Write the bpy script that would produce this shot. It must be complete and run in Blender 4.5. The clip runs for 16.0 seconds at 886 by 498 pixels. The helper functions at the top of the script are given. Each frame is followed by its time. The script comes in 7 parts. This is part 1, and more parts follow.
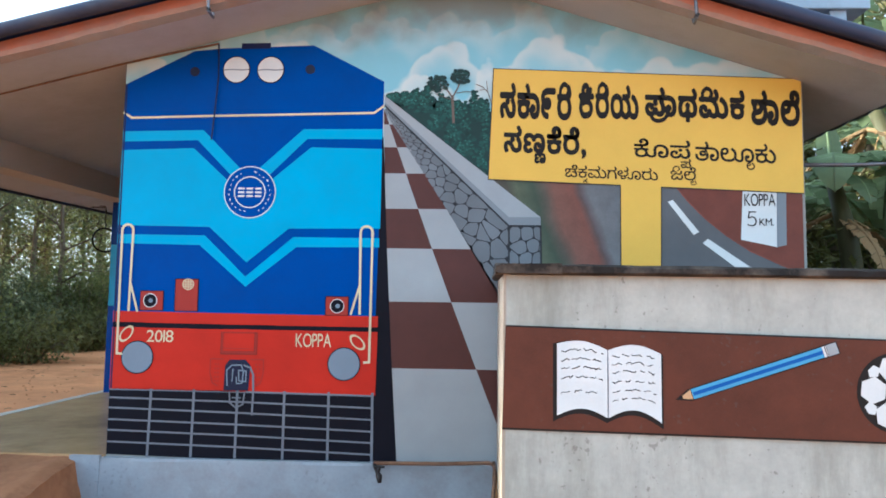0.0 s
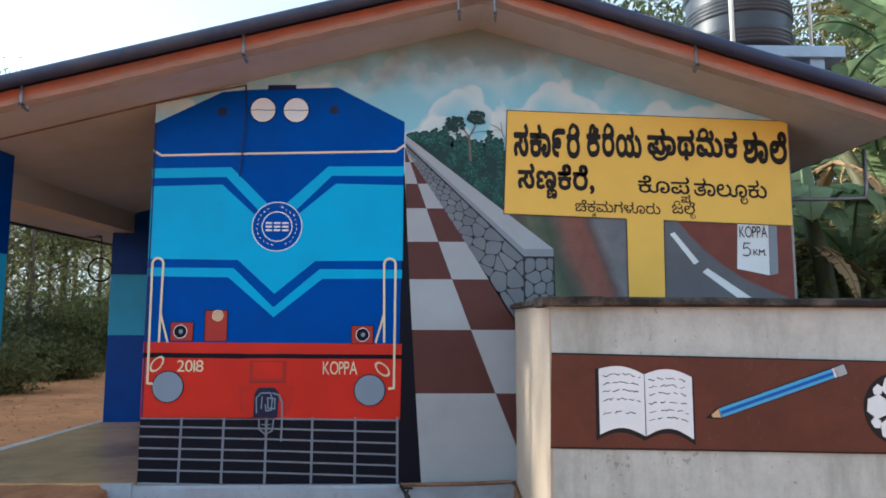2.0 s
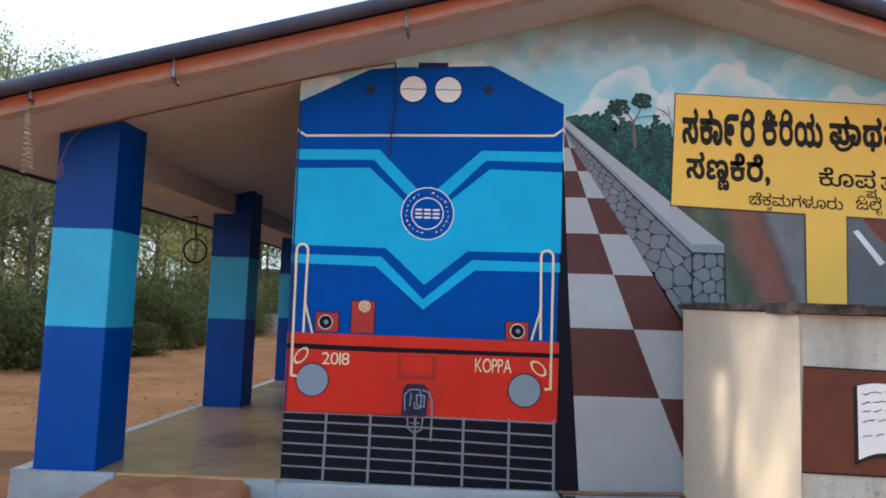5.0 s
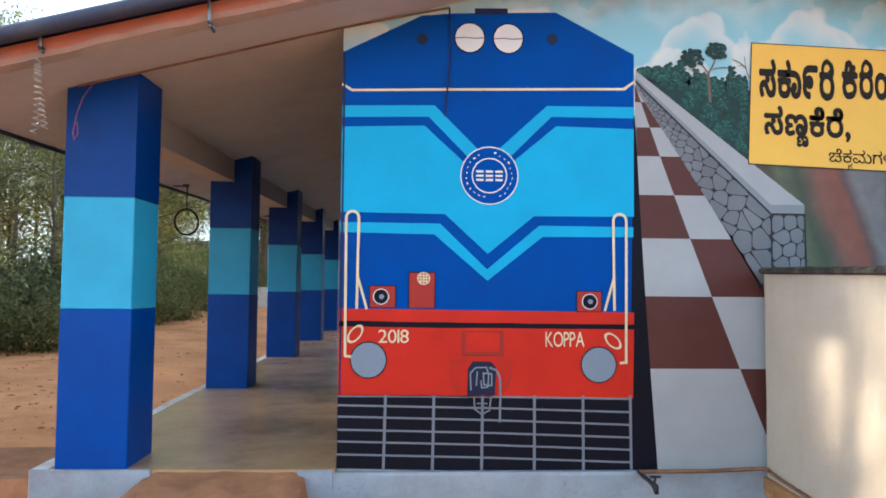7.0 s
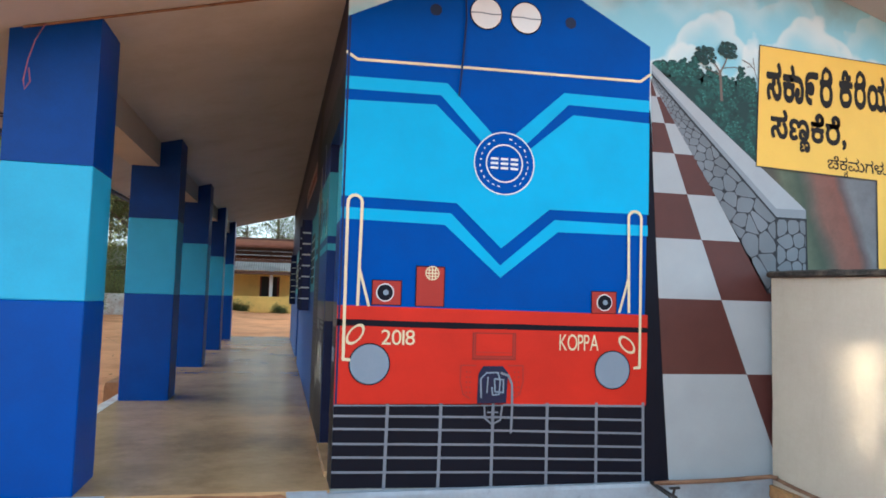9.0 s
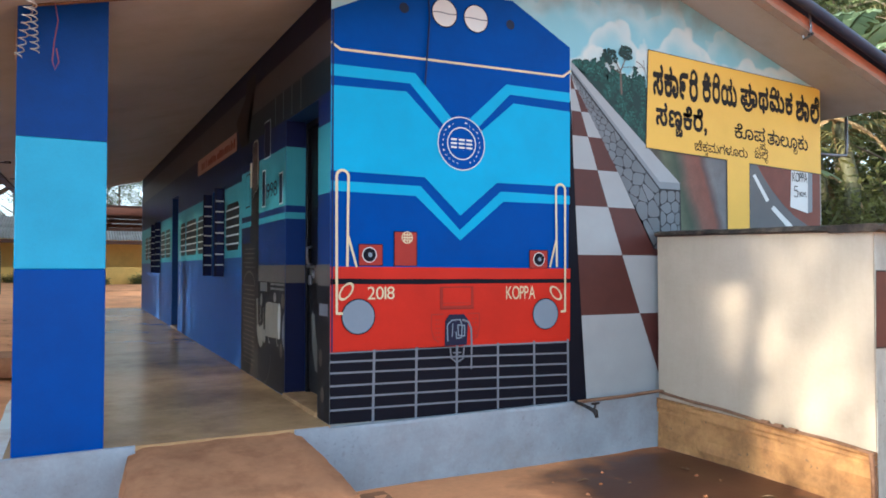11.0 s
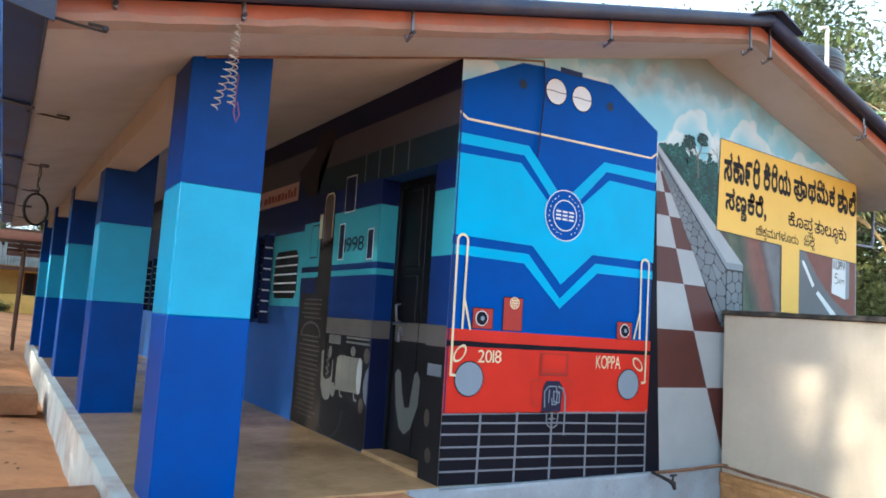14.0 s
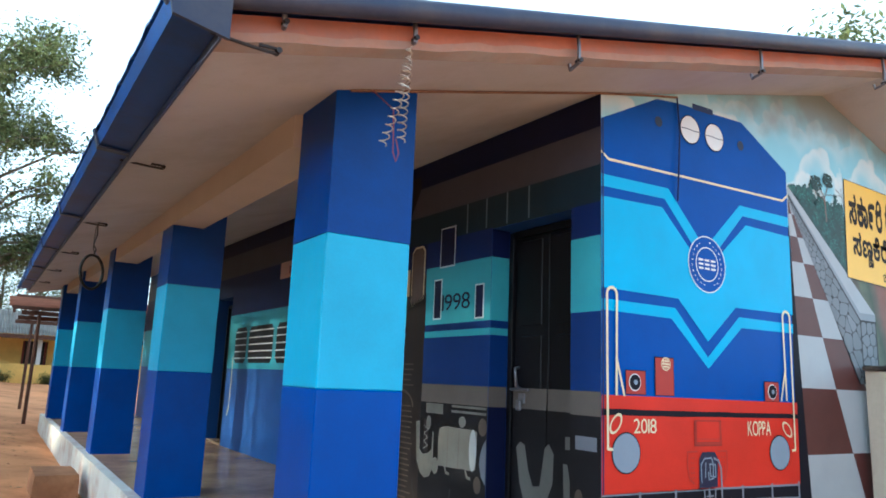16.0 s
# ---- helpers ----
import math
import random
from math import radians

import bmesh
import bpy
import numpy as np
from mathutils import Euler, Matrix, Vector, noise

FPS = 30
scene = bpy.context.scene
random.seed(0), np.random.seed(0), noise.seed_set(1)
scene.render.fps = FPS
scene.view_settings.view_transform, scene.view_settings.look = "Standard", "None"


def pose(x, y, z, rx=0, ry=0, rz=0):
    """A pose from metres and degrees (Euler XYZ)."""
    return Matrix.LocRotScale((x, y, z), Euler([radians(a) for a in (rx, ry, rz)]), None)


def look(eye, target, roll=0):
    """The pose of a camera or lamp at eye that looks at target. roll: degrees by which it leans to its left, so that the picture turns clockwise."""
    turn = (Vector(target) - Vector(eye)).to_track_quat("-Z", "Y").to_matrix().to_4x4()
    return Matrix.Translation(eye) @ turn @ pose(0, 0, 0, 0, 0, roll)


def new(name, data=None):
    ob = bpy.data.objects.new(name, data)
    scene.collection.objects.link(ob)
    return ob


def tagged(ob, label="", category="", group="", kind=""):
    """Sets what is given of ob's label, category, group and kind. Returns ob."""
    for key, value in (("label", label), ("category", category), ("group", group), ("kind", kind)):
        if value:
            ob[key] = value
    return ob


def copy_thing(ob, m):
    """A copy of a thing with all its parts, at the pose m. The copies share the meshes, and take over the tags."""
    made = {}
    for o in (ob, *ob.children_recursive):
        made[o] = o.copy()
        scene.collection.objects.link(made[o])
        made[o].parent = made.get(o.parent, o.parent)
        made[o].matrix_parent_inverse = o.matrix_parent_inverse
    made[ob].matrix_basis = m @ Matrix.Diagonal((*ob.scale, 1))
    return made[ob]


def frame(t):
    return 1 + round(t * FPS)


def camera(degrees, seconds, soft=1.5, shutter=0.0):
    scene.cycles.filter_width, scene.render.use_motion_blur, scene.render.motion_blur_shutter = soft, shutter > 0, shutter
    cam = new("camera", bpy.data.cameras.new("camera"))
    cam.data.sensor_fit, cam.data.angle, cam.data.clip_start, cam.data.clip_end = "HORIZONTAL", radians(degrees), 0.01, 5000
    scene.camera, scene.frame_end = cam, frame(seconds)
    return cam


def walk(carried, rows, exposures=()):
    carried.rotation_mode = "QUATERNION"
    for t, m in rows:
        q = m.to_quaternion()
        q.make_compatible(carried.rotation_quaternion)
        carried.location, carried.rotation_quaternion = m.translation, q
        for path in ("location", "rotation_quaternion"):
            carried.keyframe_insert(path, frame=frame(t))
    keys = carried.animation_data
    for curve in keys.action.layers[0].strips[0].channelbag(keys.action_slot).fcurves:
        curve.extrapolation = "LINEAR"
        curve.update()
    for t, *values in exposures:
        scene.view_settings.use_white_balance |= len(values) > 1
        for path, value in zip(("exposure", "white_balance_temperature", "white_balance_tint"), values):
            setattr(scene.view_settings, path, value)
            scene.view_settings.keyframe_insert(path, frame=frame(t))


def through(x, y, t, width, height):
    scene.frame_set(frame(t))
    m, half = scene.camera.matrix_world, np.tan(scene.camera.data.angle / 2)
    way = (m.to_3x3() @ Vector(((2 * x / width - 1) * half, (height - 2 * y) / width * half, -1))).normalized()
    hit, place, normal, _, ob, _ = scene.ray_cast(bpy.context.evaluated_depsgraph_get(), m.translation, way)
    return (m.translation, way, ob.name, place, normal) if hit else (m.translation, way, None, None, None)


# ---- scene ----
cam = camera(63.9, 16.0, soft=1.75)
METRES, EYE, TILT, LEAN, TURN = 7.4, 1.5, 0.0, 0.0, 0.0
PATH = [
    (0, (0.187, 0.107, 1.497), (0.113, 2.099, 1.666), 0.8),
    (0.5, (0.02, 0.138, 1.527), (-0.007, 2.129, 1.716), -1.9),
    (1, (-0.093, 0.073, 1.544), (-0.058, 2.049, 1.856), -0.4),
    (1.5, (-0.151, -0.082, 1.515), (-0.047, 1.884, 1.867), -0.0),
    (2, (-0.248, -0.209, 1.531), (-0.213, 1.777, 1.763), 0.1),
    (2.5, (-0.398, -0.277, 1.561), (-0.452, 1.708, 1.794), 1.1),
    (3, (-0.577, -0.264, 1.557), (-0.663, 1.722, 1.779), -1.6),
    (3.5, (-0.708, -0.208, 1.577), (-0.811, 1.782, 1.749), 0.6),
    (5.8, (-1.43, 0.346, 1.628), (-1.473, 2.336, 1.822), 1.6),
    (6, (-1.495, 0.4, 1.651), (-1.531, 2.391, 1.835), 0.6),
    (6.5, (-1.713, 0.509, 1.631), (-1.705, 2.504, 1.768), 1.8),
    (7, (-1.934, 0.573, 1.608), (-1.846, 2.569, 1.71), 0.5),
    (7.5, (-2.112, 0.751, 1.601), (-1.907, 2.735, 1.75), 0.9),
    (8, (-2.256, 0.936, 1.6), (-2.064, 2.921, 1.752), 3.4),
    (8.5, (-2.458, 1.117, 1.576), (-2.004, 3.056, 1.759), -0.2),
    (9, (-2.727, 1.138, 1.489), (-2.282, 3.082, 1.636), 1.6),
    (9.5, (-3.072, 1.028, 1.548), (-2.369, 2.9, 1.572), 1.7),
    (10, (-3.37, 0.908, 1.471), (-2.537, 2.727, 1.485), 1.3),
    (12.5, (-4.496, 0.726, 1.434), (-3.46, 2.432, 1.565), 1.1),
    (13, (-4.691, 0.825, 1.463), (-3.643, 2.52, 1.635), 4.0),
    (13.5, (-4.883, 1.005, 1.477), (-3.813, 2.682, 1.678), 1.0),
    (14, (-4.932, 1.218, 1.492), (-3.889, 2.913, 1.695), 3.6),
    (14.5, (-4.96, 1.43, 1.469), (-3.883, 3.1, 1.686), 2.9),
    (15, (-5.145, 1.769, 1.491), (-3.998, 3.389, 1.734), -0.2),
    (15.5, (-5.295, 1.929, 1.467), (-4.289, 3.632, 1.762), 2.3),
    (16, (-5.43, 2.165, 1.493), (-4.388, 3.832, 1.858), 2.3),
]
walk(cam, [(t, look(eye, target, roll)) for t, eye, target, roll in PATH], exposures=[(0.0, 2.18, 5040, -3), (1.0, 2.12, 4960, -3), (1.5, 1.80, 5060, -1), (2.0, 1.65, 5110, 0), (2.5, 1.72, 5200, 2), (3.0, 1.61, 5250, 3), (3.7, 1.63, 5250, 3), (6.0, 1.99, 5300, 0), (7.0, 2.22, 5320, 1), (7.5, 2.46, 5290, -1), (8.5, 2.55, 5280, -3), (9.0, 2.37, 5280, -3), (10.0, 2.17, 5240, -1), (12.5, 2.18, 5160, 0), (13.5, 2.30, 5080, -3), (15.0, 2.38, 4970, -6), (16.0, 2.38, 4970, -6)])

# ---- world and sun ----
SUN_EL, SUN_AZ = radians(14.0), radians(-87.0)  # azimuth clockwise from +y
world = bpy.data.worlds.new("world")
scene.world = world
world.use_nodes = True
wn = world.node_tree
sky = wn.nodes.new("ShaderNodeTexSky")
sky.sky_type, sky.sun_disc = "NISHITA", False
sky.sun_elevation, sky.sun_rotation = SUN_EL, SUN_AZ
sky.air_density, sky.dust_density, sky.ozone_density = 1.0, 2.5, 1.0
hazy = wn.nodes.new("ShaderNodeHueSaturation")
hazy.inputs["Saturation"].default_value = 0.25
wn.links.new(sky.outputs[0], hazy.inputs["Color"])
wn.links.new(hazy.outputs[0], wn.nodes["Background"].inputs[0])
wn.nodes["Background"].inputs[1].default_value = 0.15
sun = new("sun", bpy.data.lights.new("sun", "SUN"))
sun.data.energy, sun.data.angle, sun.data.color = 2.8, radians(0.9), (1.0, 0.75, 0.48)
to_sun = Vector((math.sin(SUN_AZ) * math.cos(SUN_EL), math.cos(SUN_AZ) * math.cos(SUN_EL), math.sin(SUN_EL)))
sun.matrix_world = look(to_sun * 30, (0, 0, 0))


# ---- materials ----
def lin(r, g, b):
    return tuple((c / 255 / 12.92 if c <= 10 else ((c / 255 + 0.055) / 1.055) ** 2.4) for c in (r, g, b))


def mat(name, colour, rough=0.6, metal=0.0, var=0.12, scale=2.5, bump=0.15, grain=90.0, dirt=None, dirt_amount=0.35, dirt_scale=1.7,
        spec=0.3, per_object=0.0, per_island=0.0, stretch=(1, 1, 1), streaks=0.0, specks=0.0):
    """A surface with slow and fine variation, fine relief and, if given, dirt of a second colour in uneven stains."""
    m = bpy.data.materials.new(name)
    m.use_nodes = True
    t = m.node_tree
    n, link = t.nodes.new, t.links.new
    b = t.nodes["Principled BSDF"]
    b.inputs["Roughness"].default_value, b.inputs["Metallic"].default_value = rough, metal
    b.inputs["Specular IOR Level"].default_value = spec
    geo = n("ShaderNodeNewGeometry")
    mp = n("ShaderNodeMapping")
    mp.inputs["Scale"].default_value = stretch
    link(geo.outputs["Position"], mp.inputs["Vector"])
    big = n("ShaderNodeTexNoise")
    big.inputs["Scale"].default_value, big.inputs["Detail"].default_value, big.inputs["Roughness"].default_value = scale, 6.0, 0.62
    fine = n("ShaderNodeTexNoise")
    fine.inputs["Scale"].default_value, fine.inputs["Detail"].default_value = grain, 4.0
    link(mp.outputs[0], big.inputs["Vector"])
    link(mp.outputs[0], fine.inputs["Vector"])
    add = n("ShaderNodeMath")
    add.operation = "MULTIPLY_ADD"
    add.inputs[1].default_value = 0.3
    link(fine.outputs["Fac"], add.inputs[0])
    link(big.outputs["Fac"], add.inputs[2])
    ramp = n("ShaderNodeMapRange")
    ramp.inputs["From Min"].default_value, ramp.inputs["From Max"].default_value = 0.35, 0.95
    ramp.inputs["To Min"].default_value, ramp.inputs["To Max"].default_value = 1 - var, 1 + var
    link(add.outputs[0], ramp.inputs["Value"])
    level = ramp.outputs[0]
    if per_object or per_island:
        if per_object:
            info = n("ShaderNodeObjectInfo")
            rnd, amount = info.outputs["Random"], per_object
        else:
            rnd, amount = geo.outputs["Random Per Island"], per_island
        r2 = n("ShaderNodeMapRange")
        r2.inputs["To Min"].default_value, r2.inputs["To Max"].default_value = 1 - amount, 1 + amount
        link(rnd, r2.inputs["Value"])
        mul = n("ShaderNodeMath")
        mul.operation = "MULTIPLY"
        link(level, mul.inputs[0])
        link(r2.outputs[0], mul.inputs[1])
        level = mul.outputs[0]
    tint = n("ShaderNodeMix")
    tint.data_type, tint.blend_type = "RGBA", "MULTIPLY"
    tint.inputs["Factor"].default_value = 1.0
    tint.inputs["A"].default_value = (*colour, 1)
    link(level, tint.inputs["B"])
    out = tint.outputs["Result"]
    if dirt:
        st = n("ShaderNodeTexNoise")
        st.inputs["Scale"].default_value, st.inputs["Detail"].default_value, st.inputs["Roughness"].default_value = dirt_scale, 9.0, 0.7
        mp2 = n("ShaderNodeMapping")
        mp2.inputs["Scale"].default_value = (1, 1, 0.25) if streaks else (1, 1, 1)
        mp2.inputs["Location"].default_value = (7.3, 2.1, 4.4)
        link(geo.outputs["Position"], mp2.inputs["Vector"])
        link(mp2.outputs[0], st.inputs["Vector"])
        cut = n("ShaderNodeMapRange")
        cut.inputs["From Min"].default_value, cut.inputs["From Max"].default_value = 0.47, 0.72
        cut.inputs["To Max"].default_value = dirt_amount
        link(st.outputs["Fac"], cut.inputs["Value"])
        mix = n("ShaderNodeMix")
        mix.data_type = "RGBA"
        link(cut.outputs[0], mix.inputs["Factor"])
        link(out, mix.inputs["A"])
        mix.inputs["B"].default_value = (*dirt, 1)
        out = mix.outputs["Result"]
    if specks:
        # pits and flaked spots, gathered in patches
        sp = n("ShaderNodeTexNoise")
        sp.inputs["Scale"].default_value, sp.inputs["Detail"].default_value = 38.0, 3.0
        link(geo.outputs["Position"], sp.inputs["Vector"])
        area = n("ShaderNodeTexNoise")
        area.inputs["Scale"].default_value, area.inputs["Detail"].default_value = 2.7, 2.0
        link(geo.outputs["Position"], area.inputs["Vector"])
        both = n("ShaderNodeMath")
        both.operation = "MULTIPLY_ADD"
        both.inputs[1].default_value = 0.45
        link(area.outputs["Fac"], both.inputs[0])
        link(sp.outputs["Fac"], both.inputs[2])
        pit = n("ShaderNodeMapRange")
        pit.inputs["From Min"].default_value, pit.inputs["From Max"].default_value = 0.90, 0.95
        pit.inputs["To Max"].default_value = specks
        link(both.outputs[0], pit.inputs["Value"])
        mk = n("ShaderNodeMix")
        mk.data_type = "RGBA"
        link(pit.outputs[0], mk.inputs["Factor"])
        link(out, mk.inputs["A"])
        mk.inputs["B"].default_value = (0.075, 0.06, 0.05, 1)
        out = mk.outputs["Result"]
    link(out, b.inputs["Base Color"])
    if bump:
        bp = n("ShaderNodeBump")
        bp.inputs["Strength"].default_value, bp.inputs["Distance"].default_value = bump, 0.004
        link(add.outputs[0], bp.inputs["Height"])
        link(bp.outputs[0], b.inputs["Normal"])
    return m


def paint(name, r, g, b, rough=0.5, var=0.1, **more):
    return mat(name, tuple(0.78 * c for c in lin(r, g, b)), rough=rough, var=var, scale=more.pop("scale", 3.0), bump=more.pop("bump", 0.12), grain=more.pop("grain", 120.0), **more)


def leafy(name, colour, per_island=0.4, gloss=0.45, through=0.35):
    """A leaf: a rough skin with some light through it."""
    m = mat(name, colour, rough=gloss, var=0.25, scale=0.6, bump=0.0, grain=20.0, per_island=per_island, spec=0.35)
    t = m.node_tree
    b, o = t.nodes["Principled BSDF"], t.nodes["Material Output"]
    tr = t.nodes.new("ShaderNodeBsdfTranslucent")
    t.links.new(b.inputs["Base Color"].links[0].from_socket, tr.inputs["Color"])
    mx = t.nodes.new("ShaderNodeMixShader")
    mx.inputs[0].default_value = through
    t.links.new(b.outputs[0], mx.inputs[1])
    t.links.new(tr.outputs[0], mx.inputs[2])
    t.links.new(mx.outputs[0], o.inputs["Surface"])
    return m


BLUE = paint("royal_blue_paint", 0, 72, 164, rough=0.5, spec=0.13, var=0.16)
SKYBLUE = paint("sky_blue_paint", 54, 173, 227, rough=0.45, spec=0.2)
RED = paint("red_paint", 196, 38, 20, rough=0.5, var=0.16, spec=0.2)
DEEPRED = paint("deep_red_paint", 158, 42, 34)
BLACK = paint("black_paint", 17, 18, 31, rough=0.62, var=0.25, spec=0.12)
BARGREY = paint("grey_bar_paint", 122, 128, 142)
DISC = paint("slate_grey_paint", 130, 146, 166)
CREAM = paint("cream_line_paint", 226, 214, 178, var=0.15)
WHITE = paint("white_paint", 226, 230, 234, var=0.08)
CHECKW = paint("pale_grey_paint", 164, 170, 177, var=0.1, dirt=lin(150, 152, 156), dirt_amount=0.3)
CHECKB = paint("maroon_brown_paint", 80, 43, 40, var=0.2)
YELLOW = paint("sign_yellow_paint", 238, 194, 82, var=0.07)
SIGNBLACK = paint("lettering_black_paint", 26, 22, 22, rough=0.7, var=0.25)
STONE = paint("painted_stone_grey", 112, 118, 127, var=0.18, per_object=0.12)
STONELINE = paint("painted_joint_dark", 34, 38, 46)
CAPTOP = paint("coping_pale_grey_paint", 164, 170, 178)
CAPSIDE = paint("coping_mid_grey_paint", 134, 142, 152)
ROADGREY = paint("road_grey_paint", 98, 100, 106, var=0.16)
EARTHRED = paint("earth_red_paint", 128, 72, 62, var=0.3, scale=6)
BROWNRED = paint("brown_red_paint", 112, 58, 46, var=0.25, scale=5)
BUSHMID = paint("bush_teal_paint", 36, 82, 76, var=0.3, per_island=0.35)
BUSH1 = paint("bush_green_paint", 25, 66, 62, var=0.3, per_island=0.45)
BUSH2 = paint("bush_dark_paint", 22, 52, 50, var=0.3, per_island=0.35)
BUSH3 = paint("bush_light_paint", 54, 108, 98, var=0.3, per_island=0.3)
TRUNKP = paint("painted_trunk_brown", 112, 96, 88)
NAVY = paint("navy_paint", 9, 26, 82, var=0.25)
CABTOP = paint("cab_top_blue_paint", 12, 40, 104, var=0.2)
NIGHT = paint("night_blue_paint", 9, 20, 62, var=0.25)
TEAL = paint("teal_band_paint", 84, 172, 190)
DTEAL = paint("dark_teal_paint", 28, 50, 64, var=0.2)
SMOKE = paint("smoke_grey_paint", 84, 82, 92, var=0.15)
WHEELGREY = paint("faint_wheel_grey_paint", 44, 44, 48)
TAUPE = paint("taupe_band_paint", 104, 98, 94, var=0.12)
COACH = paint("coach_blue_paint", 44, 86, 156)
# engine blue made darker to stand for the verandah's shade
CABBLUE = paint("cab_blue_in_shade", 16, 52, 120)
CHAR = paint("charcoal_paint", 26, 26, 32, spec=0.2, var=0.25)
IRONP = paint("painted_iron_grey", 110, 110, 108, var=0.2)
RIBGREY = paint("rib_line_grey_paint", 120, 132, 140)
ENDBLACK = paint("roof_end_black_paint", 40, 34, 38, var=0.25)
RUNGB = paint("dark_umber_paint", 40, 34, 33, var=0.3)
RUNGL = paint("rung_grey_paint", 88, 78, 70, var=0.3)
MIRRORP = paint("painted_glass_brown", 98, 84, 78, var=0.3)
PINK = paint("nameboard_pink_paint", 205, 170, 160)
BOARDRED = paint("nameboard_red_lettering", 150, 60, 48)
PLINTH = paint("plinth_grey_paint", 164, 174, 188, var=0.18, dirt=lin(112, 104, 98), dirt_amount=0.5, dirt_scale=2.6, specks=0.2, bump=0.8, grain=40)
WHITEWASH = mat("plinth_whitewash", lin(214, 212, 206), rough=0.9, var=0.12, scale=2, bump=0.6, grain=50, dirt=lin(160, 100, 66), dirt_amount=0.7, dirt_scale=2.0)
FLOOR = mat("trowelled_cement_floor", lin(180, 144, 104), rough=0.26, var=0.26, scale=2.2, bump=0.5, grain=14, dirt=lin(116, 88, 60), dirt_amount=0.75, dirt_scale=1.1, spec=0.5)
CONCRETE = mat("painted_concrete_soffit", lin(178, 177, 180), rough=0.85, var=0.08, scale=1.2, bump=0.3, grain=60, dirt=lin(142, 130, 122), dirt_amount=0.35)
BEAMPAINT = mat("beam_limewash", lin(184, 172, 162), rough=0.8, var=0.08, scale=1.5, bump=0.3, grain=60)
ORANGE = paint("fascia_orange_paint", 184, 110, 84, var=0.2, rough=0.75, dirt=lin(128, 108, 104), dirt_amount=0.75, scale=4, bump=0.4, grain=50)
THINPAINT = mat("thin_worn_fascia_paint", lin(152, 116, 100), rough=0.8, var=0.2, scale=6, bump=0.4, grain=50, dirt=lin(140, 124, 118), dirt_amount=0.7, dirt_scale=5.0)
WORNEDGE = mat("worn_fascia_plaster", lin(146, 138, 134), rough=0.85, var=0.18, scale=5, bump=0.4, grain=50, dirt=lin(160, 118, 100), dirt_amount=0.6, dirt_scale=3.0)
SHEET = mat("dark_blue_roof_sheet", lin(46, 54, 78), rough=0.5, metal=0.0, var=0.15, scale=2, bump=0.1, grain=40, dirt=lin(86, 84, 86), dirt_amount=0.5)
EAVEBLUE = mat("eave_sheet_blue", lin(6, 58, 128), rough=0.5, var=0.2, scale=1.6, bump=0.1, grain=40, dirt=lin(16, 24, 44), dirt_amount=0.7)
STEEL = mat("dull_steel", lin(120, 122, 130), rough=0.45, metal=0.7, var=0.2, scale=12, bump=0.2, grain=80, dirt=lin(100, 70, 56), dirt_amount=0.5, dirt_scale=14)
DARKSTEEL = mat("dark_steel", lin(52, 50, 52), rough=0.5, metal=0.6, var=0.25, scale=12, bump=0.2, grain=80)
RUSTPIPE = mat("rusty_pipe", lin(122, 92, 72), rough=0.7, metal=0.3, var=0.3, scale=10, bump=0.4, grain=60, dirt=lin(74, 46, 34), dirt_amount=0.7, dirt_scale=9)
TANKWALL = mat("stained_whitewash", lin(168, 169, 164), rough=0.9, var=0.2, scale=5, bump=0.9, grain=45, dirt=lin(126, 126, 118), dirt_amount=0.85, dirt_scale=3.2, streaks=1, specks=0.4)
TANKSIDE = mat("cream_whitewash", lin(158, 147, 134), rough=0.88, var=0.14, scale=1.4, bump=0.6, grain=45, dirt=lin(132, 124, 114), dirt_amount=0.6, dirt_scale=2.0, streaks=0.5)
COPING = mat("blackened_coping", lin(34, 30, 29), rough=0.95, var=0.5, scale=7, bump=1.0, grain=40, dirt=lin(104, 92, 82), dirt_amount=0.8, dirt_scale=6, stretch=(1, 0.35, 1))
MUDBASE = mat("mud_stained_plaster", lin(150, 112, 72), rough=0.95, specks=0.7, var=0.4, scale=4, bump=1.0, grain=30, dirt=lin(76, 50, 32), dirt_amount=0.8, dirt_scale=3.2)
STRIPE = paint("brown_band_paint", 92, 48, 33, var=0.26, rough=0.65, scale=5, specks=0.35)
EARTHBLOCK = mat("rammed_red_earth", lin(156, 110, 78), rough=0.97, var=0.25, scale=4, bump=1.0, grain=26, dirt=lin(120, 78, 52), dirt_amount=0.8, dirt_scale=4)
TANKPLASTIC = mat("black_tank_plastic", lin(40, 44, 52), rough=0.4, var=0.15, scale=3, bump=0.05, grain=40, spec=0.5)
PVC = mat("white_pvc", lin(214, 212, 204), rough=0.4, var=0.06, scale=5, bump=0.0)
DOORBLACK = paint("door_black_paint", 13, 14, 21, spec=0.2, rough=0.45, var=0.2)
WIRE = mat("pale_wire", lin(170, 160, 150), rough=0.4, metal=0.5, var=0.2, scale=20, bump=0.0)
REDWIRE = mat("red_wire", lin(128, 66, 78), rough=0.5, var=0.2, scale=20, bump=0.0)
RUBBER = mat("black_rubber", lin(26, 26, 26), rough=0.6, var=0.2, scale=20, bump=0.1)
TIMBER = mat("weathered_timber", lin(92, 66, 54), rough=0.85, var=0.3, scale=5, bump=0.5, grain=40, stretch=(1, 6, 6))
TILEROOF = mat("clay_tile_red", lin(150, 104, 84), rough=0.9, var=0.3, scale=3, bump=0.6, grain=20)
OCHRE = mat("ochre_limewash", lin(238, 196, 110), rough=0.9, var=0.12, scale=0.8, bump=0.3, grain=30, dirt=lin(190, 150, 84), dirt_amount=0.5, dirt_scale=0.6)
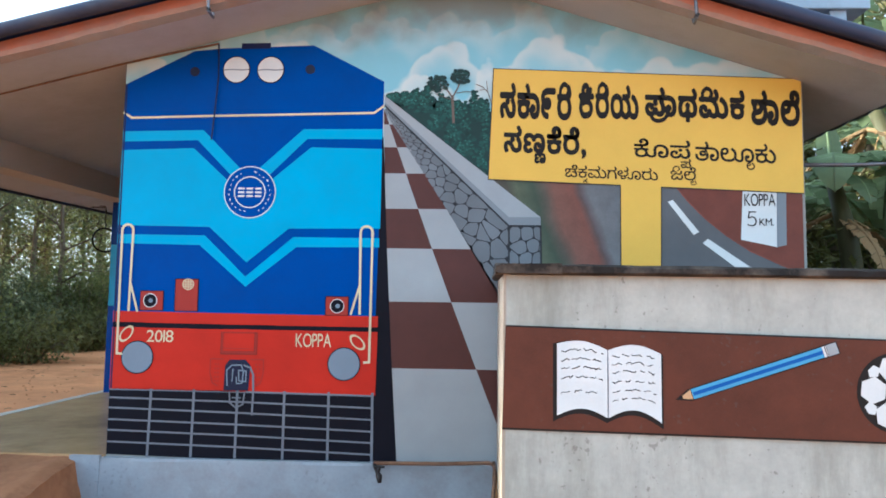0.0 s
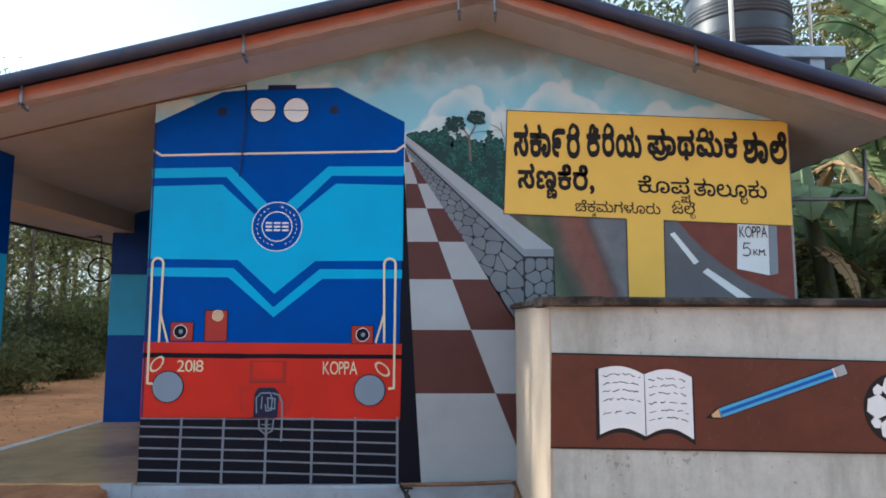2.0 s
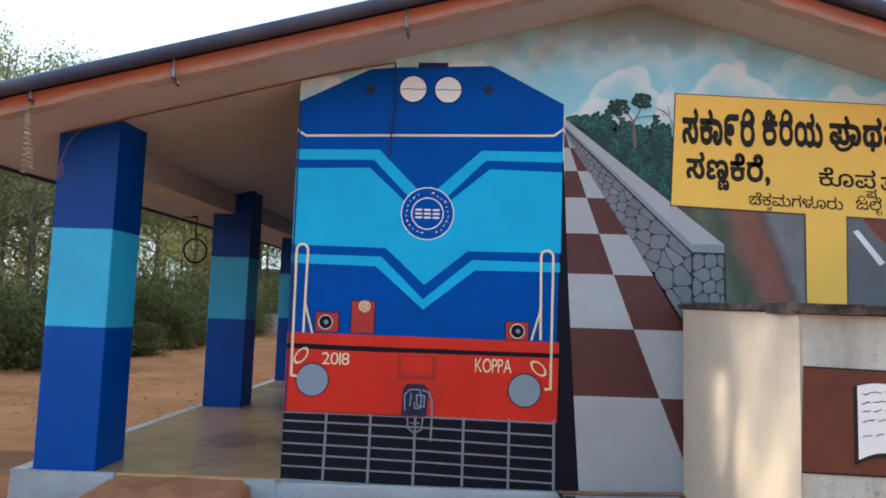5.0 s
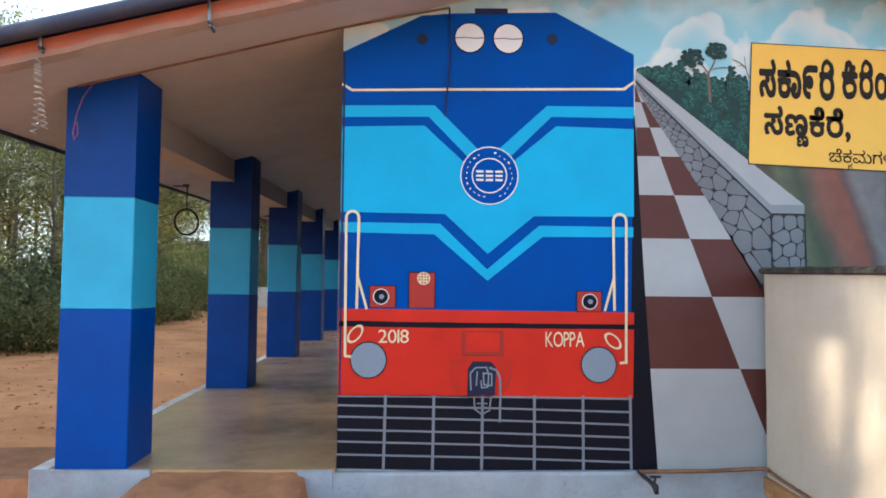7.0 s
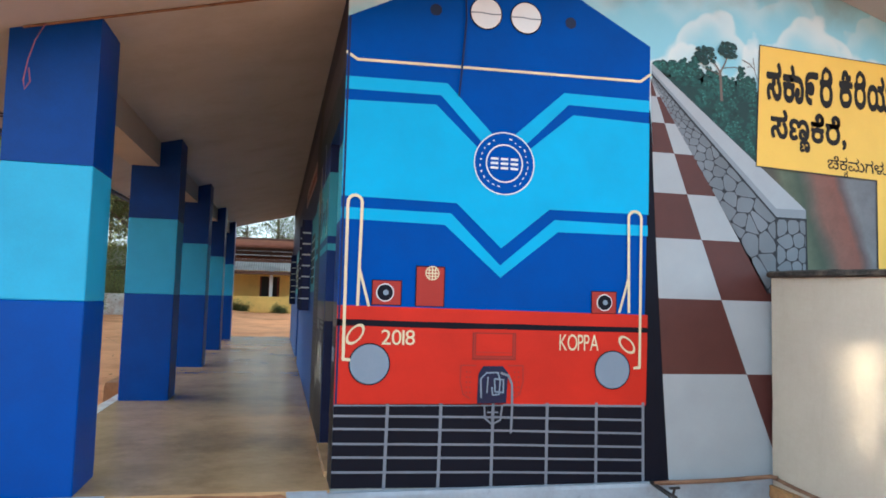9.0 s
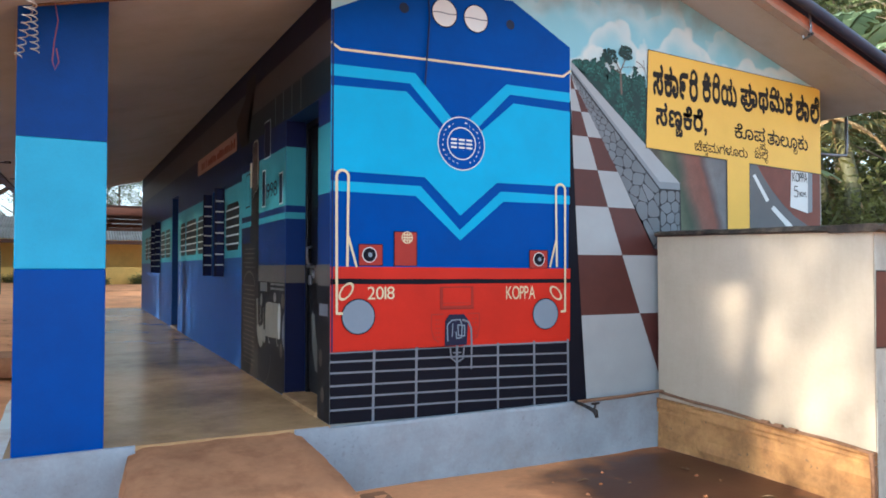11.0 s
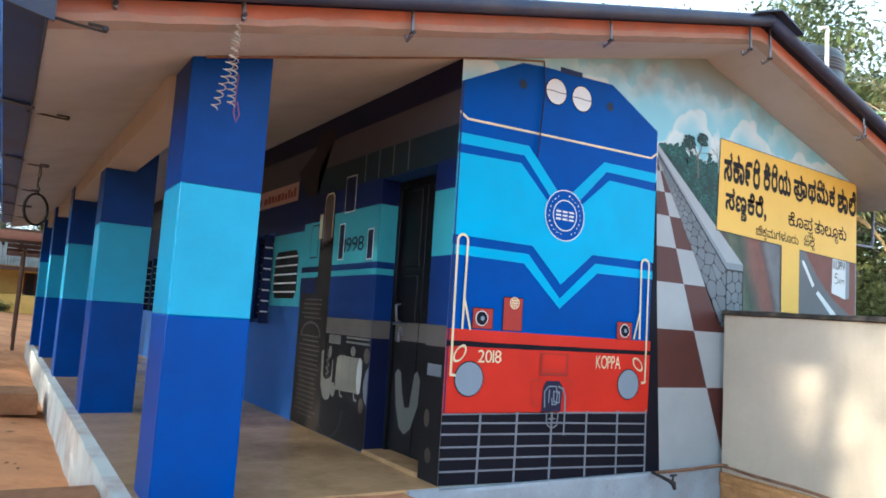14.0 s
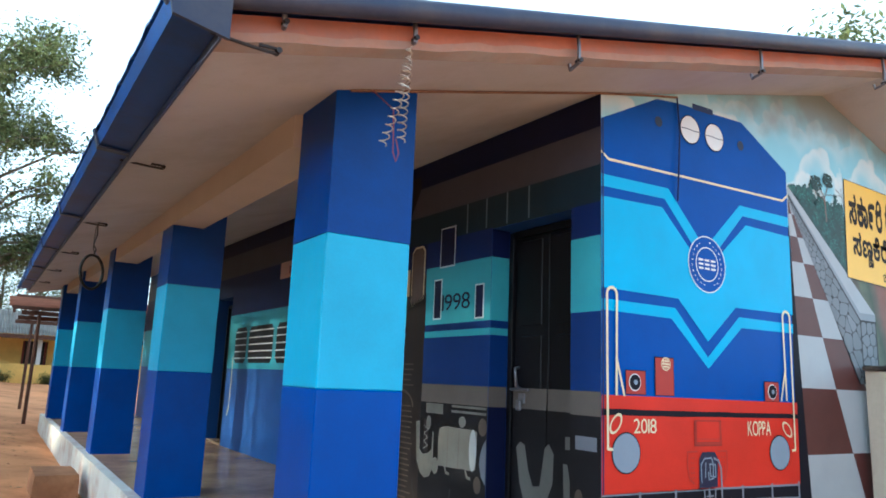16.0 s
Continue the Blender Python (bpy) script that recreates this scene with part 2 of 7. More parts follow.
ASBESTOS = mat("corrugated_cement_sheet", lin(190, 188, 184), rough=0.9, var=0.2, scale=0.7, bump=0.3, grain=20, dirt=lin(120, 112, 104), dirt_amount=0.6, dirt_scale=0.8)
REDDOOR = paint("oxide_red_door", 122, 52, 44)
DARKROOM = paint("dark_window", 40, 36, 36)
BARK = mat("grey_brown_bark", lin(104, 92, 78), rough=0.95, var=0.35, scale=5, bump=1.0, grain=30, stretch=(1, 1, 0.3))
PALEBARK = mat("pale_bark", lin(112, 100, 86), rough=0.95, var=0.3, scale=5, bump=0.8, grain=30)
LEAF_A = leafy("leaf_green", (0.136, 0.160, 0.061), through=0.5)
LEAF_B = leafy("leaf_dark_green", (0.102, 0.122, 0.051), through=0.5)
LEAF_C = leafy("leaf_yellow_green", (0.177, 0.177, 0.061), through=0.5)
# roadside leaf green made brighter, with sunlight put into the colour
LEAF_E = leafy("leaf_sunlit_green", (0.215, 0.225, 0.085), through=0.6)
LEAF_D = leafy("leaf_grey_green", (0.185, 0.205, 0.110), through=0.55)
BANANA = leafy("banana_leaf_green", (0.215, 0.285, 0.150), per_island=0.25, gloss=0.35, through=0.45)
BANANADRY = leafy("dry_banana_leaf", (0.3, 0.2, 0.1), per_island=0.2, gloss=0.8, through=0.2)
BANANASTEM = mat("banana_stem", lin(78, 76, 52), rough=0.6, var=0.35, scale=4, bump=0.4, grain=30, stretch=(1, 1, 0.2))
PALMLEAF = leafy("palm_leaf_green", (0.160, 0.143, 0.055), per_island=0.3)


def ground_material():
    m = mat("red_laterite_earth", lin(212, 150, 104), rough=0.97, var=0.22, scale=0.7, bump=1.0, grain=22, dirt=lin(156, 98, 62), dirt_amount=0.85, dirt_scale=0.8, spec=0.15)
    t = m.node_tree
    b = t.nodes["Principled BSDF"]
    base = b.inputs["Base Color"].links[0].from_socket
    geo = t.nodes.new("ShaderNodeNewGeometry")
    # the damp patch under the tap
    sub = t.nodes.new("ShaderNodeVectorMath")
    sub.operation = "SUBTRACT"
    sub.inputs[1].default_value = (0.05, 4.35, 0)
    t.links.new(geo.outputs["Position"], sub.inputs[0])
    sc = t.nodes.new("ShaderNodeVectorMath")
    sc.operation = "MULTIPLY"
    sc.inputs[1].default_value = (0.85, 1.2, 0)
    t.links.new(sub.outputs[0], sc.inputs[0])
    ln = t.nodes.new("ShaderNodeVectorMath")
    ln.operation = "LENGTH"
    t.links.new(sc.outputs[0], ln.inputs[0])
    nz = t.nodes.new("ShaderNodeTexNoise")
    nz.inputs["Scale"].default_value, nz.inputs["Detail"].default_value = 3.0, 5.0
    t.links.new(geo.outputs["Position"], nz.inputs["Vector"])
    ad = t.nodes.new("ShaderNodeMath")
    ad.operation = "ADD"
    t.links.new(ln.outputs["Value"], ad.inputs[0])
    t.links.new(nz.outputs["Fac"], ad.inputs[1])
    wet = t.nodes.new("ShaderNodeMapRange")
    wet.inputs["From Min"].default_value, wet.inputs["From Max"].default_value = 1.75, 1.2
    t.links.new(ad.outputs[0], wet.inputs["Value"])
    mix = t.nodes.new("ShaderNodeMix")
    mix.data_type = "RGBA"
    t.links.new(wet.outputs[0], mix.inputs["Factor"])
    t.links.new(base, mix.inputs["A"])
    mix.inputs["B"].default_value = (*lin(78, 50, 36), 1)
    t.links.new(mix.outputs["Result"], b.inputs["Base Color"])
    rg = t.nodes.new("ShaderNodeMapRange")
    rg.inputs["To Min"].default_value, rg.inputs["To Max"].default_value = 0.97, 0.35
    t.links.new(wet.outputs[0], rg.inputs["Value"])
    t.links.new(rg.outputs[0], b.inputs["Roughness"])
    return m


def sky_paint():
    """Painted sky: blue-grey ground colour with soft white cumulus brushed on, and eave shade painted in along the
    upper edge.
    """
    m = mat("painted_sky", lin(132, 182, 200), rough=0.55, var=0.05, scale=2, bump=0.1, grain=100)
    t = m.node_tree
    b = t.nodes["Principled BSDF"]
    base = b.inputs["Base Color"].links[0].from_socket
    geo = t.nodes.new("ShaderNodeNewGeometry")
    sep = t.nodes.new("ShaderNodeSeparateXYZ")
    t.links.new(geo.outputs["Position"], sep.inputs[0])

    def calc(op, a, b=None, c=None):
        m_ = t.nodes.new("ShaderNodeMath")
        m_.operation = op
        for k, v in enumerate((a, b, c)):
            if v is None:
                continue
            if isinstance(v, (int, float)):
                m_.inputs[k].default_value = v
            else:
                t.links.new(v, m_.inputs[k])
        return m_.outputs[0]

    soft = t.nodes.new("ShaderNodeTexNoise")
    soft.inputs["Scale"].default_value, soft.inputs["Detail"].default_value = 11.0, 4.0
    t.links.new(geo.outputs["Position"], soft.inputs["Vector"])
    colour = base
    # cumulus heads in banks, far ones first: a scalloped crest that fades downwards
    for base_z, rise, puff, shift, full in ((3.62, 0.30, 2.1, 9.7, 0.35), (3.33, 0.36, 1.55, 4.1, 0.7), (3.10, 0.26, 2.3, 0.35, 0.75)):
        x = calc("ADD", sep.outputs["X"], shift)
        heap = t.nodes.new("ShaderNodeTexNoise")
        heap.noise_dimensions = "1D"
        heap.inputs["Scale"].default_value, heap.inputs["Detail"].default_value = puff, 0.0
        t.links.new(x, heap.inputs["W"])
        place_ = t.nodes.new("ShaderNodeMapping")
        place_.inputs["Location"].default_value = (shift, 0.0, shift * 0.7)
        place_.inputs["Scale"].default_value = (1.0, 0.0, 1.0)
        t.links.new(geo.outputs["Position"], place_.inputs["Vector"])
        knob = t.nodes.new("ShaderNodeTexVoronoi")
        knob.feature = "SMOOTH_F1"
        knob.inputs["Smoothness"].default_value = 0.25
        knob.inputs["Scale"].default_value = puff * 3.4
        t.links.new(place_.outputs[0], knob.inputs["Vector"])
        lobes = calc("MULTIPLY", knob.outputs["Distance"], -0.20)
        hill = calc("MULTIPLY_ADD", calc("SUBTRACT", heap.outputs["Fac"], 0.5), rise * 2.6, base_z + 0.09)
        crest_z = calc("ADD", calc("ADD", hill, lobes), calc("MULTIPLY", calc("SUBTRACT", soft.outputs["Fac"], 0.5), 0.05))
        depth = calc("SUBTRACT", crest_z, sep.outputs["Z"])
        rim = t.nodes.new("ShaderNodeMapRange")
        rim.interpolation_type = "SMOOTHSTEP"
        rim.inputs["From Min"].default_value, rim.inputs["From Max"].default_value = -0.01, 0.045
        t.links.new(depth, rim.inputs["Value"])
        fade = t.nodes.new("ShaderNodeMapRange")
        fade.interpolation_type = "SMOOTHSTEP"
        fade.inputs["From Min"].default_value, fade.inputs["From Max"].default_value = 0.30, 0.02
        fade.inputs["To Max"].default_value = full
        t.links.new(depth, fade.inputs["Value"])
        fac = calc("MULTIPLY", rim.outputs[0], fade.outputs[0])
        mix = t.nodes.new("ShaderNodeMix")
        mix.data_type = "RGBA"
        t.links.new(fac, mix.inputs["Factor"])
        t.links.new(colour, mix.inputs["A"])
        mix.inputs["B"].default_value = (*lin(200, 206, 206), 1)
        colour = mix.outputs["Result"]
    # dull grey along the top: the shade under the eaves put into the paint
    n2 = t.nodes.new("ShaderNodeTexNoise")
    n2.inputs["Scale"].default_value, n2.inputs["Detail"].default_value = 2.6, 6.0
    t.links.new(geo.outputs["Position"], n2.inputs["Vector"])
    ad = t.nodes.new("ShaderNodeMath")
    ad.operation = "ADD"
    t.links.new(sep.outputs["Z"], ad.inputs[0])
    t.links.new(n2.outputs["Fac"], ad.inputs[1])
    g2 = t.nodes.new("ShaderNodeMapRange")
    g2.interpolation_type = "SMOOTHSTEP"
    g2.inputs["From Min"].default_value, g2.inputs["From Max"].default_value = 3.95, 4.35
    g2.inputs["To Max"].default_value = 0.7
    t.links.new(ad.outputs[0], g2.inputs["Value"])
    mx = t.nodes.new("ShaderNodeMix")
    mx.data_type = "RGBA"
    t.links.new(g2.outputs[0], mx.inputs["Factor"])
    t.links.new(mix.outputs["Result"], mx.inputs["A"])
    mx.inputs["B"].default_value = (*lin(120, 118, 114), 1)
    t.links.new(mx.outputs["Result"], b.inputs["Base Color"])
    return m


def field_paint():
    """Painted field and track: slanting washes of olive, dark green, red and grey brushed into one another."""
    m = mat("painted_field", (1, 1, 1), rough=0.55, var=0.22, scale=7, bump=0.1, grain=60)
    t = m.node_tree
    geo = t.nodes.new("ShaderNodeNewGeometry")
    sep = t.nodes.new("ShaderNodeSeparateXYZ")
    t.links.new(geo.outputs["Position"], sep.inputs[0])
    nz = t.nodes.new("ShaderNodeTexNoise")
    nz.inputs["Scale"].default_value, nz.inputs["Detail"].default_value = 4.0, 4.0
    t.links.new(geo.outputs["Position"], nz.inputs["Vector"])
    a = t.nodes.new("ShaderNodeMath")
    a.operation = "MULTIPLY_ADD"
    a.inputs[1].default_value = 0.34
    t.links.new(sep.outputs["Z"], a.inputs[0])
    t.links.new(sep.outputs["X"], a.inputs[2])
    c = t.nodes.new("ShaderNodeMath")
    c.operation = "MULTIPLY_ADD"
    c.inputs[1].default_value = 0.10
    t.links.new(nz.outputs["Fac"], c.inputs[0])
    t.links.new(a.outputs[0], c.inputs[2])
    rg = t.nodes.new("ShaderNodeMapRange")
    rg.inputs["From Min"].default_value, rg.inputs["From Max"].default_value = 1.13, 2.13
    t.links.new(c.outputs[0], rg.inputs["Value"])
    ramp = t.nodes.new("ShaderNodeValToRGB")
    t.links.new(rg.outputs[0], ramp.inputs["Fac"])
    stops = ((0.0, (74, 70, 62)), (0.17, (70, 68, 60)), (0.24, (84, 92, 74)), (0.36, (58, 70, 58)), (0.44, (82, 74, 66)), (0.51, (110, 76, 66)), (0.66, (112, 70, 60)), (0.71, (84, 70, 70)), (0.78, (104, 104, 108)), (1.0, (96, 98, 104)))
    el = ramp.color_ramp.elements
    while len(el) < len(stops):
        el.new(0.5)
    for e, (p, col) in zip(el, stops):
        e.position, e.color = p, (*lin(*col), 1)
    tint = [n for n in t.nodes if n.type == "MIX"][0]
    t.links.new(ramp.outputs["Color"], tint.inputs["A"])
    return m


FIELDBLEND = field_paint()
GROUND = ground_material()
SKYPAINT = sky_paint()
GABLE = paint("gable_wall_paint", 150, 152, 150, var=0.1, rough=0.7, bump=0.4, grain=50)
INNER = paint("inner_wall_paint", 150, 160, 176, var=0.08, rough=0.8)


# ---- mesh helpers ----
def mesh_of(bm, name, material, smooth=False):
    me = bpy.data.meshes.new(name)
    bmesh.ops.recalc_face_normals(bm, faces=bm.faces)
    bm.to_mesh(me)
    bm.free()
    me.materials.append(material)
    if smooth:
        me.polygons.foreach_set("use_smooth", [True] * len(me.polygons))
    return me


def part(name, bm, material, parent=None, label="", smooth=False):
    ob = new(name, mesh_of(bm, name, material, smooth))
    ob.parent = parent
    if parent is not None:
        ob.matrix_parent_inverse = parent.matrix_world.inverted()
    if label:
        ob["label"] = label
    return ob


def thing(name, label, category, at=(0, 0, 0), group="", kind=""):
    ob = new(name)
    ob.location = at
    bpy.context.view_layer.update()
    return tagged(ob, label, category, group, kind)


def bm_box(x0, y0, z0, x1, y1, z1, bevel=0.0, bm=None, seg=1):
    bm = bm or bmesh.new()
    vs = [bm.verts.new((x, y, z)) for z in (z0, z1) for x, y in ((x0, y0), (x1, y0), (x1, y1), (x0, y1))]
    fs = [bm.faces.new([vs[i] for i in q]) for q in ((3, 2, 1, 0), (4, 5, 6, 7), (0, 1, 5, 4), (1, 2, 6, 5), (2, 3, 7, 6), (3, 0, 4, 7))]
    if bevel:
        es = list({e for f in fs for e in f.edges})
        bmesh.ops.bevel(bm, geom=es, offset=bevel, segments=seg, affect="EDGES")
    return bm


def bm_prism(points, a, b, bm=None):
    """A prism: points (x, z) swept along y from a to b."""
    bm = bm or bmesh.new()
    p = [bm.verts.new((x, a, z)) for x, z in points]
    q = [bm.verts.new((x, b, z)) for x, z in points]
    n = len(points)
    bm.faces.new(p)
    bm.faces.new(q[::-1])
    for i in range(n):
        bm.faces.new((p[i], q[i], q[(i + 1) % n], p[(i + 1) % n]))
    return bm


def bm_tube(points, radius, sides=8, bm=None, cap=True):
    """A tube along points; radius may be one number or one a point."""
    bm = bm or bmesh.new()
    pts = [Vector(p) for p in points]
    rad = radius if isinstance(radius, (list, tuple)) else [radius] * len(pts)
    rings, side = [], None
    for i, p in enumerate(pts):
        d = (pts[min(i + 1, len(pts) - 1)] - pts[max(i - 1, 0)]).normalized()
        if side is None:
            side = d.orthogonal().normalized()
        side = (side - d * side.dot(d)).normalized()
        up = d.cross(side)
        rings.append([bm.verts.new(p + (side * math.cos(2 * math.pi * k / sides) + up * math.sin(2 * math.pi * k / sides)) * rad[i]) for k in range(sides)])
    for r, s in zip(rings, rings[1:]):
        for k in range(sides):
            bm.faces.new((r[k], r[(k + 1) % sides], s[(k + 1) % sides], s[k]))
    if cap:
        bm.faces.new(rings[0][::-1])
        bm.faces.new(rings[-1])
    return bm


def bm_lathe(profile, sides=48, bm=None, at=(0, 0, 0)):
    bm = bm or bmesh.new()
    rings = [[bm.verts.new((at[0] + r * math.cos(2 * math.pi * k / sides), at[1] + r * math.sin(2 * math.pi * k / sides), at[2] + z)) for k in range(sides)] for r, z in profile]
    for r, s in zip(rings, rings[1:]):
        for k in range(sides):
            bm.faces.new((r[k], r[(k + 1) % sides], s[(k + 1) % sides], s[k]))
    bm.faces.new(rings[0][::-1])
    bm.faces.new(rings[-1])
    return bm


# ---- plan ----
W = 5.22            # outer face of the gable wall
XW = -2.40          # outer face of the verandah wall
WALL_END = 20.0     # far end of the building
RIDGE_X, RIDGE_Z = 0.12, 3.94   # underside of the slab at the ridge
SLOPE_L, SLOPE_R = 0.2515, 0.312
EAVE_L, EAVE_R = -4.88, 3.14
VERGE = 4.69        # gable edge of the slab
SLAB = 0.12


def soffit(x):
    return RIDGE_Z - (SLOPE_L * (RIDGE_X - x) if x < RIDGE_X else SLOPE_R * (x - RIDGE_X))


RISE = 0.023        # the roof climbs towards the far end, in metres a metre


def climb(ob, low=None):
    """Lets a mesh climb with the roof; from low upwards only, growing to the full rise a metre above."""
    for v in ob.data.vertices:
        k = 1.0 if low is None else min(1.1, max(0.0, (v.co.z - low) / 0.95))
        v.co.z += RISE * (v.co.y - W) * k
    return ob


def deck(y):
    """Height of the verandah floor, which rises a little past the entrance."""
    return 0.43 + 0.005 * max(0.0, min(y, 8.0) - W)


def smooth(a, b, v):
    v = min(1.0, max(0.0, (v - a) / (b - a)))
    return v * v * (3 - 2 * v)


def ground_z(x, y):
    z = 0.55 * smooth(8, 48, y) + 0.16 * smooth(-3.6, -6.5, x) * smooth(-2, 4, y)
    z += 0.5 * smooth(-9.5, -14, x) + 0.9 * smooth(3.6, 7.5, x) * smooth(2, 7, y)
    z += 0.022 * noise.noise((x * 0.9, y * 0.9, 0)) + 0.012 * noise.noise((x * 3.1, y * 3.1, 5))
    z += 0.06 * noise.noise((x * 0.17, y * 0.17, 3)) * smooth(6, 20, abs(x) + abs(y - 4))
    inside = smooth(-4.5, -4.0, x) * smooth(3.4, 3.0, x) * smooth(5.0, 5.5, y) * smooth(21.5, 20.5, y)
    return z * (1 - inside) - 0.05 * inside


# ---- ground ----
def build_ground():
    def axis(lo, hi, mid0, mid1, fine):
        out, v, step = [], mid0, fine
        while v < mid1:
            out.append(v)
            v += fine
        v, step = mid1, fine
        while v < hi:
            out.append(v)
            step *= 1.22
            v += step
        out.append(hi)
        v, step, left = mid0 - fine, fine, []
        while v > lo:
            left.append(v)
            step *= 1.22
            v -= step
        left.append(lo)
        return left[::-1] + out
    xs, ys = axis(-900, 900, -8, 5, 0.16), axis(-900, 900, 0, 14, 0.16)
    verts = [(x, y, ground_z(x, y)) for y in ys for x in xs]
    n = len(xs)
    faces = [(j * n + i, j * n + i + 1, (j + 1) * n + i + 1, (j + 1) * n + i) for j in range(len(ys) - 1) for i in range(n - 1)]
    me = bpy.data.meshes.new("ground")
    me.from_pydata(verts, [], faces)
    me.materials.append(GROUND)
    me.polygons.foreach_set("use_smooth", [True] * len(me.polygons))
    tagged(new("ground", me), "bare red laterite earth, damp below the tap", "ground", kind="structure")


build_ground()


# ---- walls ----
tagged(part("wall_south", bm_prism([(XW, -0.1), (2.58, -0.1), (2.58, soffit(2.58)), (RIDGE_X, RIDGE_Z), (XW, soffit(XW))], W, W + 0.22), GABLE),
       "plastered gable wall covered by a painted mural", "wall", kind="structure")
DOOR0, DOOR1, DOOR_TOP = 5.48, 6.33, 2.60
WIN = [(8.92, 9.72), (15.6, 16.4)]
DOOR2 = (12.95, 13.75)
TOPW = soffit(XW) + 0.02


def west_wall():
    bm = bmesh.new()
    xi = XW + 0.23
    holes = [(DOOR0, DOOR1, -1, DOOR_TOP)] + [(a, b, 1.34, 2.34) for a, b in WIN] + [(DOOR2[0], DOOR2[1], -1, 2.55)]
    holes.sort()
    y = W + 0.22
    for a, b, z0, z1 in holes:
        bm_box(XW, y, -0.1, xi, a, TOPW, bm=bm)
        bm_box(XW, a, z1, xi, b, TOPW, bm=bm)
        if z0 > 0:
            bm_box(XW, a, -0.1, xi, b, z0, bm=bm)
        y = b
    bm_box(XW, y, -0.1, xi, WALL_END, TOPW, bm=bm)
    return part("wall_west", bm, COACH)


tagged(climb(west_wall(), 2.15), "verandah wall painted as a blue railway carriage", "wall", kind="structure")
tagged(part("wall_east", bm_box(2.38, W + 0.22, -0.1, 2.58, WALL_END, soffit(2.58)), GABLE), "plain plastered side wall", "wall", kind="structure")
tagged(part("wall_north", bm_prism([(XW + 0.23, -0.1), (2.38, -0.1), (2.38, soffit(2.38)), (RIDGE_X, RIDGE_Z), (XW + 0.23, soffit(XW + 0.23))], WALL_END - 0.22, WALL_END), GABLE),
       "plain plastered end wall", "wall", kind="structure")
tagged(part("room_floor", bm_box(XW + 0.23, W + 0.22, 0.2, 2.38, WALL_END - 0.22, 0.44), FLOOR), "cement floor inside the dark classroom", "floor", kind="structure")
tagged(part("inner_partition", bm_box(-0.2, W + 0.22, 0.44, 0.0, WALL_END - 0.22, 3.9), INNER), "plain wall inside the classroom", "wall", kind="structure")


# ---- verandah floor and plinth ----
def verandah_floor():
    bm = bmesh.new()
    ys = [W - 0.03, 6, 7, 8, 9, 10, 11, 12, 13, WALL_END + 0.3]
    a = [[bm.verts.new((x, y, z)) for x, z in ((-4.27, -0.1), (-4.25, deck(y) - 0.03), (-4.23, deck(y)), (-2.405, deck(y)), (-2.405, -0.1))] for y in ys]
    for r, s in zip(a, a[1:]):
        for k in range(4):
            bm.faces.new((r[k], r[k + 1], s[k + 1], s[k]))
    bm.faces.new(a[0])
    bm.faces.new(a[-1][::-1])
    return bm


tagged(part("floor", verandah_floor(), FLOOR), "smooth trowelled cement verandah floor, slightly shiny", "floor", kind="structure")


def wavy_strip(x0, x1, y0, y1, z0, z1, n, wob, seed):
    """A hand-plastered plinth face: a slab whose faces are a little uneven."""
    bm = bmesh.new()
    rows = []
    along_x = abs(x1 - x0) > abs(y1 - y0)
    for i in range(n + 1):
        u = i / n
        row = []
        for k, (d, z) in enumerate(((0, z0), (0, z0 + (z1 - z0) * 0.5), (0, z1 - 0.02), (0.015, z1), (1, z1), (1, z0))):
            w = wob * noise.noise((u * (x1 - x0 + y1 - y0) * 2.1, k * 0.7, seed)) if d < 1 else 0
            if along_x:
                row.append(bm.verts.new((x0 + (x1 - x0) * u, y0 + (y1 - y0) * d + w, z + (deck(y0) - 0.43) * 0)))
            else:
                yy = y0 + (y1 - y0) * u
                row.append(bm.verts.new((x0 + (x1 - x0) * d + w, yy, z if k in (0, 5) else z + deck(yy) - 0.43)))
        rows.append(row)
    for r, s in zip(rows, rows[1:]):
        for k in range(5):
            bm.faces.new((r[k], s[k], s[k + 1], r[k + 1]))
    bm.faces.new(rows[0])
    bm.faces.new(rows[-1][::-1])
    return bm


tagged(part("plinth", wavy_strip(-2.42, 0.42, W - 0.05, W, -0.12, 0.415, 40, 0.012, 2), PLINTH), "grey painted plinth below the mural, hairline cracks", "plinth", kind="structure")
tagged(part("plinth", wavy_strip(-4.295, -3.56, W - 0.056, W - 0.026, -0.12, 0.434, 12, 0.01, 4), PLINTH), "grey painted plinth below the pillar", "plinth", kind="structure")
tagged(part("plinth", wavy_strip(-2.64, -2.42, W - 0.056, W - 0.026, -0.12, 0.428, 5, 0.008, 6), PLINTH), "grey painted plinth beside the entrance", "plinth", kind="structure")
tagged(part("plinth", wavy_strip(-4.30, -4.205, W - 0.05, WALL_END + 0.3, -0.12, 0.433, 90, 0.018, 8), WHITEWASH), "uneven whitewashed verandah edge with mud splashes", "plinth", kind="structure")


# ---- roof ----
def slab(x0, x1, y0, y1, lift, thick):
    pts = [(x0, soffit(x0) + lift), (RIDGE_X, RIDGE_Z + lift), (x1, soffit(x1) + lift)]
    return bm_prism(pts + [(x, z + thick) for x, z in pts[::-1]], y0, y1)


